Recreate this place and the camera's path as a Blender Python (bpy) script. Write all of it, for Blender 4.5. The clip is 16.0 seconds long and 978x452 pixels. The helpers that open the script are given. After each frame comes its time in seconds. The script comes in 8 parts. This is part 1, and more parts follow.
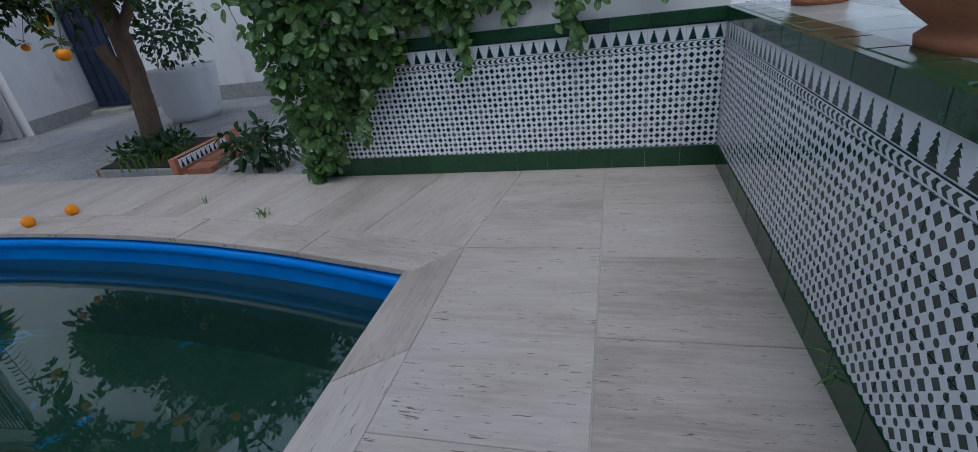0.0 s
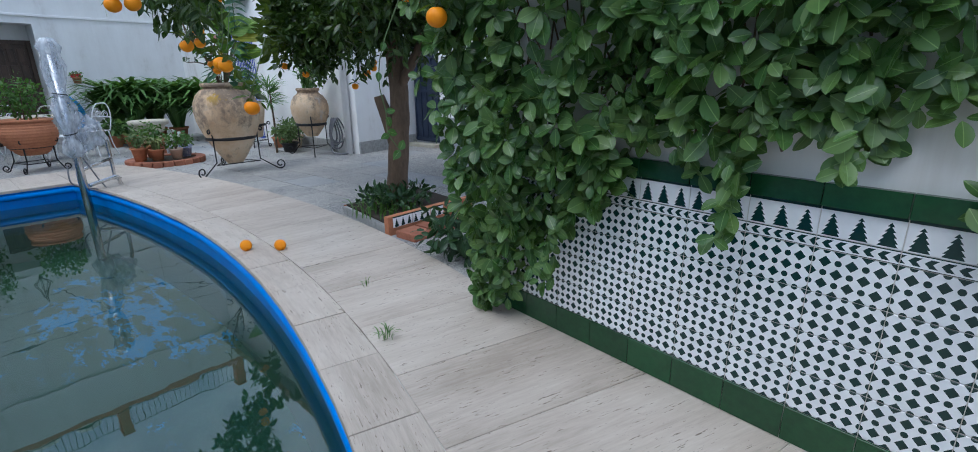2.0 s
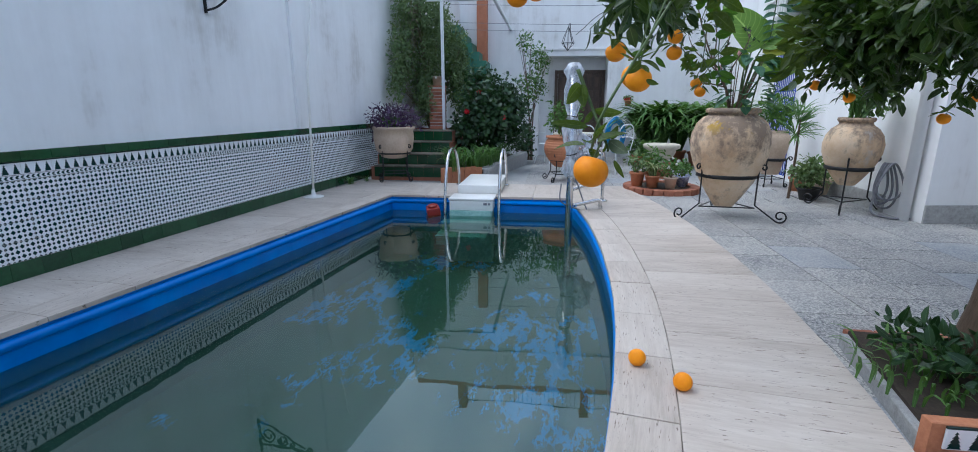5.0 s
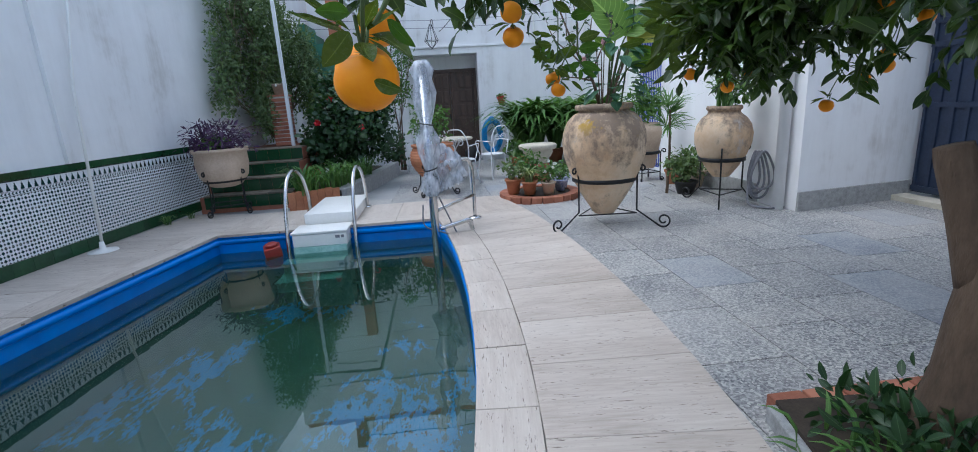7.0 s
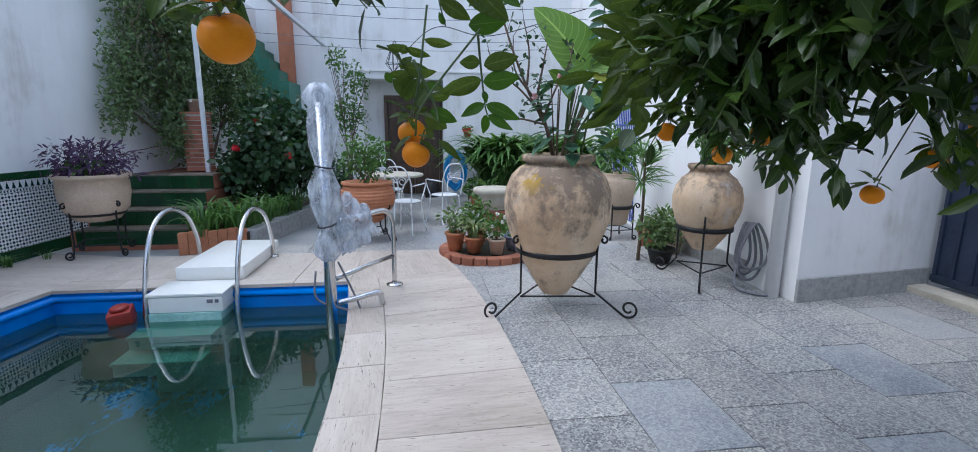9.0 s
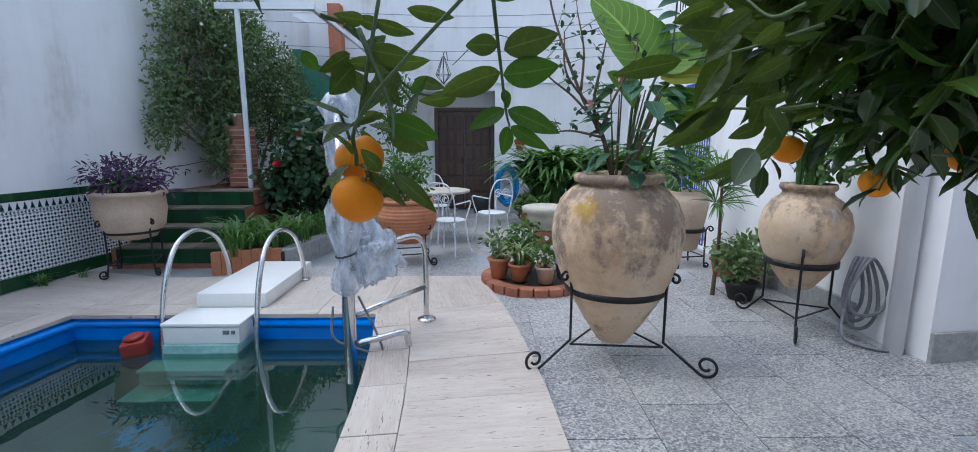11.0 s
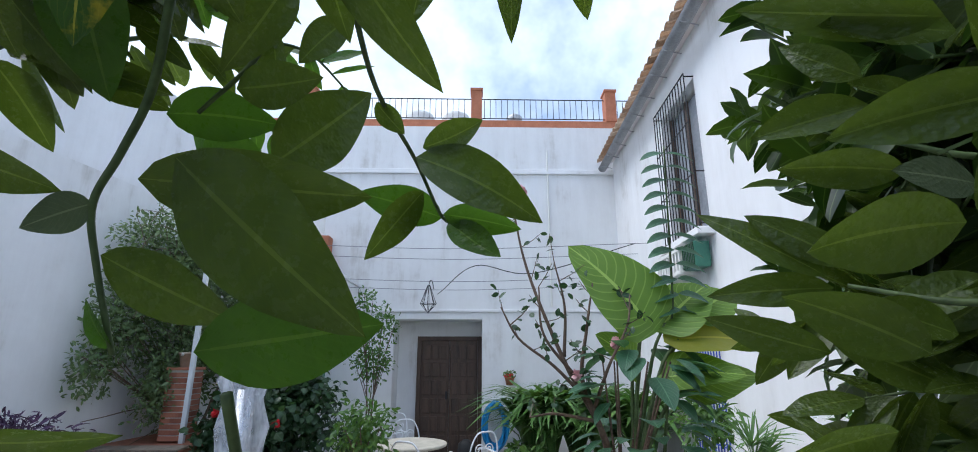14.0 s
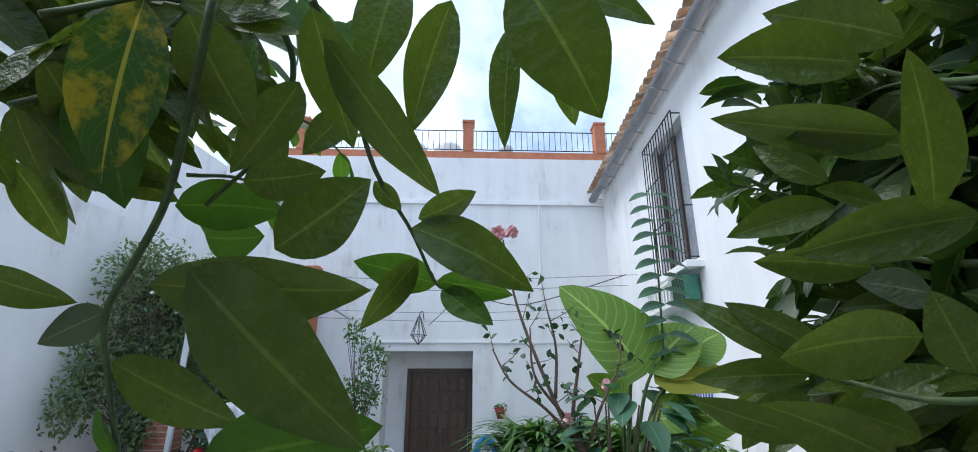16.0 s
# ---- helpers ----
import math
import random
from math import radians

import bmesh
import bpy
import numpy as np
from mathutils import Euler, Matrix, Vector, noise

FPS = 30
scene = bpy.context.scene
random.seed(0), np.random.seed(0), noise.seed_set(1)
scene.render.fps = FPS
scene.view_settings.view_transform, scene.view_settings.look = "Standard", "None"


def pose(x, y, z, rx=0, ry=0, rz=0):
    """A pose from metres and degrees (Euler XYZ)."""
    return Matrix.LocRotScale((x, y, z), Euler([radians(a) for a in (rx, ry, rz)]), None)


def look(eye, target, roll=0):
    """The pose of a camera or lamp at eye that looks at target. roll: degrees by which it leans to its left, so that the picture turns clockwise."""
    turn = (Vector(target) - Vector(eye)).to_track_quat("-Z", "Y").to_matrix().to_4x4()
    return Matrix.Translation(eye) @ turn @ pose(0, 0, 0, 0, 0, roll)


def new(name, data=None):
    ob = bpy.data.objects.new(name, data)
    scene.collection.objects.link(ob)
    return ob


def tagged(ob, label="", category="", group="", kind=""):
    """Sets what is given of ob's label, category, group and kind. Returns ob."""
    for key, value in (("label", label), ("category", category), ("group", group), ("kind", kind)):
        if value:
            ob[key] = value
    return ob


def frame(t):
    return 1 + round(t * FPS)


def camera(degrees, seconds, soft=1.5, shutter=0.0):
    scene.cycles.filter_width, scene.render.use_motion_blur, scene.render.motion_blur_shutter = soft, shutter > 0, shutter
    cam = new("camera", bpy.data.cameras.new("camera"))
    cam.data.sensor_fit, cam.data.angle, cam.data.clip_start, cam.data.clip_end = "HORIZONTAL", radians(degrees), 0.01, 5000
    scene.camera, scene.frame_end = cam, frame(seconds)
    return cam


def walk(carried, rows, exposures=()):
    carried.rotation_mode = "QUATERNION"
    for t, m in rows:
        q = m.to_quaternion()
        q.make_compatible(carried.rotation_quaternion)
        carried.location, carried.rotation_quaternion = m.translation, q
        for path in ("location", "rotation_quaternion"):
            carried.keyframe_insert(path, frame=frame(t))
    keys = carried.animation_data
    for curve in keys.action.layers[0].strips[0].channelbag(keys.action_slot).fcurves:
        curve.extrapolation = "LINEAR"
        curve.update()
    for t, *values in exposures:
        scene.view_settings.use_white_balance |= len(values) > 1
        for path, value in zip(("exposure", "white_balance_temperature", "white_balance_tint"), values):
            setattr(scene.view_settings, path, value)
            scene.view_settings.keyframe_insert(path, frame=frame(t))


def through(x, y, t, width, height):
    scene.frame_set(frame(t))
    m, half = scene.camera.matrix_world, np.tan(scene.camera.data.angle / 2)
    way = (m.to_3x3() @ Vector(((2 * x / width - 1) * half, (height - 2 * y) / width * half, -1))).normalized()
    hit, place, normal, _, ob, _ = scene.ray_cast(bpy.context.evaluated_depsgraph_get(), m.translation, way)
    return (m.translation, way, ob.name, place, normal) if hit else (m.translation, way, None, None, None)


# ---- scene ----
cam = camera(89.6, 16.0, soft=0.9)
PATH = [
    (0, (0.074, -0.056, 1.129), (-0.133, 1.728, 0.248), -7.5),
    (0.5, (0.078, 0.269, 1.149), (-0.532, 2.04, 0.45), -4.4),
    (1, (0.096, 0.613, 1.157), (-0.664, 2.355, 0.532), -3.1),
    (1.5, (0.116, 0.984, 1.193), (-0.774, 2.675, 0.605), -1.7),
    (2, (0.099, 1.335, 1.18), (-1.13, 2.802, 0.599), -0.8),
    (2.5, (-0.07, 1.662, 1.18), (-1.665, 2.728, 0.616), -2.4),
    (3, (-0.215, 1.925, 1.241), (-2.069, 2.448, 0.705), -1.6),
    (3.5, (-0.421, 2.134, 1.25), (-2.352, 2.302, 0.756), -1.2),
    (4, (-0.687, 2.253, 1.232), (-2.631, 2.144, 0.775), -1.1),
    (4.2, (-0.8, 2.288, 1.218), (-2.725, 2.007, 0.753), -1.1),
    (6.3, (-1.916, 2.513, 1.172), (-3.85, 2.455, 0.67), 0.7),
    (6.5, (-2.001, 2.572, 1.177), (-3.939, 2.6, 0.685), -1.7),
    (7, (-2.235, 2.703, 1.224), (-4.168, 2.877, 0.737), -3.4),
    (7.5, (-2.509, 2.89, 1.259), (-4.439, 3.149, 0.803), -1.8),
    (8, (-2.799, 3.019, 1.287), (-4.73, 3.345, 0.878), -0.4),
    (8.5, (-3.089, 3.162, 1.309), (-5.023, 3.496, 0.921), 0.2),
    (9, (-3.348, 3.299, 1.323), (-5.294, 3.557, 0.939), 0.4),
    (9.5, (-3.561, 3.342, 1.351), (-5.518, 3.509, 0.971), -0.1),
    (9.7, (-3.632, 3.36, 1.359), (-5.591, 3.497, 0.981), -0.4),
    (11.8, (-4.16, 3.518, 1.329), (-6.137, 3.506, 1.024), 0.1),
    (12, (-4.246, 3.544, 1.352), (-6.228, 3.538, 1.083), 0.0),
    (12.5, (-4.412, 3.608, 1.39), (-6.411, 3.635, 1.34), 0.9),
    (13, (-4.532, 3.646, 1.437), (-6.526, 3.67, 1.591), 1.7),
    (13.5, (-4.604, 3.652, 1.505), (-6.564, 3.681, 1.902), 0.1),
    (14, (-4.592, 3.641, 1.635), (-6.523, 3.687, 2.153), -0.0),
    (14.5, (-4.614, 3.643, 1.695), (-6.531, 3.705, 2.263), -0.8),
    (15, (-4.61, 3.646, 1.7), (-6.517, 3.717, 2.299), -1.2),
    (15.5, (-4.563, 3.652, 1.695), (-6.462, 3.729, 2.317), -0.6),
    (16, (-4.549, 3.637, 1.69), (-6.447, 3.718, 2.314), -0.1),
]
EXPOSURES = [(0.0, -0.30, 5350, 8), (1.0, -0.02, 5350, 7), (2.0, 0.44, 5400, 5), (3.0, 0.76, 5450, 7), (6.5, 0.66, 5450, 7), (8.5, 0.74, 5450, 8), (12.0, 0.62, 5500, 9), (12.5, 0.52, 5700, 9), (13.0, 0.56, 5750, 9), (14.5, 0.74, 5700, 7), (16.0, 0.78, 5700, 6)]
walk(cam, [(t, look(eye, target, roll)) for t, eye, target, roll in PATH], EXPOSURES)


# ---- light ----
world = bpy.data.worlds.new("sky")
scene.world = world
world.use_nodes = True
wn = world.node_tree
sky = wn.nodes.new("ShaderNodeTexSky")
sky.sky_type, sky.sun_disc = "NISHITA", False
sky.sun_elevation, sky.sun_rotation = radians(60), radians(184)
sky.dust_density, sky.ozone_density = 4.0, 1.0
cloud_at = wn.nodes.new("ShaderNodeTexCoord")
cloud = wn.nodes.new("ShaderNodeTexNoise")
cloud.inputs["Scale"].default_value, cloud.inputs["Detail"].default_value, cloud.inputs["Roughness"].default_value = 2.2, 6, 0.6
wn.links.new(cloud_at.outputs["Generated"], cloud.inputs["Vector"])
veil = wn.nodes.new("ShaderNodeMapRange")
veil.inputs["From Min"].default_value, veil.inputs["From Max"].default_value, veil.inputs["To Max"].default_value = 0.38, 0.68, 0.9
wn.links.new(cloud.outputs["Fac"], veil.inputs["Value"])
haze = wn.nodes.new("ShaderNodeMix")
haze.data_type = "RGBA"
haze.inputs[7].default_value = (6.6, 6.9, 7.3, 1)
wn.links.new(veil.outputs["Result"], haze.inputs[0])
wn.links.new(sky.outputs[0], haze.inputs[6])
wn.links.new(haze.outputs[2], wn.nodes["Background"].inputs[0])
wn.nodes["Background"].inputs[1].default_value = 0.15
sun = new("sun", bpy.data.lights.new("sun", "SUN"))
sun.data.energy, sun.data.angle, sun.data.color = 0.8, radians(60), (1.0, 0.97, 0.93)
sun.matrix_world = look((-0.9, -12.5, 21.7), (0, 0, 0))


# ---- materials ----
def nodes_of(name):
    m = bpy.data.materials.new(name)
    m.use_nodes = True
    nt = m.node_tree
    return m, nt, nt.nodes["Principled BSDF"]


def link(nt, a, b):
    nt.links.new(a, b)


def noise_node(nt, scale, detail=4, rough=0.6, stretch=(1, 1, 1), space="Object"):
    tc = nt.nodes.new("ShaderNodeTexCoord")
    mp = nt.nodes.new("ShaderNodeMapping")
    mp.inputs["Scale"].default_value = stretch
    cx = nt.nodes.new("ShaderNodeVectorMath")
    cx.operation = "SCALE"
    cx.inputs[0].default_value = (37.0, 23.0, 11.0)
    link(nt, nt.nodes.new("ShaderNodeObjectInfo").outputs["Random"], cx.inputs["Scale"])
    link(nt, cx.outputs[0], mp.inputs["Location"])
    n = nt.nodes.new("ShaderNodeTexNoise")
    n.inputs["Scale"].default_value = scale
    n.inputs["Detail"].default_value = detail
    n.inputs["Roughness"].default_value = rough
    link(nt, tc.outputs[space], mp.inputs[0])
    link(nt, mp.outputs[0], n.inputs["Vector"])
    return n.outputs["Fac"]


def ramp(nt, fac, stops):
    r = nt.nodes.new("ShaderNodeValToRGB")
    els = r.color_ramp.elements
    while len(els) < len(stops):
        els.new(0.5)
    for e, (p, c) in zip(els, stops):
        e.position, e.color = p, (*c, 1) if len(c) == 3 else c
    link(nt, fac, r.inputs[0])
    return r.outputs[0]


def mixc(nt, fac, a, b, mode="MIX"):
    m = nt.nodes.new("ShaderNodeMix")
    m.data_type, m.blend_type = "RGBA", mode
    for sock, v in ((m.inputs[0], fac), (m.inputs[6], a), (m.inputs[7], b)):
        if isinstance(v, bpy.types.NodeSocket):
            link(nt, v, sock)
        else:
            sock.default_value = v if isinstance(v, (int, float)) else (*v, 1)
    return m.outputs[2]


def math_node(nt, op, a, b=0.0, c=0.0):
    m = nt.nodes.new("ShaderNodeMath")
    m.operation = op
    for sock, v in zip(m.inputs, (a, b, c)):
        if isinstance(v, bpy.types.NodeSocket):
            link(nt, v, sock)
        else:
            sock.default_value = v
    return m.outputs[0]


def bump(nt, bsdf, fac, strength, dist=0.01):
    b = nt.nodes.new("ShaderNodeBump")
    b.inputs["Strength"].default_value, b.inputs["Distance"].default_value = strength, dist
    link(nt, fac, b.inputs["Height"])
    link(nt, b.outputs[0], bsdf.inputs["Normal"])


def random_of(nt):
    return nt.nodes.new("ShaderNodeObjectInfo").outputs["Random"]


def island_of(nt):
    return nt.nodes.new("ShaderNodeNewGeometry").outputs["Random Per Island"]


def surface(name, dark, light, rough=0.6, scale=6, fine=60, relief=0.2, metal=0.0, vary=0.0, stretch=(1, 1, 1), space="Object", dist=0.004, spec=0.5):
    """Two scales of variation between a dark and a light tone, with fine relief."""
    m, nt, bs = nodes_of(name)
    big = noise_node(nt, scale, 5, 0.65, stretch, space)
    small = noise_node(nt, fine, 3, 0.7, stretch, space)
    both = math_node(nt, "MULTIPLY_ADD", small, 0.4, math_node(nt, "MULTIPLY", big, 0.6))
    if vary:
        both = math_node(nt, "MULTIPLY_ADD", math_node(nt, "SUBTRACT", random_of(nt), 0.5), vary, both)
    link(nt, ramp(nt, both, [(0.32, dark), (0.68, light)]), bs.inputs["Base Color"])
    bs.inputs["Roughness"].default_value, bs.inputs["Metallic"].default_value = rough, metal
    bs.inputs["Specular IOR Level"].default_value = spec
    bump(nt, bs, both, relief, dist)
    return m


def leafy(name, dark, light, rough=0.42, through=0.35, veins=0.0, blotch=None, rib=0.45):
    """Leaf tissue with a pale midrib, side veins and some light coming through."""
    m, nt, bs = nodes_of(name)
    n = noise_node(nt, 9, 2)
    f = math_node(nt, "MULTIPLY_ADD", island_of(nt), 0.6, math_node(nt, "MULTIPLY", n, 0.4))
    col = ramp(nt, f, [(0.1, dark), (0.6, tuple(0.6 * a + 0.4 * b for a, b in zip(dark, light))), (0.95, light)])
    if blotch:
        col = mixc(nt, ramp(nt, noise_node(nt, 4.0, 5, 0.65), [(0.42, (0, 0, 0)), (0.52, (1, 1, 1))]), col, blotch)
    tc = nt.nodes.new("ShaderNodeTexCoord")
    sp = nt.nodes.new("ShaderNodeSeparateXYZ")
    link(nt, tc.outputs["UV"], sp.inputs[0])
    side = math_node(nt, "ABSOLUTE", sp.outputs["Y"])
    vein = math_node(nt, "MULTIPLY", math_node(nt, "LESS_THAN", side, 0.022), rib)
    if veins:
        wave = math_node(nt, "SINE", math_node(nt, "MULTIPLY", math_node(nt, "SUBTRACT", sp.outputs["X"], math_node(nt, "MULTIPLY", side, 0.7)), 62.0))
        vein = math_node(nt, "MAXIMUM", vein, math_node(nt, "MULTIPLY", math_node(nt, "GREATER_THAN", wave, 0.9), veins))
        bump(nt, bs, math_node(nt, "SUBTRACT", math_node(nt, "MULTIPLY", noise_node(nt, 6, 3), 0.8), math_node(nt, "MULTIPLY", wave, 0.25 * veins)), 0.3, 0.02)
    col = mixc(nt, vein, col, tuple(min(1.0, c * 1.5 + 0.05) for c in light))
    link(nt, col, bs.inputs["Base Color"])
    link(nt, ramp(nt, noise_node(nt, 14, 4, 0.7), [(0.35, (rough * 0.8,) * 3), (0.7, (min(1, rough * 1.5),) * 3)]), bs.inputs["Roughness"])
    tr = nt.nodes.new("ShaderNodeBsdfTranslucent")
    link(nt, mixc(nt, 1.0, col, (1.0, 1.0, 0.45), "MULTIPLY"), tr.inputs[0])
    mx = nt.nodes.new("ShaderNodeMixShader")
    mx.inputs[0].default_value = through
    link(nt, bs.outputs[0], mx.inputs[1])
    link(nt, tr.outputs[0], mx.inputs[2])
    link(nt, mx.outputs[0], nt.nodes["Material Output"].inputs[0])
    return m


M = {}
M["plaster"] = surface("white_plaster", (0.70, 0.70, 0.69), (0.82, 0.81, 0.80), 0.85, 0.7, 25, 0.12, space="Object")
M["travertine"] = surface("travertine", (0.42, 0.36, 0.28), (0.60, 0.53, 0.44), 0.6, 3, 40, 0.25, vary=0.25, stretch=(1, 5, 1))
M["terrazzo"] = surface("terrazzo", (0.16, 0.17, 0.17), (0.40, 0.40, 0.39), 0.5, 1.2, 70, 0.1, vary=0.3)
M["green_tile"] = surface("green_glazed_tile", (0.010, 0.045, 0.018), (0.018, 0.075, 0.028), 0.12, 5, 40, 0.03, vary=0.3)
M["blue"] = surface("blue_pool_paint", (0.005, 0.17, 0.64), (0.010, 0.25, 0.80), 0.35, 2, 30, 0.05)
M["terracotta"] = surface("terracotta", (0.36, 0.13, 0.06), (0.55, 0.24, 0.12), 0.8, 5, 50, 0.2)
M["iron"] = surface("black_wrought_iron", (0.008, 0.008, 0.009), (0.02, 0.02, 0.022), 0.45, 10, 80, 0.1, metal=0.3)
M["steel"] = surface("stainless_steel", (0.55, 0.55, 0.55), (0.7, 0.7, 0.7), 0.2, 8, 60, 0.02, metal=1.0)
M["white_plastic"] = surface("white_plastic", (0.74, 0.73, 0.68), (0.82, 0.82, 0.79), 0.4, 4, 40, 0.03)
M["bark"] = surface("orange_tree_bark", (0.060, 0.039, 0.024), (0.150, 0.102, 0.066), 0.9, 8, 50, 0.7, stretch=(1, 1, 0.3), dist=0.02)
M["jar"] = surface("weathered_clay", (0.20, 0.14, 0.10), (0.56, 0.39, 0.24), 0.85, 4, 30, 0.3)
M["soil"] = surface("soil", (0.02, 0.014, 0.01), (0.06, 0.045, 0.03), 0.95, 15, 80, 0.6)
M["brick"] = surface("red_brick", (0.25, 0.09, 0.05), (0.42, 0.17, 0.10), 0.85, 12, 60, 0.3, vary=0.5)
M["wood"] = surface("dark_stained_wood", (0.032, 0.019, 0.013), (0.125, 0.075, 0.048), 0.55, 6, 60, 0.3, stretch=(1, 1, 0.15))
M["granite"] = surface("grey_granite", (0.22, 0.22, 0.21), (0.45, 0.45, 0.44), 0.6, 20, 120, 0.1)
M["leaf"] = leafy("vine_leaves", (0.045, 0.12, 0.03), (0.21, 0.33, 0.10), 0.28, 0.35)
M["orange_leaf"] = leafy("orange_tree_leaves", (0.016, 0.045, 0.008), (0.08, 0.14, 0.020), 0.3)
M["orange"] = surface("orange_peel", (0.86, 0.25, 0.002), (0.95, 0.36, 0.004), 0.48, 3, 90, 0.25, dist=0.002, spec=0.25)


# ---- building helpers ----
def finish(bm, smooth=None):
    if smooth is not None:
        for f in bm.faces:
            f.smooth = True
        for e in bm.edges:
            if len(e.link_faces) == 2 and e.calc_face_angle(0) > radians(smooth):
                e.smooth = False


def part(name, bm, material, parent=None, label="", smooth=None, at=None):
    if isinstance(bm, bmesh.types.BMesh):
        finish(bm, smooth)
        me = bpy.data.meshes.new(name)
        bm.to_mesh(me)
        bm.free()
        me.materials.append(M[material] if isinstance(material, str) else material)
    else:
        me = bm
    ob = new(name, me)
    if parent:
        ob.parent = parent
    if at is not None:
        ob.matrix_basis = at
    if label:
        ob["label"] = label
    return ob


def thing(name, label, category, at=None, group="", kind=""):
    ob = tagged(new(name), label, category, group, kind)
    if at is not None:
        ob.matrix_basis = at
    return ob


def BM():
    return bmesh.new()


def box(bm, x0, x1, y0, y1, z0, z1, bevel=0.0, m=None):
    vs = bmesh.ops.create_cube(bm, size=1)["verts"]
    mat = Matrix.Translation(((x0 + x1) / 2, (y0 + y1) / 2, (z0 + z1) / 2)) @ Matrix.Diagonal((x1 - x0, y1 - y0, z1 - z0, 1))
    bmesh.ops.transform(bm, matrix=(m @ mat) if m else mat, verts=vs)
    if bevel:
        es = list({e for v in vs for e in v.link_edges})
        bmesh.ops.bevel(bm, geom=es, offset=bevel, segments=2, profile=0.6, affect="EDGES")
    return bm


def prism(bm, poly, z0, z1, bevel=0.0):
    lo = [bm.verts.new((p[0], p[1], z0)) for p in poly]
    hi = [bm.verts.new((p[0], p[1], z1)) for p in poly]
    n = len(poly)
    fs = [bm.faces.new(lo[::-1]), bm.faces.new(hi)]
    fs += [bm.faces.new((lo[i], lo[(i + 1) % n], hi[(i + 1) % n], hi[i])) for i in range(n)]
    bmesh.ops.recalc_face_normals(bm, faces=fs)
    if bevel:
        bmesh.ops.bevel(bm, geom=[e for e in fs[1].edges], offset=bevel, segments=1, affect="EDGES")
    return bm


def lathe(bm, profile, segs=32, m=None, wobble=0.0):
    rings = []
    for r, z in profile:
        ring = []
        for i in range(segs):
            a = 2 * math.pi * i / segs
            rr = max(r, 0.0005) * (1 + wobble * noise.noise(Vector((math.cos(a) * 1.5, math.sin(a) * 1.5, z * 2.5))))
            p = Vector((rr * math.cos(a), rr * math.sin(a), z))
            ring.append(bm.verts.new(m @ p if m else p))
        rings.append(ring)
    for a, b in zip(rings, rings[1:]):
        for i in range(segs):
            bm.faces.new((a[i], a[(i + 1) % segs], b[(i + 1) % segs], b[i]))
    bm.faces.new(rings[0][::-1])
    bm.faces.new(rings[-1])
    return bm


def tube(bm, pts, r, segs=10, r_end=None, flat=1.0):
    pts = [Vector(p) for p in pts]
    side = None
    rings = []
    n = len(pts)
    for i, p in enumerate(pts):
        d = (pts[min(i + 1, n - 1)] - pts[max(i - 1, 0)]).normalized()
        if side is None:
            side = d.orthogonal().normalized()
        side = (side - d * side.dot(d)).normalized()
        up = d.cross(side)
        rr = r if r_end is None else r + (r_end - r) * i / max(1, n - 1)
        rings.append([bm.verts.new(p + side * (rr * math.cos(2 * math.pi * k / segs)) + up * (rr * flat * math.sin(2 * math.pi * k / segs))) for k in range(segs)])
    for a, b in zip(rings, rings[1:]):
        for k in range(segs):
            bm.faces.new((a[k], a[(k + 1) % segs], b[(k + 1) % segs], b[k]))
    bm.faces.new(rings[0][::-1])
    bm.faces.new(rings[-1])
    return bm


def curve_pts(ctrl, n=8):
    """A smooth line through control points."""
    c = [Vector(p) for p in ctrl]
    c = [c[0] * 2 - c[1]] + c + [c[-1] * 2 - c[-2]]
    out = []
    for i in range(1, len(c) - 2):
        for k in range(n):
            t = k / n
            a, b, d, e = c[i - 1], c[i], c[i + 1], c[i + 2]
            out.append(0.5 * ((2 * b) + (d - a) * t + (2 * a - 5 * b + 4 * d - e) * t * t + (3 * b - a - 3 * d + e) * t ** 3))
    out.append(c[-2])
    return out


LEAF_V = np.array([(0, 0, 0), (0.22, 0.36, 0.05), (0.22, 0, 0), (0.22, -0.36, 0.05), (0.55, 0.46, 0.06), (0.55, 0, 0.0), (0.55, -0.46, 0.06),
                   (0.82, 0.27, 0.0), (0.82, 0, -0.03), (0.82, -0.27, 0.0), (1, 0, -0.1)])
LEAF_F = [(0, 2, 1), (0, 3, 2), (1, 2, 5, 4), (2, 3, 6, 5), (4, 5, 8, 7), (5, 6, 9, 8), (7, 8, 10), (8, 9, 10)]


OVAL_V = np.array([(x, k * w, 0.16 * abs(k) * w - 0.16 * x * x) for x, w in ((0.0, 0.02), (0.14, 0.24), (0.36, 0.43), (0.60, 0.49), (0.80, 0.39), (0.94, 0.19), (1.0, 0.02)) for k in (-1, 0, 1)])
OVAL_F = [(3 * i + k, 3 * i + k + 1, 3 * i + k + 4, 3 * i + k + 3) for i in range(6) for k in (0, 1)]


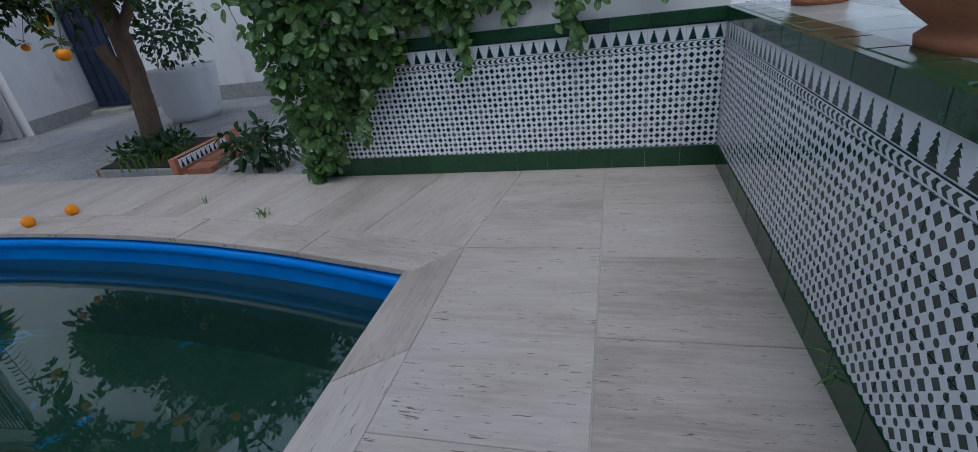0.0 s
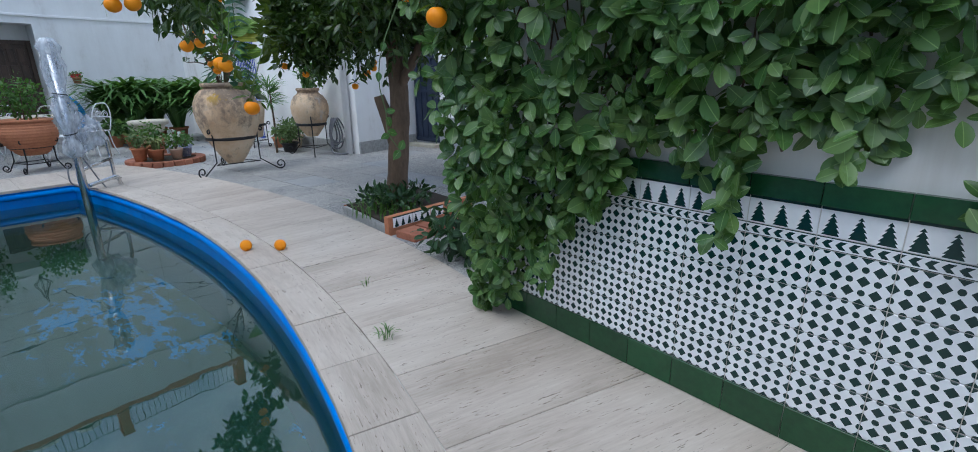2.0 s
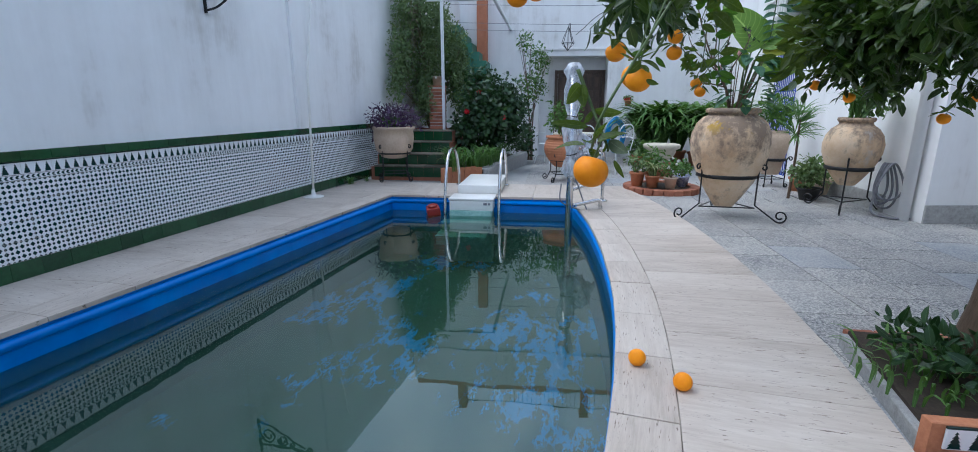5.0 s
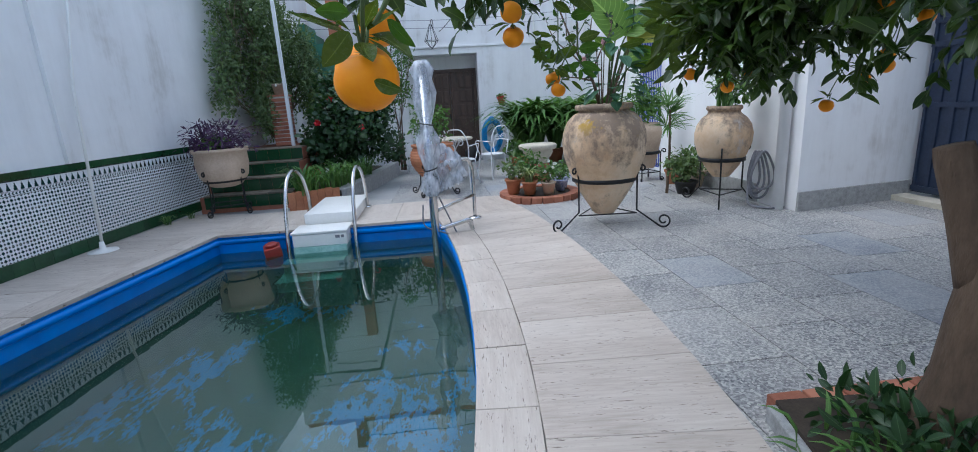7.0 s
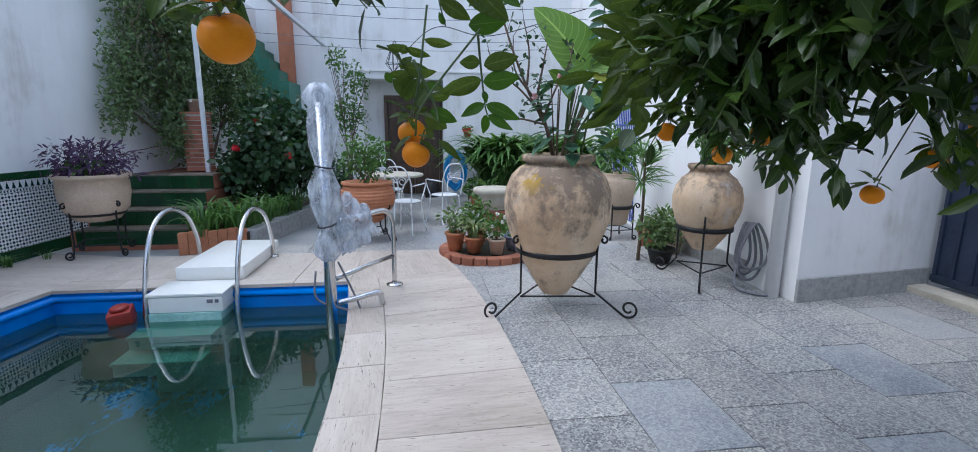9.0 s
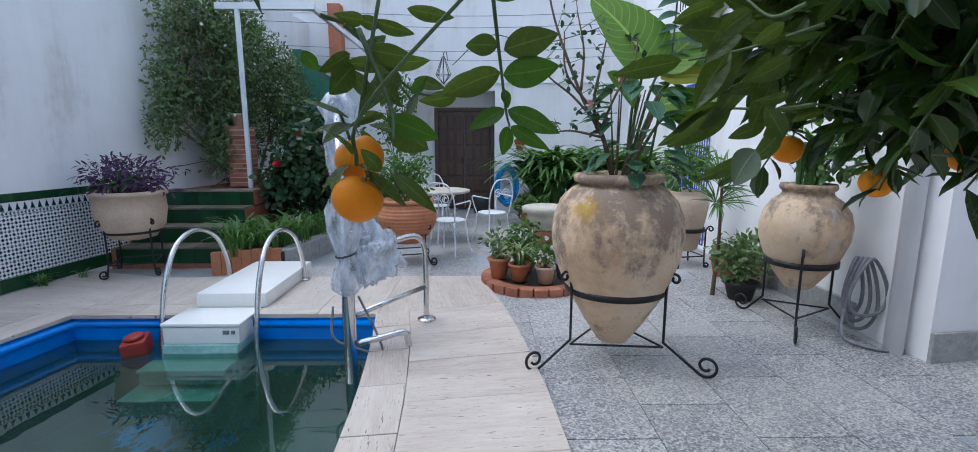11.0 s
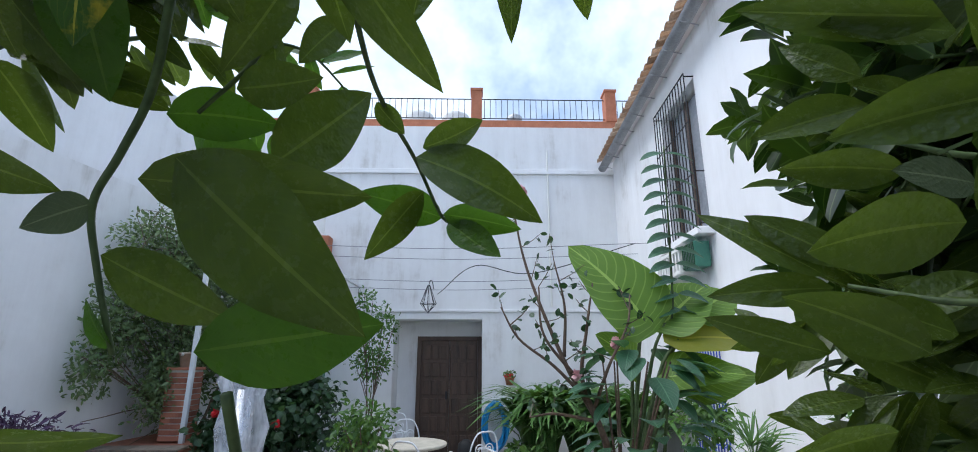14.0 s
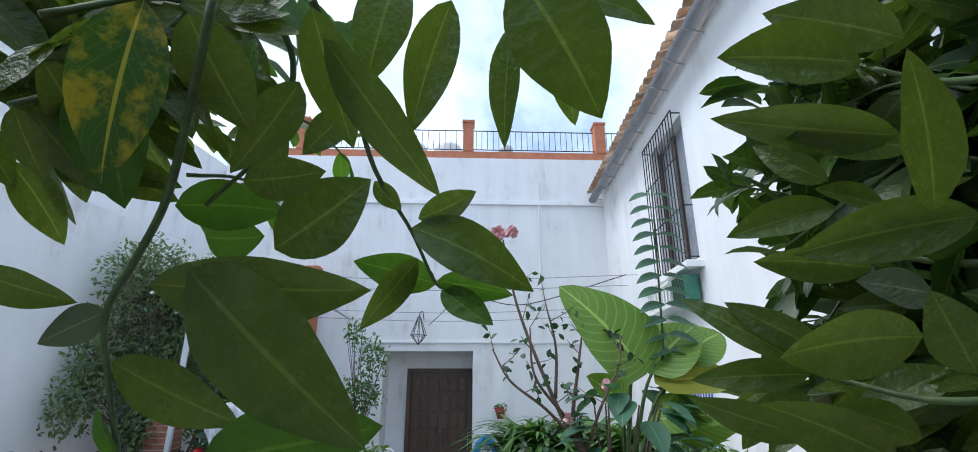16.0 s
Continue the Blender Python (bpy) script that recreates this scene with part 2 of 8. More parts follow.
def leaf_mesh(name, places, aims, ups, lengths, width=0.5, verts=LEAF_V, faces=LEAF_F):
    """Many leaves in one mesh; each starts at a place, points along its aim, and shows its face to its up."""
    P, A, U = np.asarray(places, float), np.asarray(aims, float), np.asarray(ups, float)
    L = np.asarray(lengths, float)[:, None, None]
    A = A / np.linalg.norm(A, axis=1, keepdims=True)
    S = np.cross(U, A)
    S = S / (np.linalg.norm(S, axis=1, keepdims=True) + 1e-9)
    U = np.cross(A, S)
    v = verts[None]
    W = P[:, None] + L * (v[..., 0:1] * A[:, None] + v[..., 1:2] * width * S[:, None] + v[..., 2:3] * U[:, None])
    k = len(verts)
    me = bpy.data.meshes.new(name)
    me.from_pydata(W.reshape(-1, 3).tolist(), [], [tuple(i + k * n for i in f) for n in range(len(P)) for f in faces])
    across = np.concatenate([verts[list(f), :2] for f in faces])
    me.uv_layers.new(name="leaf").data.foreach_set("uv", np.tile(across.ravel(), len(P)))
    for p in me.polygons:
        p.use_smooth = True
    return me


def leaves(name, me, material, parent=None, label=""):
    me.materials.append(M[material])
    ob = new(name, me)
    if parent:
        ob.parent = parent
    if label:
        ob["label"] = label
    return ob


def blob_points(rng, centre, radii, n, shell=0.5):
    """Points in an ellipsoid, more of them near its skin."""
    d = rng.normal(size=(n, 3))
    d /= np.linalg.norm(d, axis=1, keepdims=True)
    r = shell + (1 - shell) * rng.random((n, 1)) ** 0.6
    lump = np.array([[0.8 + 0.45 * noise.noise(Vector(q * 2.2 + np.array(centre)))] for q in d])
    return np.array(centre) + d * r * lump * np.array(radii), d


# ---- plan ----
WATER = -0.215
ARC = (-4.9, -7.48)
POOL_R, COPING_R, DECK_R = 10.30, 10.54, 11.32
CORNER = Vector((1.15, 2.82))
U = Vector((-1, 0.17)).normalized()
V = Vector((-0.17, -1)).normalized()


def uv(u, v):
    p = CORNER + U * u + V * v
    return (p.x, p.y)


def flare(x):
    """How far the pool's curve opens beyond the circle towards the west end."""
    return float(np.interp(x, [-8.7, -7.6, -6.8, -5.9, -5.0, -3.5], [0.24, 0.18, 0.11, 0.05, 0.015, 0.0]))


def arc(r, x):
    """The point at this x on the curve of that radius."""
    r += flare(x)
    return (x, ARC[1] + math.sqrt(r * r - (x - ARC[0]) ** 2))


def ring(r, x_ref, base=POOL_R):
    """The point on the arc of radius r on the spoke that meets the pool's arc at x_ref."""
    p = Vector(arc(base, x_ref)) - Vector(ARC)
    p = p.normalized() * (r + flare(x_ref)) + Vector(ARC)
    return (p.x, p.y)


POOL_NE, POOL_SE, POOL_SW, POOL_NW = (-0.54, 1.85), (-0.98, -0.95), (-7.67, 0.23), arc(POOL_R, -7.66)
POOL = [POOL_SE, POOL_NE] + [arc(POOL_R, x) for x in np.linspace(-0.62, -7.6, 34)] + [POOL_NW, POOL_SW]

# ---- more materials ----
def travertine():
    m, nt, bs = nodes_of("travertine")
    big = noise_node(nt, 1.6, 4, 0.6, (1, 3, 1))
    vein = noise_node(nt, 5, 6, 0.75, (0.8, 9, 1))
    pits = noise_node(nt, 22, 3, 0.8, (0.6, 4.5, 1))
    f = math_node(nt, "MULTIPLY_ADD", vein, 0.45, math_node(nt, "MULTIPLY", big, 0.45))
    f = math_node(nt, "MULTIPLY_ADD", math_node(nt, "SUBTRACT", random_of(nt), 0.5), 0.10, f)
    col = ramp(nt, f, [(0.30, (0.36, 0.305, 0.25)), (0.45, (0.50, 0.435, 0.37)), (0.62, (0.61, 0.55, 0.48))])
    hole = ramp(nt, math_node(nt, "MULTIPLY", pits, math_node(nt, "MULTIPLY_ADD", vein, 0.9, 0.55)), [(0.62, (0, 0, 0)), (0.69, (1, 1, 1))])
    link(nt, mixc(nt, hole, col, (0.16, 0.12, 0.09)), bs.inputs["Base Color"])
    bs.inputs["Roughness"].default_value = 0.55
    bump(nt, bs, math_node(nt, "SUBTRACT", math_node(nt, "MULTIPLY", pits, 0.25), hole), 0.35, 0.004)
    return m


def terrazzo():
    m, nt, bs = nodes_of("terrazzo_slab")
    tc = nt.nodes.new("ShaderNodeTexCoord")
    vo = nt.nodes.new("ShaderNodeTexVoronoi")
    vo.inputs["Scale"].default_value = 110
    link(nt, tc.outputs["Object"], vo.inputs["Vector"])
    chip = math_node(nt, "MULTIPLY_ADD", vo.outputs["Color"], 0.72, -0.18)
    big = noise_node(nt, 1.4, 5, 0.7)
    mid = noise_node(nt, 9, 5, 0.75)
    f = math_node(nt, "ADD", chip, math_node(nt, "MULTIPLY_ADD", mid, 0.3, math_node(nt, "MULTIPLY", big, 0.3)))
    f = math_node(nt, "MULTIPLY_ADD", math_node(nt, "SUBTRACT", random_of(nt), 0.5), 0.12, f)
    speckled = ramp(nt, f, [(0.22, (0.10, 0.10, 0.11)), (0.5, (0.29, 0.29, 0.285)), (0.78, (0.53, 0.52, 0.48))])
    smooth = ramp(nt, math_node(nt, "MULTIPLY_ADD", mid, 0.6, math_node(nt, "MULTIPLY", big, 0.4)), [(0.3, (0.17, 0.20, 0.25)), (0.7, (0.36, 0.39, 0.43))])
    odd = math_node(nt, "GREATER_THAN", math_node(nt, "FRACT", math_node(nt, "MULTIPLY", random_of(nt), 7.3)), 0.84)
    col = mixc(nt, math_node(nt, "MULTIPLY", odd, 0.5), speckled, smooth)
    tcw = nt.nodes.new("ShaderNodeNewGeometry")
    wide = nt.nodes.new("ShaderNodeTexNoise")
    wide.inputs["Scale"].default_value, wide.inputs["Detail"].default_value, wide.inputs["Roughness"].default_value = 0.9, 6, 0.65
    link(nt, tcw.outputs["Position"], wide.inputs["Vector"])
    col = mixc(nt, ramp(nt, wide.outputs["Fac"], [(0.44, (0, 0, 0)), (0.66, (0.5, 0.5, 0.5))]), col, (0.50, 0.47, 0.43))
    link(nt, col, bs.inputs["Base Color"])
    link(nt, ramp(nt, mid, [(0.3, (0.42,) * 3), (0.7, (0.68,) * 3)]), bs.inputs["Roughness"])
    bump(nt, bs, f, 0.3, 0.004)
    return m


def local_xz(nt):
    tc = nt.nodes.new("ShaderNodeTexCoord")
    sp = nt.nodes.new("ShaderNodeSeparateXYZ")
    link(nt, tc.outputs["Object"], sp.inputs[0])
    return sp.outputs["X"], sp.outputs["Z"]


WHITE_GLAZE, DARK_GLAZE = (0.80, 0.82, 0.85), (0.006, 0.032, 0.030)


def glazed(name, mask_of, dark=DARK_GLAZE):
    """A white glazed tile with a printed dark figure."""
    m, nt, bs = nodes_of(name)
    x, z = local_xz(nt)
    mask = mask_of(nt, x, z)
    white = ramp(nt, noise_node(nt, 14, 3), [(0.3, (0.72, 0.745, 0.77)), (0.7, WHITE_GLAZE)])
    link(nt, mixc(nt, mask, white, dark), bs.inputs["Base Color"])
    bs.inputs["Roughness"].default_value = 0.18
    bump(nt, bs, noise_node(nt, 12, 2), 0.05, 0.004)
    return m


def off_centre(nt, v):
    """Distance to the nearest whole number, and that number."""
    r = math_node(nt, "ROUND", v)
    return math_node(nt, "ABSOLUTE", math_node(nt, "SUBTRACT", v, r)), r


def mask_lattice(nt, x, z):
    u, w = math_node(nt, "MULTIPLY", x, 6 / 0.2), math_node(nt, "MULTIPLY", z, 4 / 0.138)
    du, ru = off_centre(nt, u)
    dw, rw = off_centre(nt, w)
    odd = math_node(nt, "GREATER_THAN", math_node(nt, "FRACT", math_node(nt, "MULTIPLY_ADD", math_node(nt, "ADD", ru, rw), 0.5, 20.1)), 0.5)
    diamond = math_node(nt, "LESS_THAN", math_node(nt, "ADD", du, dw), 0.50)
    dot = math_node(nt, "LESS_THAN", math_node(nt, "ADD", math_node(nt, "MULTIPLY", du, du), math_node(nt, "MULTIPLY", dw, dw)), 0.075)
    return math_node(nt, "ADD", math_node(nt, "MULTIPLY", odd, dot), math_node(nt, "MULTIPLY", math_node(nt, "SUBTRACT", 1.0, odd), diamond))


def mask_trees(nt, x, z):
    d, _ = off_centre(nt, math_node(nt, "MULTIPLY_ADD", x, 3 / 0.2, 0.5))
    tier = math_node(nt, "MULTIPLY", z, 5 / 0.076)
    step = math_node(nt, "DIVIDE", math_node(nt, "FLOOR", tier), 5.0)
    half = math_node(nt, "MULTIPLY_ADD", math_node(nt, "SUBTRACT", 1.0, step), 0.35, 0.055)
    tree = math_node(nt, "LESS_THAN", d, math_node(nt, "MULTIPLY_ADD", math_node(nt, "FRACT", tier), -0.17, half))
    tree = math_node(nt, "MULTIPLY", tree, math_node(nt, "GREATER_THAN", z, 0.005))
    tree = math_node(nt, "MULTIPLY", tree, math_node(nt, "LESS_THAN", z, 0.076))
    line = math_node(nt, "GREATER_THAN", z, 0.080)
    return math_node(nt, "MAXIMUM", tree, line)


def mask_chevron(nt, x, z):
    up = math_node(nt, "ABSOLUTE", math_node(nt, "SUBTRACT", z, 0.02))
    f = math_node(nt, "FRACT", math_node(nt, "MULTIPLY", math_node(nt, "ADD", x, up), 6 / 0.2))
    inside = math_node(nt, "LESS_THAN", up, 0.012)
    edge = math_node(nt, "GREATER_THAN", up, 0.0165)
    return math_node(nt, "MAXIMUM", math_node(nt, "MULTIPLY", math_node(nt, "LESS_THAN", f, 0.5), inside), edge)


M["travertine"], M["terrazzo_slab"] = travertine(), terrazzo()
M["tile_lattice"], M["tile_trees"], M["tile_chevron"] = glazed("lattice_tile", mask_lattice), glazed("stepped_tree_tile", mask_trees), glazed("chevron_tile", mask_chevron)
M["terrace_tile"] = surface("terrace_tile", (0.30, 0.36, 0.34), (0.44, 0.49, 0.46), 0.15, 4, 30, 0.05, vary=0.35)
M["grout"] = surface("grout", (0.45, 0.44, 0.40), (0.62, 0.60, 0.56), 0.9, 8, 60, 0.1)
M["blue_gate"] = surface("dark_blue_painted_metal", (0.012, 0.020, 0.044), (0.030, 0.044, 0.080), 0.4, 5, 40, 0.05)
M["blue_iron"] = surface("blue_painted_iron", (0.02, 0.05, 0.35), (0.04, 0.09, 0.5), 0.4, 6, 40, 0.05)
M["white_iron"] = surface("white_painted_iron", (0.70, 0.72, 0.74), (0.82, 0.83, 0.84), 0.35, 6, 60, 0.05)
M["pale_clay"] = surface("pale_clay", (0.42, 0.31, 0.22), (0.62, 0.49, 0.37), 0.8, 4, 40, 0.15)
M["stone"] = surface("cast_stone", (0.36, 0.33, 0.26), (0.58, 0.54, 0.44), 0.85, 8, 60, 0.3)
M["zinc"] = surface("zinc_gutter", (0.32, 0.33, 0.34), (0.48, 0.49, 0.50), 0.5, 5, 40, 0.05, metal=0.5)
M["roof_tile"] = surface("clay_roof_tile", (0.42, 0.30, 0.20), (0.66, 0.55, 0.44), 0.85, 6, 50, 0.3, vary=0.4)
M["parapet"] = surface("orange_brick", (0.34, 0.12, 0.06), (0.50, 0.20, 0.11), 0.85, 6, 50, 0.3)
M["tank"] = surface("fibre_tank", (0.50, 0.50, 0.48), (0.66, 0.66, 0.64), 0.6, 4, 40, 0.1)
# Opaque blue-grey tone for the window and lantern panes.
M["window_glass"] = surface("blue_grey_glass", (0.22, 0.24, 0.27), (0.40, 0.42, 0.45), 0.08, 2, 30, 0.02)
# Near-black colour stands in for the shade inside the rooms.
M["dark"] = surface("unlit_interior_dark", (0.02, 0.02, 0.022), (0.05, 0.05, 0.055), 0.7, 3, 30, 0.1)
M["hose_blue"] = surface("blue_hose", (0.02, 0.22, 0.55), (0.05, 0.36, 0.72), 0.4, 10, 50, 0.05)
M["hose_grey"] = surface("grey_hose", (0.10, 0.10, 0.12), (0.26, 0.26, 0.28), 0.5, 6, 50, 0.05)
M["red_plastic"] = surface("red_plastic", (0.20, 0.015, 0.010), (0.33, 0.03, 0.018), 0.4, 6, 50, 0.05)
M["blue_white"] = surface("blue_and_white_glaze", (0.02, 0.06, 0.34), (0.70, 0.73, 0.78), 0.2, 26, 60, 0.03)
M["green_paint"] = surface("green_painted_steel", (0.03, 0.14, 0.09), (0.06, 0.21, 0.14), 0.5, 4, 40, 0.05)
M["worn_tread"] = surface("worn_brown_tread", (0.10, 0.085, 0.06), (0.26, 0.21, 0.16), 0.7, 8, 50, 0.2, vary=0.3)
M["clear_step"] = surface("algae_filmed_plastic", (0.20, 0.40, 0.36), (0.42, 0.62, 0.58), 0.4, 5, 40, 0.05)
M["rubber"] = surface("black_rubber", (0.01, 0.01, 0.01), (0.025, 0.025, 0.025), 0.6, 10, 60, 0.1)


def jar_clay():
    m, nt, bs = nodes_of("lichened_clay")
    a = noise_node(nt, 2.2, 6, 0.65, (1, 1, 0.7))
    b = noise_node(nt, 16, 8, 0.75)
    tc = nt.nodes.new("ShaderNodeTexCoord")
    sp = nt.nodes.new("ShaderNodeSeparateXYZ")
    link(nt, tc.outputs["Object"], sp.inputs[0])
    base = ramp(nt, math_node(nt, "MULTIPLY_ADD", b, 0.3, math_node(nt, "MULTIPLY", a, 0.7)), [(0.3, (0.40, 0.25, 0.14)), (0.46, (0.60, 0.43, 0.27)), (0.62, (0.70, 0.56, 0.40))])
    soot = math_node(nt, "MULTIPLY_ADD", b, 0.55, math_node(nt, "MULTIPLY", noise_node(nt, 3.4, 7, 0.7, (1, 1, 0.55)), 0.75))
    high = ramp(nt, sp.outputs["Z"], [(0.45, (0, 0, 0)), (0.80, (0.13, 0.13, 0.13)), (0.97, (0.10, 0.10, 0.10))])
    soot = ramp(nt, math_node(nt, "ADD", soot, high), [(0.655, (0, 0, 0)), (0.80, (0.85, 0.85, 0.85))])
    col = mixc(nt, soot, base, (0.17, 0.125, 0.095))
    drip = ramp(nt, math_node(nt, "MULTIPLY_ADD", b, 0.25, math_node(nt, "MULTIPLY", noise_node(nt, 4.2, 5, 0.6, (1, 1, 0.18)), 0.75)), [(0.58, (0, 0, 0)), (0.66, (0.75, 0.75, 0.75))])
    col = mixc(nt, drip, col, (0.50, 0.48, 0.44))
    top = ramp(nt, sp.outputs["Z"], [(0.74, (0, 0, 0)), (0.90, (1, 1, 1))])
    lich = ramp(nt, math_node(nt, "MULTIPLY_ADD", b, 0.4, math_node(nt, "MULTIPLY", noise_node(nt, 4.5, 4, 0.6), 0.6)), [(0.54, (0, 0, 0)), (0.59, (0.9, 0.9, 0.9))])
    col = mixc(nt, math_node(nt, "MULTIPLY", top, lich), col, (0.46, 0.28, 0.03))
    link(nt, col, bs.inputs["Base Color"])
    bs.inputs["Roughness"].default_value = 0.92
    bump(nt, bs, b, 0.5, 0.01)
    return m


M["jar"] = jar_clay()


def stained_plaster():
    m, nt, bs = nodes_of("stained_plaster")
    streak = noise_node(nt, 2.2, 6, 0.7, (1, 1, 0.12))
    cloud = noise_node(nt, 0.8, 5, 0.7)
    f = math_node(nt, "MULTIPLY", streak, cloud)
    col = ramp(nt, f, [(0.17, (0.83, 0.83, 0.83)), (0.30, (0.77, 0.765, 0.76)), (0.42, (0.58, 0.56, 0.53))])
    link(nt, col, bs.inputs["Base Color"])
    bs.inputs["Roughness"].default_value = 0.88
    bump(nt, bs, noise_node(nt, 18, 5, 0.7), 0.15, 0.006)
    return m


M["plaster"] = stained_plaster()


def algae_floor():
    m, nt, bs = nodes_of("algae_on_blue_liner")
    n = noise_node(nt, 1.1, 3, 0.6)
    vein = math_node(nt, "ABSOLUTE", math_node(nt, "SUBTRACT", noise_node(nt, 1.6, 8, 0.72, (1, 2.2, 1)), 0.5))
    f = math_node(nt, "MULTIPLY_ADD", n, 0.35, math_node(nt, "SUBTRACT", 0.12, vein))
    bare = ramp(nt, f, [(0.298, (0, 0, 0)), (0.316, (1, 1, 1))])
    col = ramp(nt, noise_node(nt, 2.5, 5, 0.7), [(0.35, (0.025, 0.070, 0.040)), (0.65, (0.055, 0.115, 0.070))])
    link(nt, mixc(nt, bare, col, (0.01, 0.36, 1.0)), bs.inputs["Base Color"])
    bs.inputs["Roughness"].default_value = 0.9
    return m


def pool_wall():
    m, nt, bs = nodes_of("blue_pool_wall")
    tc = nt.nodes.new("ShaderNodeTexCoord")
    sp = nt.nodes.new("ShaderNodeSeparateXYZ")
    link(nt, tc.outputs["Object"], sp.inputs[0])
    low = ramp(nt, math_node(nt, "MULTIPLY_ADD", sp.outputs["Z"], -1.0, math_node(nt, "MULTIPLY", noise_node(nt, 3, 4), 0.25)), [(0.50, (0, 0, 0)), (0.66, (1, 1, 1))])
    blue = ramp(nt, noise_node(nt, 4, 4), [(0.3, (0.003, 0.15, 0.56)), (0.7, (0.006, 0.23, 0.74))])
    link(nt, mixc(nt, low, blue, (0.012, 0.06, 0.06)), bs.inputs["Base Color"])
    bs.inputs["Roughness"].default_value = 0.3
    return m


M["algae"], M["pool_wall"] = algae_floor(), pool_wall()


def water():
    m, nt, bs = nodes_of("pool_water")
    tr = nt.nodes.new("ShaderNodeBsdfTransparent")
    tr.inputs[0].default_value = (0.60, 0.88, 0.80, 1)
    murk = nt.nodes.new("ShaderNodeBsdfDiffuse")
    murk.inputs[0].default_value = (0.032, 0.080, 0.056, 1)
    body = nt.nodes.new("ShaderNodeMixShader")
    body.inputs[0].default_value = 0.32
    link(nt, tr.outputs[0], body.inputs[1]), link(nt, murk.outputs[0], body.inputs[2])
    gl = nt.nodes.new("ShaderNodeBsdfGlossy")
    gl.inputs["Roughness"].default_value = 0.0
    gl.inputs["Color"].default_value = (0.95, 1.0, 0.97, 1)
    fr = nt.nodes.new("ShaderNodeFresnel")
    fr.inputs[0].default_value = 1.85
    mx = nt.nodes.new("ShaderNodeMixShader")
    link(nt, fr.outputs[0], mx.inputs[0]), link(nt, body.outputs[0], mx.inputs[1]), link(nt, gl.outputs[0], mx.inputs[2])
    link(nt, mx.outputs[0], nt.nodes["Material Output"].inputs[0])
    b = nt.nodes.new("ShaderNodeBump")
    b.inputs["Strength"].default_value, b.inputs["Distance"].default_value = 0.03, 0.02
    link(nt, noise_node(nt, 3.5, 2), b.inputs["Height"])
    link(nt, b.outputs[0], gl.inputs["Normal"])
    return m


M["water"] = water()


# ---- structure ----
def build_ground():
    bm = BM()
    east = [bm.verts.new((x, y, -0.034)) for x, y in ((60, -60), (60, 60), (-8, 60), (-8, -60))]
    hole = [bm.verts.new((x, y, -0.034)) for x, y in POOL]
    es = [bm.edges.new((l[i], l[(i + 1) % len(l)])) for l in (east, hole) for i in range(len(l))]
    bmesh.ops.triangle_fill(bm, edges=es, use_beauty=True, use_dissolve=False)
    west = [bm.verts.new((x, y, z)) for x, y, z in ((-14.9, 60, -0.16), (-14.9, -60, -0.16), (-80, -60, -0.16), (-80, 60, -0.16))]
    bm.faces.new((east[3], east[2], west[0], west[1]))
    bm.faces.new((west[1], west[0], west[3], west[2]))
    bmesh.ops.recalc_face_normals(bm, faces=bm.faces[:])
    return tagged(part("ground", bm, "terrazzo"), "grey terrazzo patio paving", "ground", kind="structure")


def ground_z(x):
    return -0.034 if x > -8 else -0.034 - 0.126 * min(1.0, (-8 - x) / 6.9)


ground = build_ground()


def build_pool():
    basin = tagged(new("pool_basin"), "blue painted kidney-edged pool basin with algae", "swimming pool", kind="structure")
    bm = BM()
    prism(bm, POOL, -0.85, -0.005)
    bmesh.ops.delete(bm, geom=[f for f in bm.faces if abs(f.normal.z) > 0.9], context="FACES")
    bmesh.ops.reverse_faces(bm, faces=bm.faces[:])
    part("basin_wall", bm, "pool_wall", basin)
    bm = BM()
    f = bm.faces.new([bm.verts.new((x, y, -0.85)) for x, y in POOL])
    if f.normal.z < 0:
        f.normal_flip()
    part("basin_floor", bm, "algae", basin)
    c = Vector((-4.3, 1.1))
    bm = BM()
    pts = [Vector(p) - (c - Vector(p)).normalized() * 0.004 for p in POOL]
    tube(bm, [(p.x, p.y, -0.085) for p in pts] + [(pts[0].x, pts[0].y, -0.085)], 0.034, 14)
    part("liner_rail", bm, "blue", basin, "rounded blue liner roll", 60)
    bm = BM()
    f = bm.faces.new([bm.verts.new((x, y, WATER)) for x, y in POOL])
    bm.normal_update()
    if f.normal.z < 0:
        f.normal_flip()
    tagged(part("water", bm, "water"), "still murky green pool water", "water", kind="structure")


build_pool()


def wall(name, a, b, thick, z0, z1, side, material="plaster", label="white plastered wall with faint stains"):
    """A wall from a to b; its thickness goes to the right of a to b if side is 1."""
    a, b = Vector(a), Vector(b)
    d = (b - a).normalized()
    n = Vector((d.y, -d.x)) * side * thick
    bm = BM()
    prism(bm, [a, b, b + n, a + n], z0, z1)
    return tagged(part(name, bm, material), label, "wall", kind="structure")


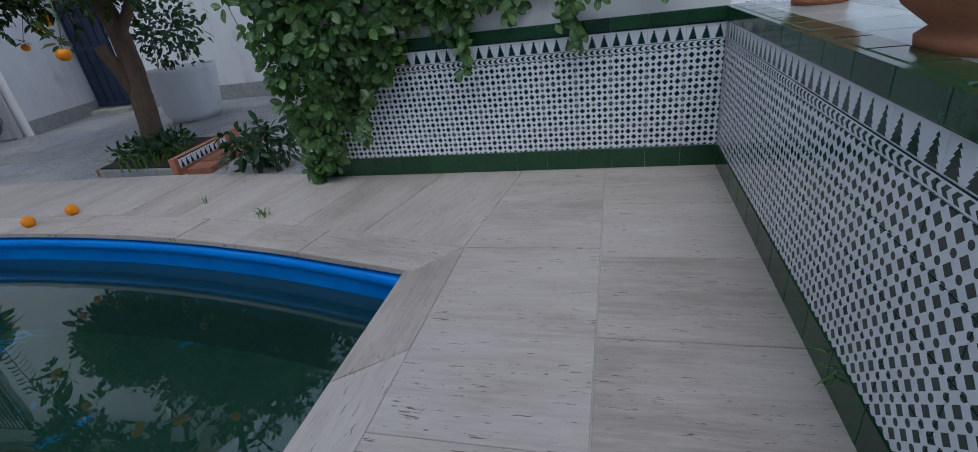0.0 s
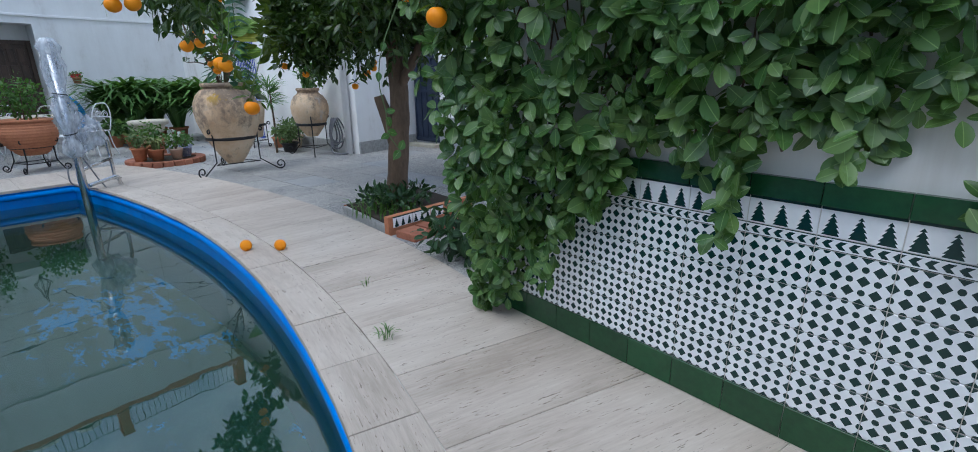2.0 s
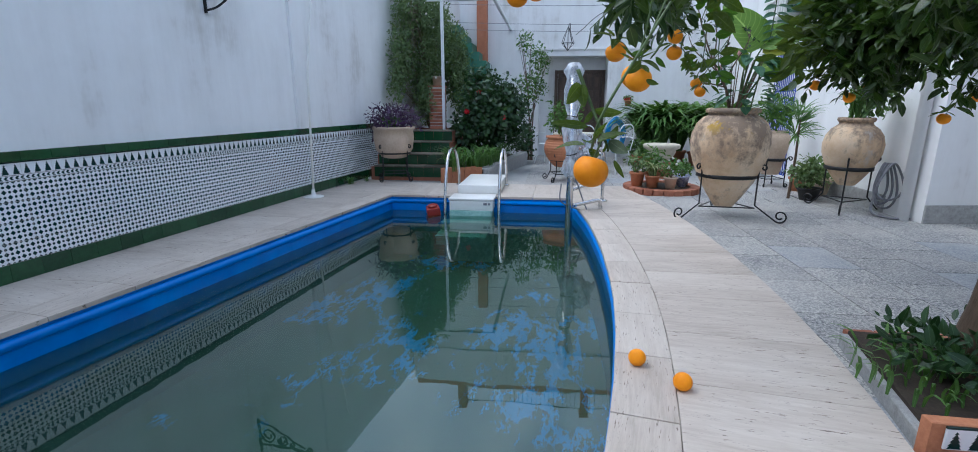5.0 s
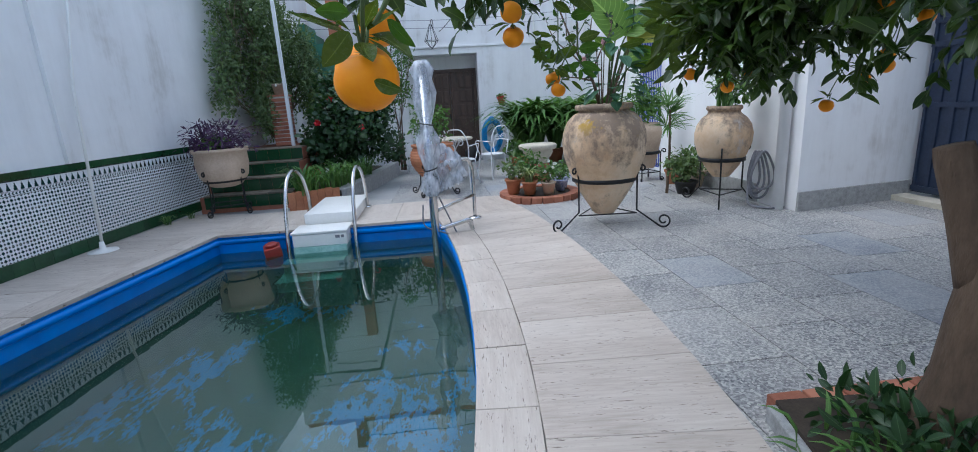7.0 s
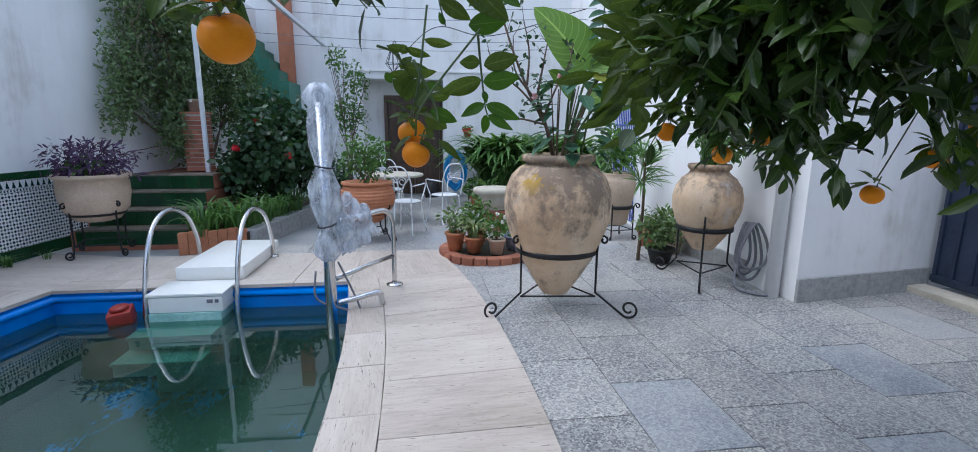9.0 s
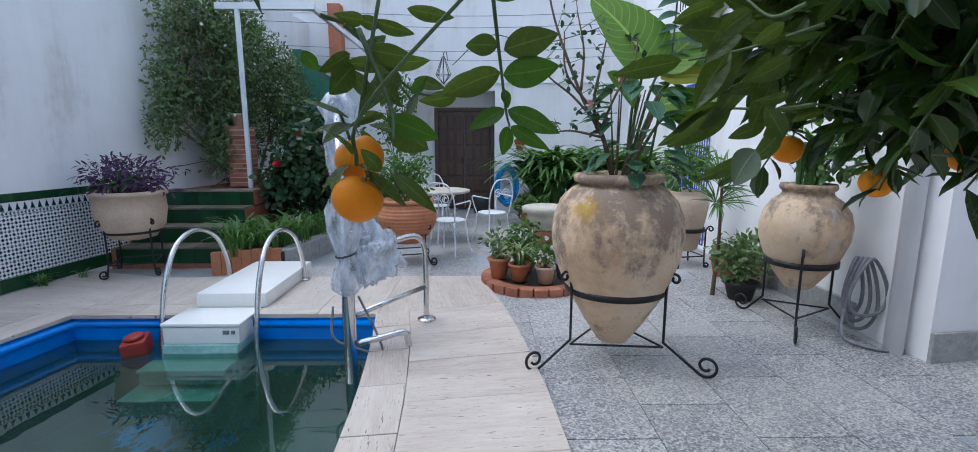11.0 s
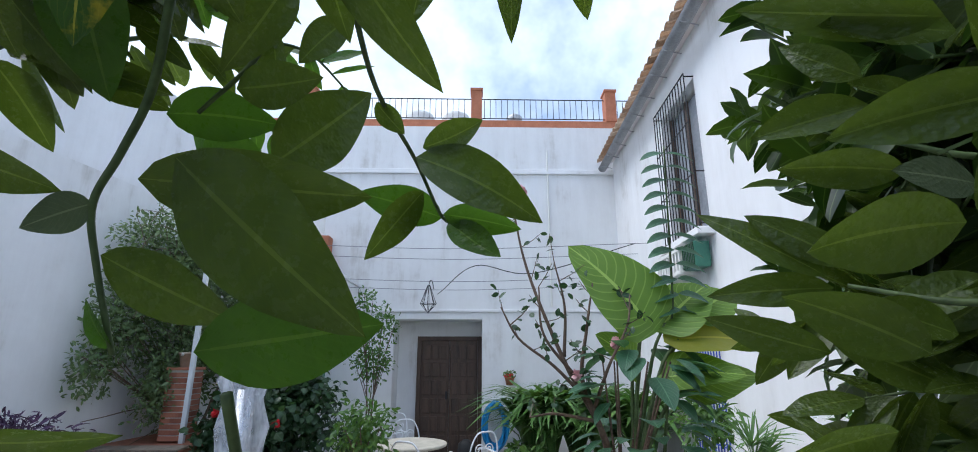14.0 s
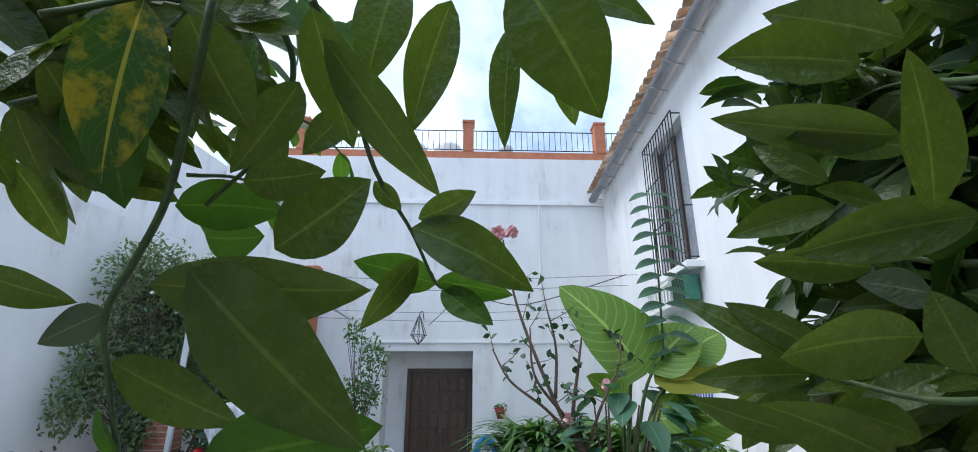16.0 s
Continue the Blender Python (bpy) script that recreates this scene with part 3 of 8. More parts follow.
S_A, S_B, S_C = Vector((2.2, -1.95)), Vector((-7.4, -0.9)), Vector((-14.9, 0.1))
WX = -14.3
wall_s1 = wall("wall_south_east", S_A, S_B, 0.3, -0.5, 3.65, -1)
wall_s2 = wall("wall_south_west", S_B, S_C + Vector((-0.6, 0.09)), 0.3, -0.5, 3.65, -1)
wall("neighbour_wall", (3, -4.2), (-15.0, -1.45), 0.3, -0.5, 6.2, -1, label="taller stained white wall of the neighbouring house")
wall_n = wall("wall_north", uv(0, 0), uv(2.72, 0), 0.3, -0.5, 3.4, 1)
wall("wall_gate_east", (-6.27, 7.64), (6, 6.6), 0.3, -0.5, 3.8, -1)
wall("wall_east", uv(-6, -5), uv(-6, 8), 0.3, -0.5, 4.2, -1)


def build_west_wall():
    """The tall end wall, with the deep doorway through it."""
    bm = BM()
    for y0, y1, z0, z1 in ((-1.5, 2.05, -0.5, 6.45), (3.74, 9.5, -0.5, 6.45), (2.05, 3.74, 2.36, 6.45)):
        box(bm, WX - 0.7, WX, y0, y1, z0, z1)
    w = tagged(part("wall_west", bm, "plaster"), "tall white end wall with a deep doorway", "wall", kind="structure")
    bm = BM()
    box(bm, WX - 0.02, WX + 0.05, -1.5, 6.5, 5.36, 5.42, 0.01)
    box(bm, WX - 0.02, WX + 0.035, -1.5, 6.5, 5.42, 5.47, 0.01)
    part("cornice", bm, "plaster", w)
    bm = BM()
    box(bm, WX - 0.02, WX + 0.03, 1.5, 6.5, 2.50, 2.55, 0.008)
    part("lintel_ledge", bm, "plaster", w)
    bm = BM()
    tube(bm, [(WX + 0.03, 5.1, 2.6), (WX + 0.03, 5.1, 5.9)], 0.02, 8)
    part("conduit", bm, "white_plastic", w)
    bm = BM()
    box(bm, WX - 2.2, WX - 0.7, 1.7, 4.1, -0.4, 2.8)
    bmesh.ops.reverse_faces(bm, faces=bm.faces[:])
    part("porch_back", bm, "plaster", w)
    bm = BM()
    box(bm, WX - 0.02, WX + 0.02, -0.35, 0.55, 3.85, 4.78)
    box(bm, WX - 0.01, WX + 0.06, -0.42, 0.62, 4.78, 4.86)
    part("blind_window", bm, "white_plastic", w, "shuttered white blind window")


build_west_wall()


def build_house():
    """The white house along the patio with its window, gutter and eaves."""
    h = tagged(new("house"), "white plastered two-storey house with tiled eaves", "house", kind="structure")
    a, b = Vector((-7.05, 6.2)), Vector((-14.3, 6.5))
    d = (b - a).normalized()
    n = Vector((-d.y, d.x)) * -1 if (-d.x) < 0 else Vector((d.y, -d.x))
    n = Vector((d.y, -d.x))
    if n.y > 0:
        n = -n
    ang = math.degrees(math.atan2(-d.y, -d.x))

    def at(u):
        p = a + d * u
        return p

    openings = ((3.05, 3.95, -0.05, 2.12), (2.95, 4.15, 3.13, 5.03))
    bm = BM()
    cuts = [0, 2.95, 3.05, 3.95, 4.15, d.dot(b - a)]
    for u0, u1 in zip(cuts, cuts[1:]):
        gaps = sorted((z0, z1) for o0, o1, z0, z1 in openings if o0 <= u0 + 1e-4 and o1 >= u1 - 1e-4)
        z = -0.5
        for z0, z1 in gaps + [(5.62, 5.62)]:
            p, q = at(u0), at(u1)
            if z0 - z > 0.01:
                prism(bm, [p, q, q - n * 0.3, p - n * 0.3], z, z0)
            z = z1
    part("front_wall", bm, "plaster", h)
    bm = BM()
    prism(bm, [(-7.05, 6.21), (-6.78, 6.24), (-6.98, 7.72), (-7.05, 9.5), (-7.35, 9.5), (-7.35, 6.5)], -0.5, 5.62)
    part("side_wall", bm, "plaster", h)
    # Solid block behind the openings, coloured dark in place of unlit rooms.
    bm = BM()
    p, q = at(0.2) - n * 0.32, at(7.2) - n * 0.32
    prism(bm, [p, q, q - n * 2.6, p - n * 2.6], -0.4, 5.5)
    part("interior", bm, "dark", h)
    for u0, u1, nm in ((0.0, 7.2, "plinth"),):
        bm = BM()
        p, q = at(0.3) + n * 0.03, at(2.6) + n * 0.03
        prism(bm, [p, q, q - n * 0.028, p - n * 0.028], -0.1, 0.17, 0.006)
        part(nm, bm, "granite", h)
    bm = BM()
    prism(bm, [(-6.752, 6.24), (-6.95, 7.66), (-6.97, 7.66), (-6.775, 6.235)], -0.1, 0.17, 0.004)
    part("plinth", bm, "granite", h)
    bm = BM()
    tube(bm, [(-6.93, 6.15, -0.05), (-6.93, 6.15, 5.3)], 0.055, 14)
    part("buttress_pipe", bm, "plaster", h, "whitewashed thick round downpipe", 40)
    # gutter and eaves
    bm = BM()
    rows = []
    for k in range(9):
        t = math.pi * (1.0 + k / 8)
        rows.append((0.28 + 0.085 * math.cos(t), 5.42 + 0.085 * math.sin(t)))
    vs = []
    for u in (-0.6, 7.0):
        vs.append([bm.verts.new((at(u) + n * r).to_3d() + Vector((0, 0, z))) for r, z in rows])
    for i in range(8):
        bm.faces.new((vs[0][i], vs[0][i + 1], vs[1][i + 1], vs[1][i]))
    bmesh.ops.solidify(bm, geom=bm.faces[:], thickness=0.006)
    g = part("gutter", bm, "zinc", h, "grey zinc half-round gutter", 40)
    for k in range(13):
        bm = BM()
        u = 0.1 + k * 0.55
        p, q = at(u) + n * 0.15, at(u) + n * 0.375
        tube(bm, [(p.x, p.y, 5.30), (q.x, q.y, 5.35)], 0.008, 6)
        part("gutter_bracket", bm, "zinc", g)
    bm = BM()
    p, q = at(-0.8) + n * 0.22, at(7.2) + n * 0.22
    r0, r1 = at(-0.8) - n * 1.6, at(7.2) - n * 1.6
    vs = [bm.verts.new((p.x, p.y, 5.56)), bm.verts.new((q.x, q.y, 5.56)), bm.verts.new((r1.x, r1.y, 6.2)), bm.verts.new((r0.x, r0.y, 6.2))]
    bm.faces.new(vs)
    bmesh.ops.solidify(bm, geom=bm.faces[:], thickness=0.08)
    roof = part("roof", bm, "plaster", h)
    tile = None
    for k in range(44):
        c = at(-0.7 + k * 0.18)
        if tile is None:
            bm = BM()
            top = [[bm.verts.new((0.075 * math.cos(math.pi * j / 6), yy, 0.06 * math.sin(math.pi * j / 6) + zz)) for j in range(7)] for yy, zz in ((-0.36, 0.0), (1.2, 0.55))]
            for j in range(6):
                bm.faces.new((top[0][j], top[0][j + 1], top[1][j + 1], top[1][j]))
            bmesh.ops.solidify(bm, geom=bm.faces[:], thickness=0.014)
            o = part("roof_tile", bm, "roof_tile", roof)
            tile = o.data
        else:
            o = part("roof_tile", tile, None, roof)
        o.matrix_basis = Matrix.Translation((c.x, c.y, 5.59)) @ pose(0, 0, 0, 0, 0, ang)
    return h, at, n, ang


house, house_at, house_n, house_ang = build_house()


def bars(parent, o, across, n_bars, w, z0, z1, material, r=0.008, rails=3, name="bar"):
    """A grille of upright bars with cross rails."""
    for k in range(n_bars):
        bm = BM()
        p = o + across * (w * k / (n_bars - 1))
        tube(bm, [(p.x, p.y, z0), (p.x, p.y, z1)], r, 6)
        part(name, bm, material, parent)
    for k in range(rails):
        bm = BM()
        z = z0 + (z1 - z0) * k / (rails - 1)
        p, q = o, o + across * w
        tube(bm, [(p.x, p.y, z), (q.x, q.y, z)], r * 1.2, 6)
        part("rail", bm, material, parent)


def build_windows():
    d = Vector((house_at(1) - house_at(0)).normalized())
    w = tagged(new("window_1"), "upstairs window behind a black iron cage grille", "window", kind="structure")
    o = house_at(2.95) + house_n * 0.12
    bars(w, o, d, 13, 1.2, 3.11, 5.08, "iron", 0.008, 4)
    for u in (2.95, 4.15):
        for z in (3.14, 3.78, 5.04):
            bm = BM()
            p = house_at(u)
            q = p + house_n * 0.12
            tube(bm, [(p.x, p.y, z), (q.x, q.y, z)], 0.009, 6)
            part("bracket", bm, "iron", w)
    bm = BM()
    p, q = house_at(2.85), house_at(4.25)
    prism(bm, [p + house_n * 0.2, q + house_n * 0.2, q - house_n * 0.1, p - house_n * 0.1], 3.00, 3.08, 0.01)
    part("sill", bm, "plaster", w)
    bm = BM()
    p, q = house_at(2.98) - house_n * 0.15, house_at(4.12) - house_n * 0.15
    prism(bm, [p, q, q - house_n * 0.03, p - house_n * 0.03], 3.16, 5.0)
    part("pane", bm, "window_glass", w)
    bm = BM()
    for u in (2.97, 3.53, 4.09):
        p, q = house_at(u) - house_n * 0.11, house_at(u + 0.05) - house_n * 0.11
        prism(bm, [p, q, q - house_n * 0.04, p - house_n * 0.04], 3.14, 5.02)
    part("window_frame", bm, "wood", w)
    w = tagged(new("window_2"), "ground floor opening behind a blue iron grille", "window", kind="structure")
    bars(w, house_at(3.05) + house_n * 0.03, d, 13, 0.9, 0.02, 2.1, "blue_iron", 0.008, 4)
    bm = BM()
    p, q = house_at(3.05) - house_n * 0.2, house_at(3.95) - house_n * 0.2
    prism(bm, [p, q, q - house_n * 0.03, p - house_n * 0.03], 0.0, 2.1)
    part("shutter", bm, "white_plastic", w)
    # rolled green blind and vent box under the sill
    t = thing("rolled_blind", "rolled dark green slatted blind under the window sill", "blind")
    bm = BM()
    p, q = house_at(2.98) + house_n * 0.12, house_at(3.35) + house_n * 0.12
    box(bm, 0, 0.38, -0.09, 0.09, 2.64, 2.94, 0.02, Matrix.Translation((q.x, q.y, 0)) @ pose(0, 0, 0, 0, 0, house_ang))
    part("roll", bm, "green_paint", t)
    for k in range(8):
        bm = BM()
        box(bm, 0.02 + k * 0.046, 0.04 + k * 0.046, -0.102, -0.088, 2.65, 2.93, 0, Matrix.Translation((q.x, q.y, 0)) @ pose(0, 0, 0, 0, 0, house_ang))
        part("slat", bm, "green_tile", t)
    w2 = thing("window_ledge", "white ledge with slotted railing below the upstairs window", "ledge")
    bm = BM()
    p, q = house_at(3.36), house_at(4.3)
    prism(bm, [p + house_n * 0.25, q + house_n * 0.25, q, p], 2.90, 2.94)
    prism(bm, [p + house_n * 0.25, q + house_n * 0.25, q, p], 2.62, 2.66)
    part("shelf", bm, "white_plastic", w2)
    for k in range(9):
        bm = BM()
        p = house_at(3.4 + k * 0.105) + house_n * 0.23
        box(bm, p.x - 0.02, p.x + 0.02, p.y - 0.01, p.y + 0.01, 2.66, 2.90)
        part("slat", bm, "white_plastic", w2)


build_windows()


def build_roof_terrace():
    t = tagged(new("roof_parapet"), "orange brick roof parapet with black railing", "parapet", kind="structure")
    bm = BM()
    box(bm, WX - 0.5, WX - 0.25, -1.5, 7.4, 6.45, 6.74)
    part("brick_base", bm, "parapet", t)
    for y in (-0.1, 3.6, 6.62):
        bm = BM()
        box(bm, WX - 0.52, WX - 0.22, y - 0.12, y + 0.12, 6.74, 7.5, 0.01)
        box(bm, WX - 0.54, WX - 0.20, y - 0.14, y + 0.14, 7.46, 7.52, 0.005)
        part("pier", bm, "parapet", t)
    for y0, y1 in ((0.02, 3.48), (3.72, 6.5), (6.74, 7.6)):
        for z in (6.84, 7.32):
            bm = BM()
            tube(bm, [(WX - 0.37, y0, z), (WX - 0.37, y1, z)], 0.012, 6)
            part("rail", bm, "iron", t)
        for k in range(int((y1 - y0) / 0.13)):
            bm = BM()
            y = y0 + 0.06 + k * 0.13
            tube(bm, [(WX - 0.37, y, 6.84), (WX - 0.37, y, 7.32)], 0.007, 5)
            part("baluster", bm, "iron", t)
    for y, r in ((1.3, 0.35), (2.1, 0.4), (3.05, 0.38)):
        bm = BM()
        lathe(bm, [(r * 0.9, 6.4), (r, 6.8), (r, 7.72), (r * 0.9, 7.82), (r * 0.3, 7.9)], 20, Matrix.Translation((WX - 2.2, y, 0)))
        tagged(part("water_tank", bm, "tank", smooth=40), "round grey fibre cement rooftop water tank", "water tank", "rooftop water tanks")
    bm = BM()
    lathe(bm, [(0.12, 6.4), (0.12, 7.3), (0.2, 7.34), (0.2, 7.5), (0.1, 7.58)], 16, Matrix.Translation((WX - 1.6, 4.55, 0)))
    tagged(part("roof_vent", bm, "zinc", smooth=40), "galvanised metal rooftop vent cowl", "vent")


build_roof_terrace()


def build_door():
    t = thing("double_door", "closed dark-stained panelled wooden double door", "door")
    x = WX - 0.62
    bm = BM()
    for y0, y1 in ((2.44, 2.52), (3.66, 3.74)):
        box(bm, x - 0.05, x + 0.05, y0, y1, -0.16, 2.06, 0.006)
    box(bm, x - 0.05, x + 0.05, 2.52, 3.66, 1.98, 2.06, 0.006)
    part("door_frame", bm, "wood", t)
    for y0, y1 in ((2.525, 3.085), (3.095, 3.655)):
        bm = BM()
        box(bm, x - 0.03, x + 0.01, y0, y1, -0.14, 1.98, 0.004)
        leaf = part("door_leaf", bm, "wood", t)
        for r in range(6):
            for c in range(3):
                bm = BM()
                w = (y1 - y0 - 0.05) / 3
                box(bm, x + 0.006, x + 0.036, y0 + 0.045 + c * w, y0 + w + 0.005 + c * w, -0.09 + r * 0.34, 0.19 + r * 0.34, 0.013)
                part("panel", bm, "wood", leaf)
    bm = BM()
    box(bm, x + 0.02, x + 0.05, 3.02, 3.06, 0.85, 1.0, 0.004)
    part("lock_plate", bm, "iron", t)
    bm = BM()
    box(bm, WX - 0.7, WX - 0.66, 2.05, 2.44, -0.16, 2.36)
    box(bm, WX - 0.7, WX - 0.66, 2.44, 3.74, 2.06, 2.36)
    tagged(part("door_surround", bm, "plaster"), "white plaster infill round the door", "wall", kind="structure")


build_door()


def build_gate():
    t = thing("metal_gate", "dark blue painted sheet metal garden gate", "gate")
    a, b = Vector((-6.93, 7.66)), Vector((-6.29, 7.64))
    d = (b - a).normalized()
    nn = Vector((0, -1))
    bm = BM()
    prism(bm, [a, b, b - nn * 0.04, a - nn * 0.04], 0.05, 2.15)
    panel = part("sheet", bm, "blue_gate", t)
    for z in (0.07, 0.92, 1.5, 1.72, 2.05):
        bm = BM()
        prism(bm, [a + nn * 0.02, b + nn * 0.02, b, a], z, z + 0.05, 0.004)
        part("rail", bm, "blue_gate", t)
    for k in range(5):
        bm = BM()
        p = a + d * (0.01 + k * 0.147)
        prism(bm, [p + nn * 0.018, p + d * 0.03 + nn * 0.018, p + d * 0.03, p], 0.1, 2.1)
        part("stile", bm, "blue_gate", t)
    bm = BM()
    box(bm, -7.0, -6.25, 7.42, 7.63, -0.04, 0.03, 0.01)
    part("threshold", bm, "stone", t)
    bm = BM()
    prism(bm, [(-7.1, 7.665), (-6.275, 7.645), (-6.275, 7.95), (-7.1, 7.95)], 2.2, 3.8)
    tagged(part("gate_lintel", bm, "plaster"), "white wall above the garden gate", "wall", kind="structure")
    bm = BM()
    prism(bm, [(-7.2, 8.3), (-5.5, 8.3), (-5.5, 8.4), (-7.2, 8.4)], -0.3, 3.8)
    tagged(part("gate_back", bm, "plaster"), "white wall behind the garden gate", "wall", kind="structure")
    bm = BM()
    prism(bm, [(-6.26, 7.605), (-3.0, 7.335), (-3.0, 7.36), (-6.26, 7.635)], -0.1, 0.2, 0.006)
    tagged(part("plinth", bm, "granite"), "speckled grey granite wall plinth", "plinth", kind="structure")


build_gate()
bm = BM()
box(bm, -6.20, -6.00, 7.54, 7.60, -0.02, 0.11, 0.006)
for k in range(4):
    box(bm, -6.185 + 0.046 * k, -6.155 + 0.046 * k, 7.532, 7.545, 0.0, 0.09, 0.002)
tagged(part("air_brick", bm, "terracotta"), "small clay air brick set in the wall plinth", "vent")


# ---- raised terrace ----
def build_terrace():
    t = tagged(new("terrace"), "raised terrace with glazed tile top and green edge", "terrace", kind="structure")
    bm = BM()
    prism(bm, [uv(-0.012, -0.3), uv(-0.012, 5), uv(-6, 5), uv(-6, -0.3)], -0.5, 0.855)
    part("body", bm, "plaster", t)
    mesh = None
    for i in range(11):
        for j in range(14):
            if mesh is None:
                bm = BM()
                box(bm, -0.148, 0.148, -0.148, 0.148, 0, 0.012, 0.003)
                o = part("tile", bm, "terrace_tile", t)
                mesh = o.data
            else:
                o = part("tile", mesh, None, t)
            x, y = uv(-0.27 - 0.3 * i, -0.1 + 0.3 * j)
            o.matrix_basis = pose(x, y, 0.857, 0, 0, -9.65)
    for k in range(24):
        bm = BM()
        prism(bm, [uv(0.0, 0.001 + 0.2 * k), uv(0.0, 0.199 + 0.2 * k), uv(-0.10, 0.199 + 0.2 * k), uv(-0.10, 0.001 + 0.2 * k)], 0.84, 0.881, 0.006)
        part("rim_tile", bm, "green_tile", t)
    return t


terrace = build_terrace()


def tile_meshes():
    """The few alike tiles of the dado, each with its own edges."""
    def one(name, w, z0, h, mat, d=0.008):
        bm = BM()
        box(bm, 0.0012, w - 0.0012, 0, d, 0.0012, h - 0.0012, 0.0)
        bmesh.ops.bevel(bm, geom=[e for e in bm.edges if all(v.co.y > d - 1e-4 for v in e.verts)], offset=0.0015, segments=1, affect="EDGES")
        me = bpy.data.meshes.new(name)
        bm.to_mesh(me)
        bm.free()
        me.materials.append(M[mat])
        return me
    rows = [("base_tile", 0.0, 0.128, one("base_tile", 0.2, 0, 0.128, "green_tile", 0.012))]
    lat = one("lattice_tile", 0.2, 0, 0.138, "tile_lattice")
    rows += [("tile", 0.128 + 0.138 * k, 0.138, lat) for k in range(4)]
    rows += [("chevron_tile", 0.680, 0.04, one("chevron_tile", 0.2, 0, 0.04, "tile_chevron")), ("frieze_tile", 0.720, 0.09, one("frieze_tile", 0.2, 0, 0.09, "tile_trees"))]
    rows += [("cap_tile", 0.810, 0.07, one("cap_tile", 0.2, 0, 0.07, "green_tile", 0.024))]
    return rows


TILE_ROWS = tile_meshes()


def dado(parent, a, b, first=0.0, last=None, base=0.0):
    """Rows of tiles on a wall from a to b; they face to the left of a to b."""
    a, b = Vector(a), Vector(b)
    d = (b - a).normalized()
    ang = math.degrees(math.atan2(d.y, d.x))
    n = int(((last if last is not None else (b - a).length) - first) / 0.2)
    for k in range(n):
        p = a + d * (first + 0.2 * k)
        for name, z, h, me in TILE_ROWS:
            o = part(name, me, None, parent)
            o.matrix_basis = pose(p.x, p.y, base + z, 0, 0, ang)
    bm = BM()
    q0, q1 = a + d * first, a + d * (first + 0.2 * n)
    nn = Vector((-d.y, d.x))
    prism(bm, [q0, q1, q1 + nn * 0.005, q0 + nn * 0.005], base, base + 0.875)
    part("grout_bed", bm, "grout", parent)


def dado_thing(label):
    return tagged(new("tiled_dado"), label, "wall tiling", kind="structure")


dado(dado_thing("green and white lattice tiled dado below the vine"), uv(0.012, 0), uv(2.72, 0))
dado(dado_thing("green and white lattice tiled dado of the terrace"), uv(0, 4.612), uv(0, 0.012))
dado(dado_thing("green and white lattice tiled dado along the pool"), S_B, S_A, 0.0, 6.6)
dado(dado_thing("green and white lattice tiled dado by the steps"), S_B + (S_C - S_B).normalized() * 2.2, S_B)

# ---- deck ----
deck = tagged(new("pool_deck"), "cream travertine slab deck round the pool", "pavement", kind="structure")


def slab(poly, ang, name="slab", z1=0.0, z0=-0.03):
    """One stone with its grain along the given direction."""
    c = sum((Vector(p) for p in poly), Vector((0, 0))) / len(poly)
    m = pose(c.x, c.y, 0, 0, 0, ang)
    inv = m.inverted()
    q = [inv @ Vector((*(Vector(p) + (c - Vector(p)).normalized() * 0.003), 0)) for p in poly]
    bm = BM()
    prism(bm, [(v.x, v.y) for v in q], z0, z1 + random.uniform(-0.0015, 0.0015), 0.002)
    part(name, bm, "travertine", deck, at=m)


def wall_hit(x_ref):
    """Where the spoke at x_ref meets the north wall or the deck's outer edge, the nearer of the two."""
    o, p = Vector(ARC), Vector(ring(DECK_R, x_ref))
    d = (p - o).normalized()
    nrm = Vector((-U.y, U.x))
    t = nrm.dot(CORNER - o) / nrm.dot(d)
    q = o + d * t
    if (q - CORNER).dot(U) < 2.76 and t < DECK_R + 0.5:
        return (q.x, q.y)
    return (p.x, p.y)


bm = BM()
prism(bm, [uv(0, 0), uv(1.9, 0), ring(COPING_R, -1.45), (-0.45, 2.02), (-0.72, -0.85), uv(0, 4.6)], -0.03, -0.005)
part("bedding", bm, "grout", deck)
random.seed(3)
joints = [-0.55, -0.98, -1.42, -1.87, -2.35, -2.82, -3.32, -3.82, -4.34, -4.80, -5.30, -5.80, -6.27, -6.74, -7.15, -7.64]
for x0, x1 in zip(joints, joints[1:]):
    mid = (x0 + x1) / 2
    spoke = Vector(ring(DECK_R, mid)) - Vector(ARC)
    ang = math.degrees(math.atan2(spoke.y, spoke.x))
    slab([ring(COPING_R, x0) if x0 < -0.6 else (-0.30, 2.03), ring(COPING_R, x1), wall_hit(x1), wall_hit(x0)], ang)
    slab([ring(POOL_R - 0.025, x0 - 0.2), ring(POOL_R - 0.025, mid - 0.2), ring(POOL_R - 0.025, max(x1 - 0.2, -7.66)), ring(COPING_R, max(x1 - 0.2, -7.66)), ring(COPING_R, mid - 0.2), ring(COPING_R, x0 - 0.2)] if x0 < -0.6 else
         [(-0.52, 1.83), ring(POOL_R - 0.025, x1 - 0.2), ring(COPING_R, x1 - 0.2), (-0.30, 2.03)], ang + 90, "coping_stone")
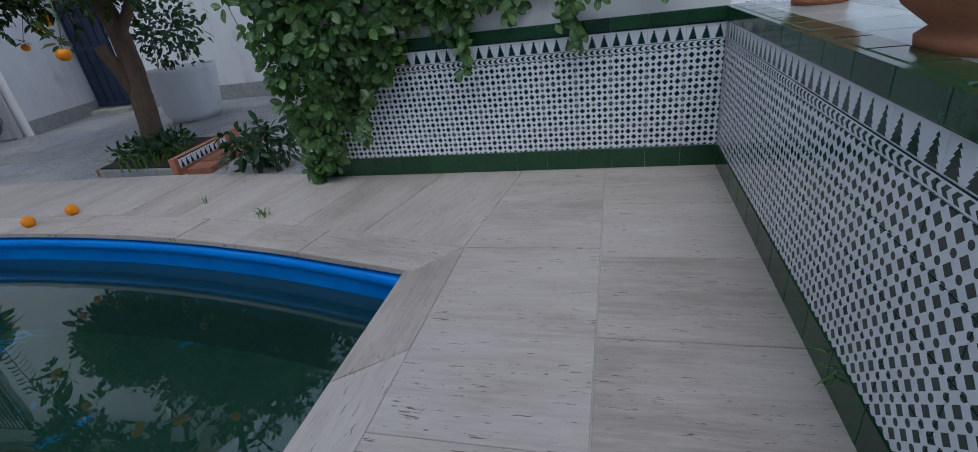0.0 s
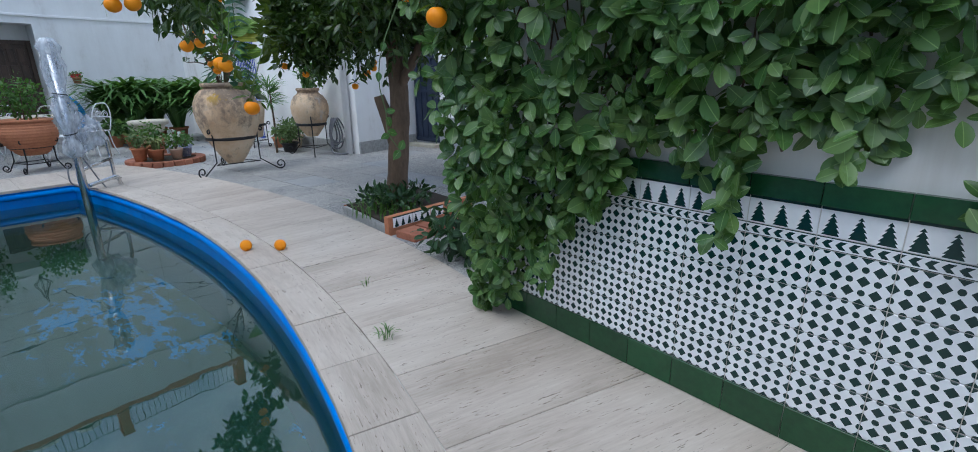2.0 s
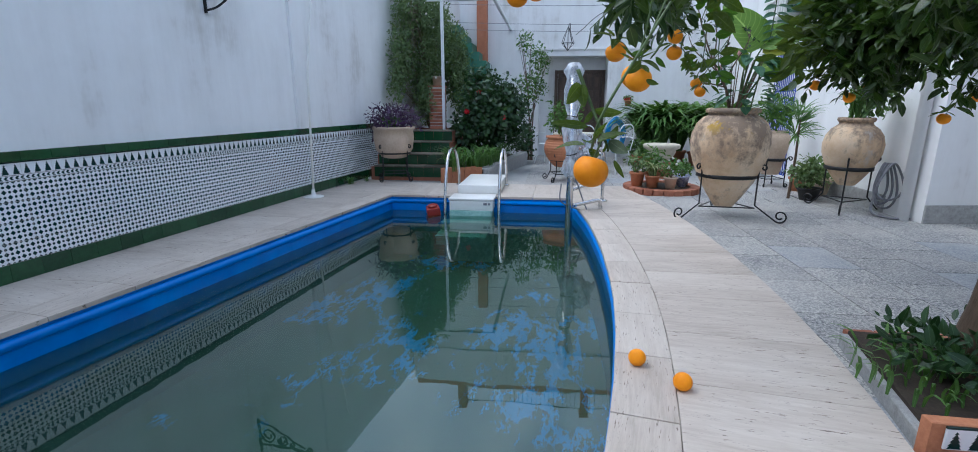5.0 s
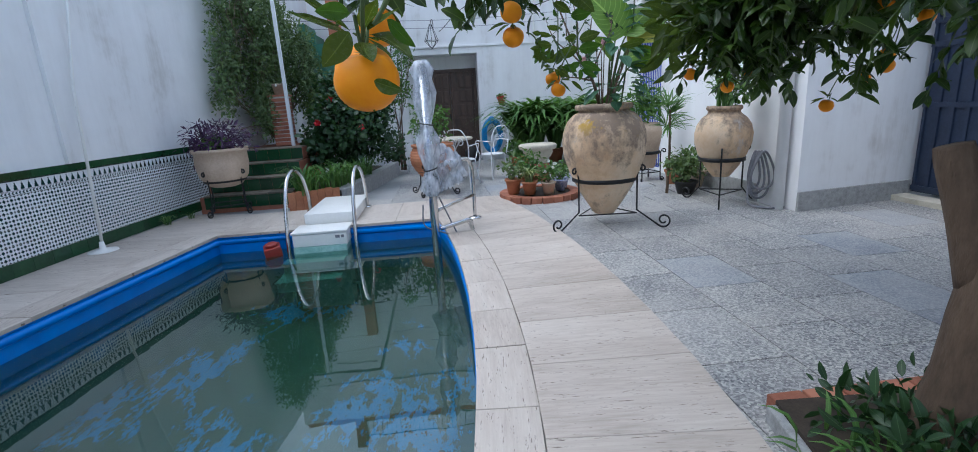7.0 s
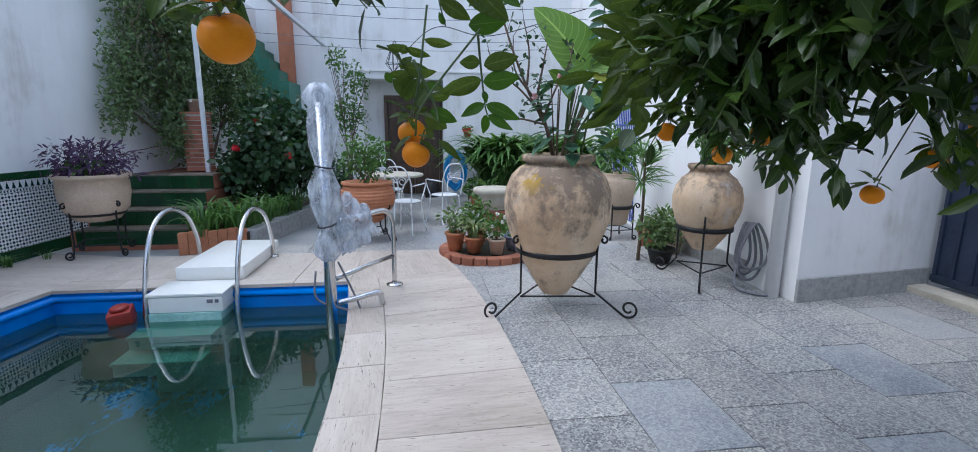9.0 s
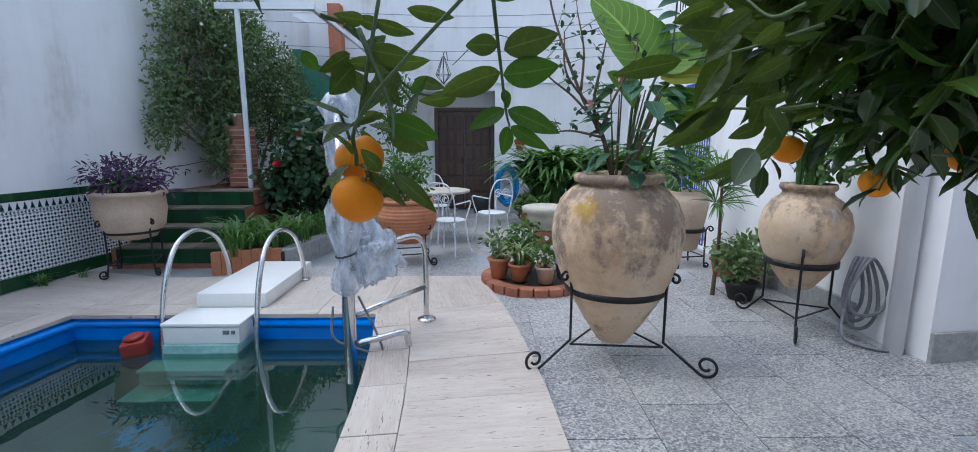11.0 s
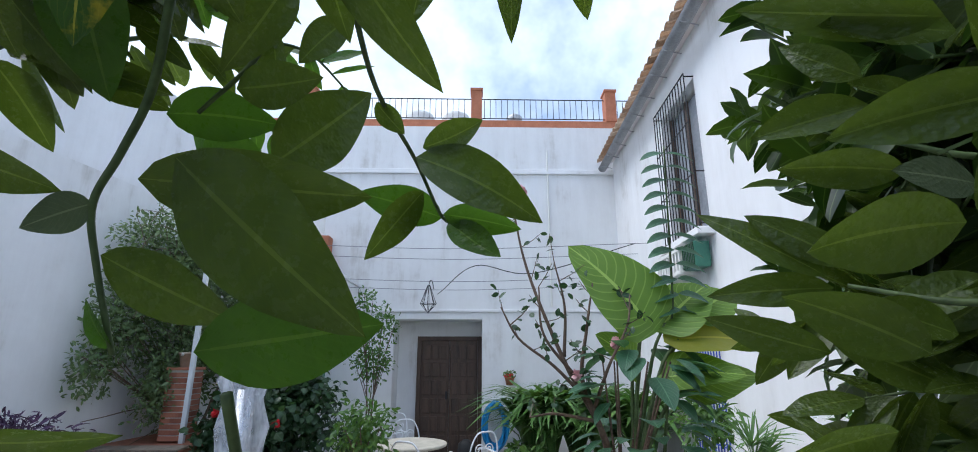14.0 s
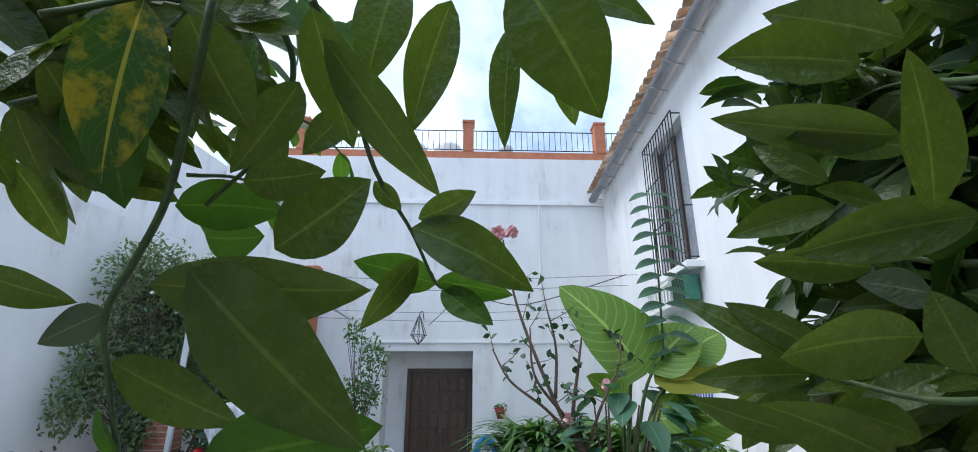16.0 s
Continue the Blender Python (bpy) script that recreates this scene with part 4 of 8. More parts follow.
# east block, in rows along the terrace wall
E_SPLIT, E_EDGE, MITRE = 0.65, 1.295, 1.03
slab([uv(E_SPLIT, 0.0), wall_hit(-0.55), (-0.295, 2.03), uv(E_EDGE, MITRE), uv(E_SPLIT, MITRE)], -9.65)
for k in range(8):
    slab([uv(0, 0.55 * k), uv(E_SPLIT, 0.55 * k), uv(E_SPLIT, 0.55 * k + 0.55), uv(0, 0.55 * k + 0.55)], -9.65)
for k in range(6):
    v0 = MITRE + 0.55 * k
    slab([uv(E_SPLIT, v0), uv(E_EDGE, v0), uv(E_EDGE, v0 + 0.55), uv(E_SPLIT, v0 + 0.55)], -9.65)
edge = Vector(POOL_SE) - Vector(POOL_NE)
for k in range(4):
    f0, f1 = k / 4, (k + 1) / 4
    p0, p1 = Vector(POOL_NE) + edge * f0 + Vector((-0.02, 0)), Vector(POOL_NE) + edge * f1 + Vector((-0.02, 0))
    slab([p0, p1, uv(E_EDGE, MITRE + 2.95 * f1), uv(E_EDGE, MITRE + 2.95 * f0)], 80, "coping_stone")
# south strip
se, sw = Vector(POOL_SE), Vector(POOL_SW)
run = (sw - se)
for k in range(13):
    p0, p1 = se + run * (k / 13), se + run * ((k + 1) / 13)
    up = Vector((0.175, 1)).normalized()
    c0, c1 = p0 - up * 0.24, p1 - up * 0.24

    def to_wall(p):
        t = (p.x - S_A.x) / (S_B.x - S_A.x)
        return Vector((p.x, S_A.y + (S_B.y - S_A.y) * min(t, 1.0) + max(0, -7.4 - p.x) * 0.13))
    slab([p0 + up * 0.02, p1 + up * 0.02, c1, c0], 170, "coping_stone")
    slab([c0, c1, to_wall(c1), to_wall(c0)], 80)
# west strip
for k in range(5):
    y0, y1 = 0.23 + (POOL_NW[1] - 0.23) * k / 5, 0.23 + (POOL_NW[1] - 0.23) * (k + 1) / 5
    slab([(-7.645, y0), (-7.645, y1), (-7.9, y1), (-7.9, y0)], 90, "coping_stone")
    slab([(-7.9, y0), (-7.9, y1), (-8.74, y1 + 0.02), (-8.74, y0 + 0.02)], 0)
slab([(-7.66, 0.23), (-7.9, 0.23), (-8.74, 0.25), (-9.0, -0.62), (-7.62, -0.85), (-7.62, 0.0)], 80)
slab([POOL_NW, ring(COPING_R, -7.64), ring(DECK_R, -7.64), (-8.74, 3.44), (-8.76, POOL_NW[1] + 0.02), (-7.9, POOL_NW[1])], 10)

# ---- patio slabs ----
patio = tagged(new("patio_paving"), "worn grey terrazzo slabs of the patio", "pavement", kind="structure")


def in_deck(x, y):
    r = math.hypot(x - ARC[0], y - ARC[1])
    return (r < DECK_R + flare(x) + 0.02 and x > -8.72) or (x > -1.6 and y < 3.4) or (x > -8.80 and y < 3.2)


def build_patio():
    mesh = None
    rng = random.Random(5)
    for i in range(26):
        for j in range(13):
            x = -1.2 - 0.6 * i + (0.3 if j % 2 else 0)
            y = 1.75 + 0.46 * j
            if y > 7.7 or (y > 6.2 and x < -7.0) or x < -14.4:
                continue
            cs = [(x + a, y + b) for a in (-0.3, 0.3) for b in (-0.23, 0.23)]
            if sum(in_deck(*c) for c in cs) == 4 or (x < -9 and y < 1.9):
                continue
            if mesh is None:
                bm = BM()
                box(bm, -0.297, 0.297, -0.227, 0.227, -0.012, 0.0, 0.0)
                o = part("slab", bm, "terrazzo_slab", patio)
                mesh = o.data
            else:
                o = part("slab", mesh, None, patio)
            o.matrix_basis = pose(x, y, ground_z(x) + 0.008 + rng.uniform(0, 0.0015), 0, 1.05 if x < -8 else 0, 0)


build_patio()

# ---- more leaf and flower materials ----
M["dark_leaf"] = leafy("dark_bush_leaves", (0.016, 0.050, 0.018), (0.060, 0.125, 0.045), 0.34)
M["fresh_leaf"] = leafy("fresh_leaves", (0.05, 0.13, 0.025), (0.15, 0.27, 0.06), 0.45, 0.45)
M["strap_leaf"] = leafy("strap_leaves", (0.055, 0.14, 0.03), (0.17, 0.31, 0.08))
M["grey_leaf"] = leafy("jasmine_leaves", (0.075, 0.135, 0.045), (0.23, 0.31, 0.13))
M["purple_leaf"] = leafy("purple_leaves", (0.035, 0.014, 0.055), (0.12, 0.055, 0.16))
M["yellow_leaf"] = leafy("yellowing_leaves", (0.22, 0.26, 0.03), (0.45, 0.38, 0.04), 0.45, 0.5)
M["cream_leaf"] = leafy("variegated_leaves", (0.10, 0.20, 0.05), (0.50, 0.52, 0.30))
M["hydrangea_leaf"] = leafy("ribbed_blue_green_leaves", (0.035, 0.11, 0.055), (0.10, 0.22, 0.12), 0.4, 0.35, 0.22)
M["ear_leaf"] = leafy("elephant_ear_leaf", (0.13, 0.26, 0.035), (0.26, 0.38, 0.07), 0.45, 0.45, 0.35, rib=0.8)
M["red_petal"] = surface("red_petals", (0.50, 0.010, 0.02), (0.75, 0.03, 0.04), 0.5, 20, 60, 0.1)
M["pink_petal"] = surface("pink_petals", (0.70, 0.36, 0.38), (0.85, 0.55, 0.55), 0.5, 20, 60, 0.1)
M["white_petal"] = surface("white_petals", (0.75, 0.74, 0.66), (0.85, 0.84, 0.80), 0.5, 20, 60, 0.1)
M["green_stem"] = surface("green_twig", (0.045, 0.075, 0.02), (0.10, 0.15, 0.045), 0.6, 20, 80, 0.2)
M["brown_stem"] = surface("brown_twig", (0.07, 0.045, 0.03), (0.18, 0.12, 0.08), 0.8, 20, 80, 0.3)


def plastic_film():
    m, nt, bs = nodes_of("clear_plastic_film")
    tr = nt.nodes.new("ShaderNodeBsdfTransparent")
    tr.inputs[0].default_value = (0.92, 0.94, 0.97, 1)
    bs.inputs["Base Color"].default_value = (0.72, 0.75, 0.80, 1)
    bs.inputs["Roughness"].default_value = 0.25
    mx = nt.nodes.new("ShaderNodeMixShader")
    link(nt, ramp(nt, noise_node(nt, 14, 3, 0.6, (1, 1, 0.4)), [(0.35, (0.18, 0.18, 0.18)), (0.65, (0.75, 0.75, 0.75))]), mx.inputs[0])
    link(nt, tr.outputs[0], mx.inputs[1]), link(nt, bs.outputs[0], mx.inputs[2])
    link(nt, mx.outputs[0], nt.nodes["Material Output"].inputs[0])
    bump(nt, bs, noise_node(nt, 18, 4, 0.6, (1, 1, 0.5)), 0.9, 0.03)
    return m


M["film"] = plastic_film()


# ---- plant makers ----
def spray(rng, centre, radii, n, length, width, shell=0.35, droop=0.2, spread=0.25):
    """Leaf mesh of a bushy clump with an uneven outline."""
    P, D = blob_points(rng, centre, radii, n, shell)
    A = D * 0.6 + rng.normal(size=D.shape) * 0.6 - np.array([0, 0, droop])
    N = D + rng.normal(size=D.shape) * 0.35 + np.array([0, 0, 0.5])
    return leaf_mesh("foliage", P, A, N, length * (1 + spread * rng.normal(size=n)).clip(0.45, 1.7), width)


STRAP_V = np.array([(x, s * w, z) for x, w, z in ((0, 0.5, 0), (0.3, 1.0, 0.28), (0.6, 0.9, 0.34), (0.85, 0.55, 0.18), (1.0, 0.05, -0.05)) for s in (-0.5, 0.5)])
STRAP_F = [(2 * i, 2 * i + 1, 2 * i + 3, 2 * i + 2) for i in range(4)]


def straps(rng, centre, r, n, length, width, up=0.9, dome=1.0):
    """Arching strap leaves that rise from a root and bend over."""
    a = rng.random(n) * 2 * np.pi
    rr = r * np.sqrt(rng.random(n))
    P = np.array(centre) + np.stack([rr * np.cos(a), rr * np.sin(a), np.zeros(n)], 1)
    b = a + rng.normal(size=n) * 0.5
    A = np.stack([np.cos(b), np.sin(b), up * (0.5 + rng.random(n))], 1)
    return leaf_mesh("straps", P, A, np.tile([0, 0, 1.0], (n, 1)), length * (0.65 + 0.6 * rng.random(n)), width, STRAP_V * np.array([1, 1, dome]), STRAP_F)


def flowers(rng, parent, pts, r, material, name="flower"):
    for p in pts:
        n = 14
        d = rng.normal(size=(n, 3))
        d /= np.linalg.norm(d, axis=1, keepdims=True)
        me = leaf_mesh(name, np.tile(p, (n, 1)), d, rng.normal(size=(n, 3)), np.full(n, r), 1.1)
        leaves(name, me, material, parent)


def pot_profile(r, h, foot=0.68, lip=0.14):
    return [(r * foot, 0), (r * 0.95, h * (1 - lip)), (r * 1.06, h * (1 - lip)), (r * 1.08, h), (r * 0.92, h), (r * 0.88, h * 0.9), (0, h * 0.88)]


def flower_pot(x, y, z, r, h, material="terracotta", label="terracotta flower pot with a small plant", plant=None, seed=0, group=""):
    """A pot with its soil and plant."""
    t = thing("flower_pot", label, "plant pot", pose(x, y, z), group)
    bm = BM()
    lathe(bm, pot_profile(r, h), 24)
    part("pot", bm, material, t, smooth=40)
    bm = BM()
    lathe(bm, [(r * 0.9, h * 0.86), (r * 0.6, h * 0.9), (0, h * 0.91)], 16)
    part("soil", bm, "soil", t, smooth=40)
    if plant:
        rng = np.random.default_rng(seed)
        kind, mat, n, size, length = plant
        if kind == "bush":
            me = spray(rng, (0, 0, h + size * 0.7), (size, size, size * 0.85), n, length, 0.55, 0.25)
        else:
            me = straps(rng, (0, 0, h * 0.9), r * 0.5, n, size, length)
        leaves("foliage", me, mat, t)
        bm = BM()
        for k in range(4):
            a = k * 1.6
            tube(bm, [(0, 0, h * 0.85), (0.3 * size * math.cos(a), 0.3 * size * math.sin(a), h + size * 0.7)], 0.006, 5, 0.003)
        part("stem", bm, "brown_stem", t)
    return t


def scroll(o, right, up, r, turns=1.4, start=math.pi, sense=1):
    """Points of a rolled iron end, winding inwards."""
    pts = []
    for k in range(int(22 * turns)):
        f = k / (22 * turns)
        a = start - sense * f * turns * 2 * math.pi
        rr = r * (1 - 0.72 * f)
        pts.append(Vector(o) + Vector(right) * (rr * math.cos(a)) + Vector(up) * (rr * math.sin(a)))
    return pts


def iron_stand(x, y, z, ring_r, ring_z, foot_r, turn=0.0, legs=4, scroll_r=0.07, group="iron jar stands", tall=0.10):
    """A wrought iron stand: a band, legs that roll up at both ends, and cross stretchers."""
    t = thing("iron_stand", "black wrought iron jar stand with scrolled feet", "stand", pose(x, y, z, 0, 0, turn), group)
    bm = BM()
    lathe(bm, [(ring_r - 0.004, ring_z - 0.02), (ring_r + 0.006, ring_z - 0.02), (ring_r + 0.006, ring_z + 0.02), (ring_r - 0.004, ring_z + 0.02)], 36)
    part("band", bm, "iron", t, smooth=40)
    for k in range(legs):
        a = 2 * math.pi * k / legs + math.pi / 4
        o = Vector((math.cos(a), math.sin(a), 0))
        top = scroll(o * (ring_r + 0.035 + 0.028) + Vector((0, 0, ring_z + tall)), o, (0, 0, 1), 0.035, 1.2, math.pi, 1)
        foot = scroll(o * (foot_r) + Vector((0, 0, scroll_r + 0.006)), o, (0, 0, 1), scroll_r, 1.35, math.pi * 1.25, -1)
        leg = [o * (ring_r + 0.02) + Vector((0, 0, ring_z + tall * 0.6)), o * (ring_r + 0.016) + Vector((0, 0, ring_z)), o * (ring_r + 0.016) + Vector((0, 0, 0.16))]
        bm = BM()
        tube(bm, top[::-1] + leg + foot, 0.009, 6)
        part("leg", bm, "iron", t, smooth=50)
        bm = BM()
        b2 = 2 * math.pi * (k + 1) / legs + math.pi / 4
        o2 = Vector((math.cos(b2), math.sin(b2), 0))
        tube(bm, [o * (ring_r + 0.016) + Vector((0, 0, 0.13)), o2 * (ring_r + 0.016) + Vector((0, 0, 0.13))], 0.007, 6)
        part("stretcher", bm, "iron", t)
    return t


def clay_jar(x, y, z, s, profile, material="jar", label="large weathered clay oil jar in an iron stand"):
    t = thing("clay_jar", label, "jar", pose(x, y, z), "clay jars")
    bm = BM()
    lathe(bm, [(r * s, h * s) for r, h in profile], 48, wobble=0.03)
    part("body", bm, material, t, smooth=50)
    bm = BM()
    rim = profile[-3]
    lathe(bm, [(rim[0] * s * 0.9, (rim[1] - 0.05) * s), (0, (rim[1] - 0.04) * s)], 24)
    part("soil", bm, "soil", t)
    return t


JAR = [(0.095, 0.0), (0.11, 0.02), (0.19, 0.14), (0.272, 0.28), (0.345, 0.44), (0.388, 0.58), (0.402, 0.70), (0.39, 0.80), (0.348, 0.90), (0.285, 0.965), (0.24, 0.985), (0.235, 1.0), (0.265, 1.01), (0.272, 1.035), (0.262, 1.055), (0.235, 1.06), (0.2, 1.03)]
clay_jar(-6.92, 4.29, 0.09, 1.0, JAR)
iron_stand(-6.92, 4.29, ground_z(-7) + 0.009, 0.306, 0.465, 0.575, 9, 3)
JAR2 = [(0.10, 0.0), (0.125, 0.03), (0.21, 0.15), (0.285, 0.29), (0.335, 0.43), (0.345, 0.55), (0.32, 0.66), (0.265, 0.745), (0.205, 0.79), (0.19, 0.81), (0.188, 0.83), (0.205, 0.84), (0.215, 0.865), (0.205, 0.89), (0.18, 0.89), (0.16, 0.87)]
clay_jar(-7.42, 5.80, 0.276, 0.86, JAR2)
iron_stand(-7.42, 5.80, ground_z(-7) + 0.009, 0.236, 0.50, 0.42, -76, 3)
clay_jar(-9.35, 5.75, 0.14, 0.62, [(0.20, 0.0), (0.22, 0.03), (0.27, 0.3), (0.33, 0.6), (0.37, 0.85), (0.35, 0.95), (0.30, 1.0), (0.31, 1.03), (0.32, 1.06), (0.29, 1.06), (0.27, 1.03)], "pale_clay", "tall worn clay jar with wavy bands")
iron_stand(-9.35, 5.75, ground_z(-9.3) + 0.009, 0.20, 0.42, 0.24, 10, 4, 0.03, tall=0.02)

# plants of the great jar
rng = np.random.default_rng(11)


def big_leaf(name, length, width, curl=0.25, fold=0.12, n=9, heart=False, bend=0.0):
    """One large leaf with a midrib, a fold and a curl, from its stalk along x."""
    bm = BM()
    rows = []
    for i in range(n):
        t = i / (n - 1)
        if heart:
            w = width * math.sin(math.pi * min(1, t ** 0.62)) ** 0.6 * (1 - 0.15 * t)
        else:
            w = width * math.sin(math.pi * t ** 0.9) ** 0.72 * (1 - 0.3 * t ** 3)
        x = length * t
        z = -curl * length * t * t
        row = []
        for k in (-1, -0.55, 0, 0.55, 1):
            back = -0.18 * length * abs(k) * (1 - t) if heart else 0
            row.append(bm.verts.new((x + back, k * w / 2 + bend * length * t * t, z + fold * abs(k) * w + 0.006 * length * math.sin(t * 17 + abs(k) * 3) * abs(k))))
        rows.append(row)
    across = bm.loops.layers.uv.new("leaf")
    for i in range(n - 1):
        for k in range(4):
            f = bm.faces.new((rows[i][k], rows[i][k + 1], rows[i + 1][k + 1], rows[i + 1][k]))
            for loop, (di, dk) in zip(f.loops, ((0, 0), (0, 1), (1, 1), (1, 0))):
                loop[across].uv = ((i + di) / (n - 1), (k + dk - 2) / 4)
    bmesh.ops.remove_doubles(bm, verts=bm.verts[:], dist=1e-5)
    finish(bm, 80)
    me = bpy.data.meshes.new(name)
    bm.to_mesh(me)
    bm.free()
    return me


def leaf_at(me, base, aim, up, scale=1.0):
    """The pose of a leaf that starts at base, points along aim and shows its upper face to up."""
    a = Vector(aim).normalized()
    s = Vector(up).cross(a).normalized()
    u = a.cross(s)
    m = Matrix((a, s, u)).transposed().to_4x4()
    return Matrix.Translation(base) @ m @ Matrix.Scale(scale, 4)


def jar_planting():
    J = Vector((-6.92, 4.29, 1.12))
    rose = thing("rose_bush", "sparse leggy rose bush with pink blooms in the jar", "rose bush", pose(*J))
    rng = np.random.default_rng(4)
    canes = [((0, -0.04, 0), (0.0, -0.10, 0.22), (-0.05, -0.24, 0.50), (-0.12, -0.40, 0.95), (-0.15, -0.47, 1.32)),
             ((0, -0.04, 0), (0.0, -0.10, 0.22), (0.0, -0.17, 0.42), (0.02, -0.14, 0.66), (0.0, -0.10, 0.86)),
             ((0.0, -0.16, 0.34), (0.02, -0.30, 0.48), (0.05, -0.46, 0.60), (0.05, -0.54, 0.74)),
             ((0.0, -0.12, 0.30), (0.06, -0.06, 0.48), (0.08, 0.03, 0.66), (0.05, 0.06, 0.80)),
             ((-0.03, -0.20, 0.44), (0.0, -0.34, 0.62), (0.02, -0.36, 0.84)),
             ((-0.05, -0.24, 0.52), (-0.1, -0.22, 0.76), (-0.12, -0.26, 0.98)),
             ((0.0, -0.10, 0.24), (0.05, -0.30, 0.28), (0.08, -0.42, 0.27))]
    P, A = [], []
    for i, c in enumerate(canes):
        pts = curve_pts(c, 7)
        bm = BM()
        tube(bm, pts, 0.017 if i < 2 else 0.009, 7, 0.0035)
        part("stem", bm, "brown_stem", rose, smooth=60)
        for k in range(8, len(pts), 3):
            d = Vector((rng.normal(), rng.normal(), 0.5 + 0.4 * rng.random())).normalized() * rng.uniform(0.06, 0.16)
            bm = BM()
            tube(bm, [pts[k], pts[k] + d * 0.6, pts[k] + d + Vector((0, 0, 0.01))], 0.003, 4, 0.0015)
            part("side_shoot", bm, "brown_stem", rose)
            for f in (0.45, 0.7, 0.85, 1.0):
                P.append(np.array(pts[k] + d * f) + rng.normal(size=3) * 0.008)
                A.append(rng.normal(size=3) + [0, 0, -0.2])
    leaves("foliage", leaf_mesh("foliage", P, A, rng.normal(size=(len(P), 3)) * 0.5 + [0.3, 0, 1.0], 0.032 + 0.022 * rng.random(len(P)), 0.68), "dark_leaf", rose)
    flowers(rng, rose, [(-0.15, -0.47, 1.34), (-0.14, -0.43, 1.36), (-0.16, -0.50, 1.37)], 0.045, "pink_petal", "bloom")
    flowers(rng, rose, [(0.0, -0.19, 0.44), (0.05, -0.02, 0.58)], 0.032, "pink_petal", "bloom")
    ear = thing("elephant_ear_plant", "elephant ear plant with huge ribbed green leaves", "plant", pose(*(J + Vector((-0.05, 0.05, -0.02)))))
    heart = big_leaf("ear_leaf", 0.50, 0.47, 0.25, 0.12, 17, True)
    heart.materials.append(M["ear_leaf"])
    for base, aim, up, sc, mt in (((0.0, 0.10, 0.72), (0.05, -0.55, 0.75), (0.9, 0.25, 0.35), 0.98, "fresh_leaf"), ((-0.05, 0.22, 0.70), (-0.1, 0.55, 0.55), (0.8, -0.35, 0.55), 0.72, "fresh_leaf"),
                                  ((0.0, 0.26, 0.62), (0.12, 0.80, 0.12), (0.55, -0.15, 0.85), 0.78, "yellow_leaf"), ((0.05, 0.18, 0.45), (0.35, 0.50, 0.15), (0.55, -0.2, 0.8), 0.62, "fresh_leaf"), ((0.02, 0.30, 0.40), (0.15, 0.75, 0.30), (0.65, -0.3, 0.7), 0.60, "fresh_leaf"),
                                  ((-0.05, 0.05, 0.50), (0.25, -0.30, 0.30), (0.8, 0.2, 0.5), 0.50, "fresh_leaf"), ((-0.1, 0.4, 0.75), (-0.2, 0.7, 0.45), (0.8, -0.2, 0.5), 0.62, "fresh_leaf")):
        bm = BM()
        tube(bm, curve_pts([(0, 0, 0), tuple(0.6 * Vector(base) + Vector((0, 0, 0.1))), base], 6), 0.012, 6, 0.007)
        part("stalk", bm, "green_stem", ear)
        me = heart if mt == "fresh_leaf" else heart.copy()
        if mt != "fresh_leaf":
            me.materials.clear()
            me.materials.append(M[mt])
        o = part("leaf", me, None, ear, "yellowing blotched leaf" if mt != "fresh_leaf" else "")
        o.matrix_basis = leaf_at(me, base, aim, up, sc)
    hyd = thing("hydrangea", "leafy hydrangea shrub with broad ribbed leaves", "shrub", pose(*J))
    broad = big_leaf("broad_leaf", 0.2, 0.12, 0.3, 0.1, 8)
    broad.materials.append(M["hydrangea_leaf"])
    for k in range(74):
        a, h = rng.random() * 6.28, rng.random()
        base = (0.17 * math.cos(a) + 0.05, 0.19 * math.sin(a) + 0.08, 0.03 + 0.55 * h)
        o = part("leaf", broad, None, hyd)
        o.matrix_basis = leaf_at(broad, base, (0.8 * math.cos(a), 0.8 * math.sin(a), 0.45 - 0.9 * rng.random()), (math.cos(a), math.sin(a), 0.9), 0.5 + 0.5 * rng.random())
    for k in range(7):
        a = k * 0.9
        bm = BM()
        tube(bm, [(0.03 * math.cos(a), 0.03 * math.sin(a), -0.05), (0.15 * math.cos(a) + 0.05, 0.15 * math.sin(a) + 0.07, 0.5)], 0.007, 5, 0.004)
        part("stem", bm, "brown_stem", hyd)
    tall = thing("tall_sapling", "slender upright sapling with paired leaves", "plant", pose(*(J + Vector((-0.1, 0.3, 0)))))
    bm = BM()
    tube(bm, [(0, -0.1, 0), (0, 0.02, 0.8), (0.0, 0.05, 1.62)], 0.009, 6, 0.004)
    part("stem", bm, "green_stem", tall)
    for k in range(12):
        z = 0.75 + 0.075 * k
        for s in (-1, 1):
            o = part("leaf", broad, None, tall)
            o.matrix_basis = leaf_at(broad, (0, 0.05, z), (0.3, s, -0.1), (0.6, 0, 1), 0.75)


jar_planting()

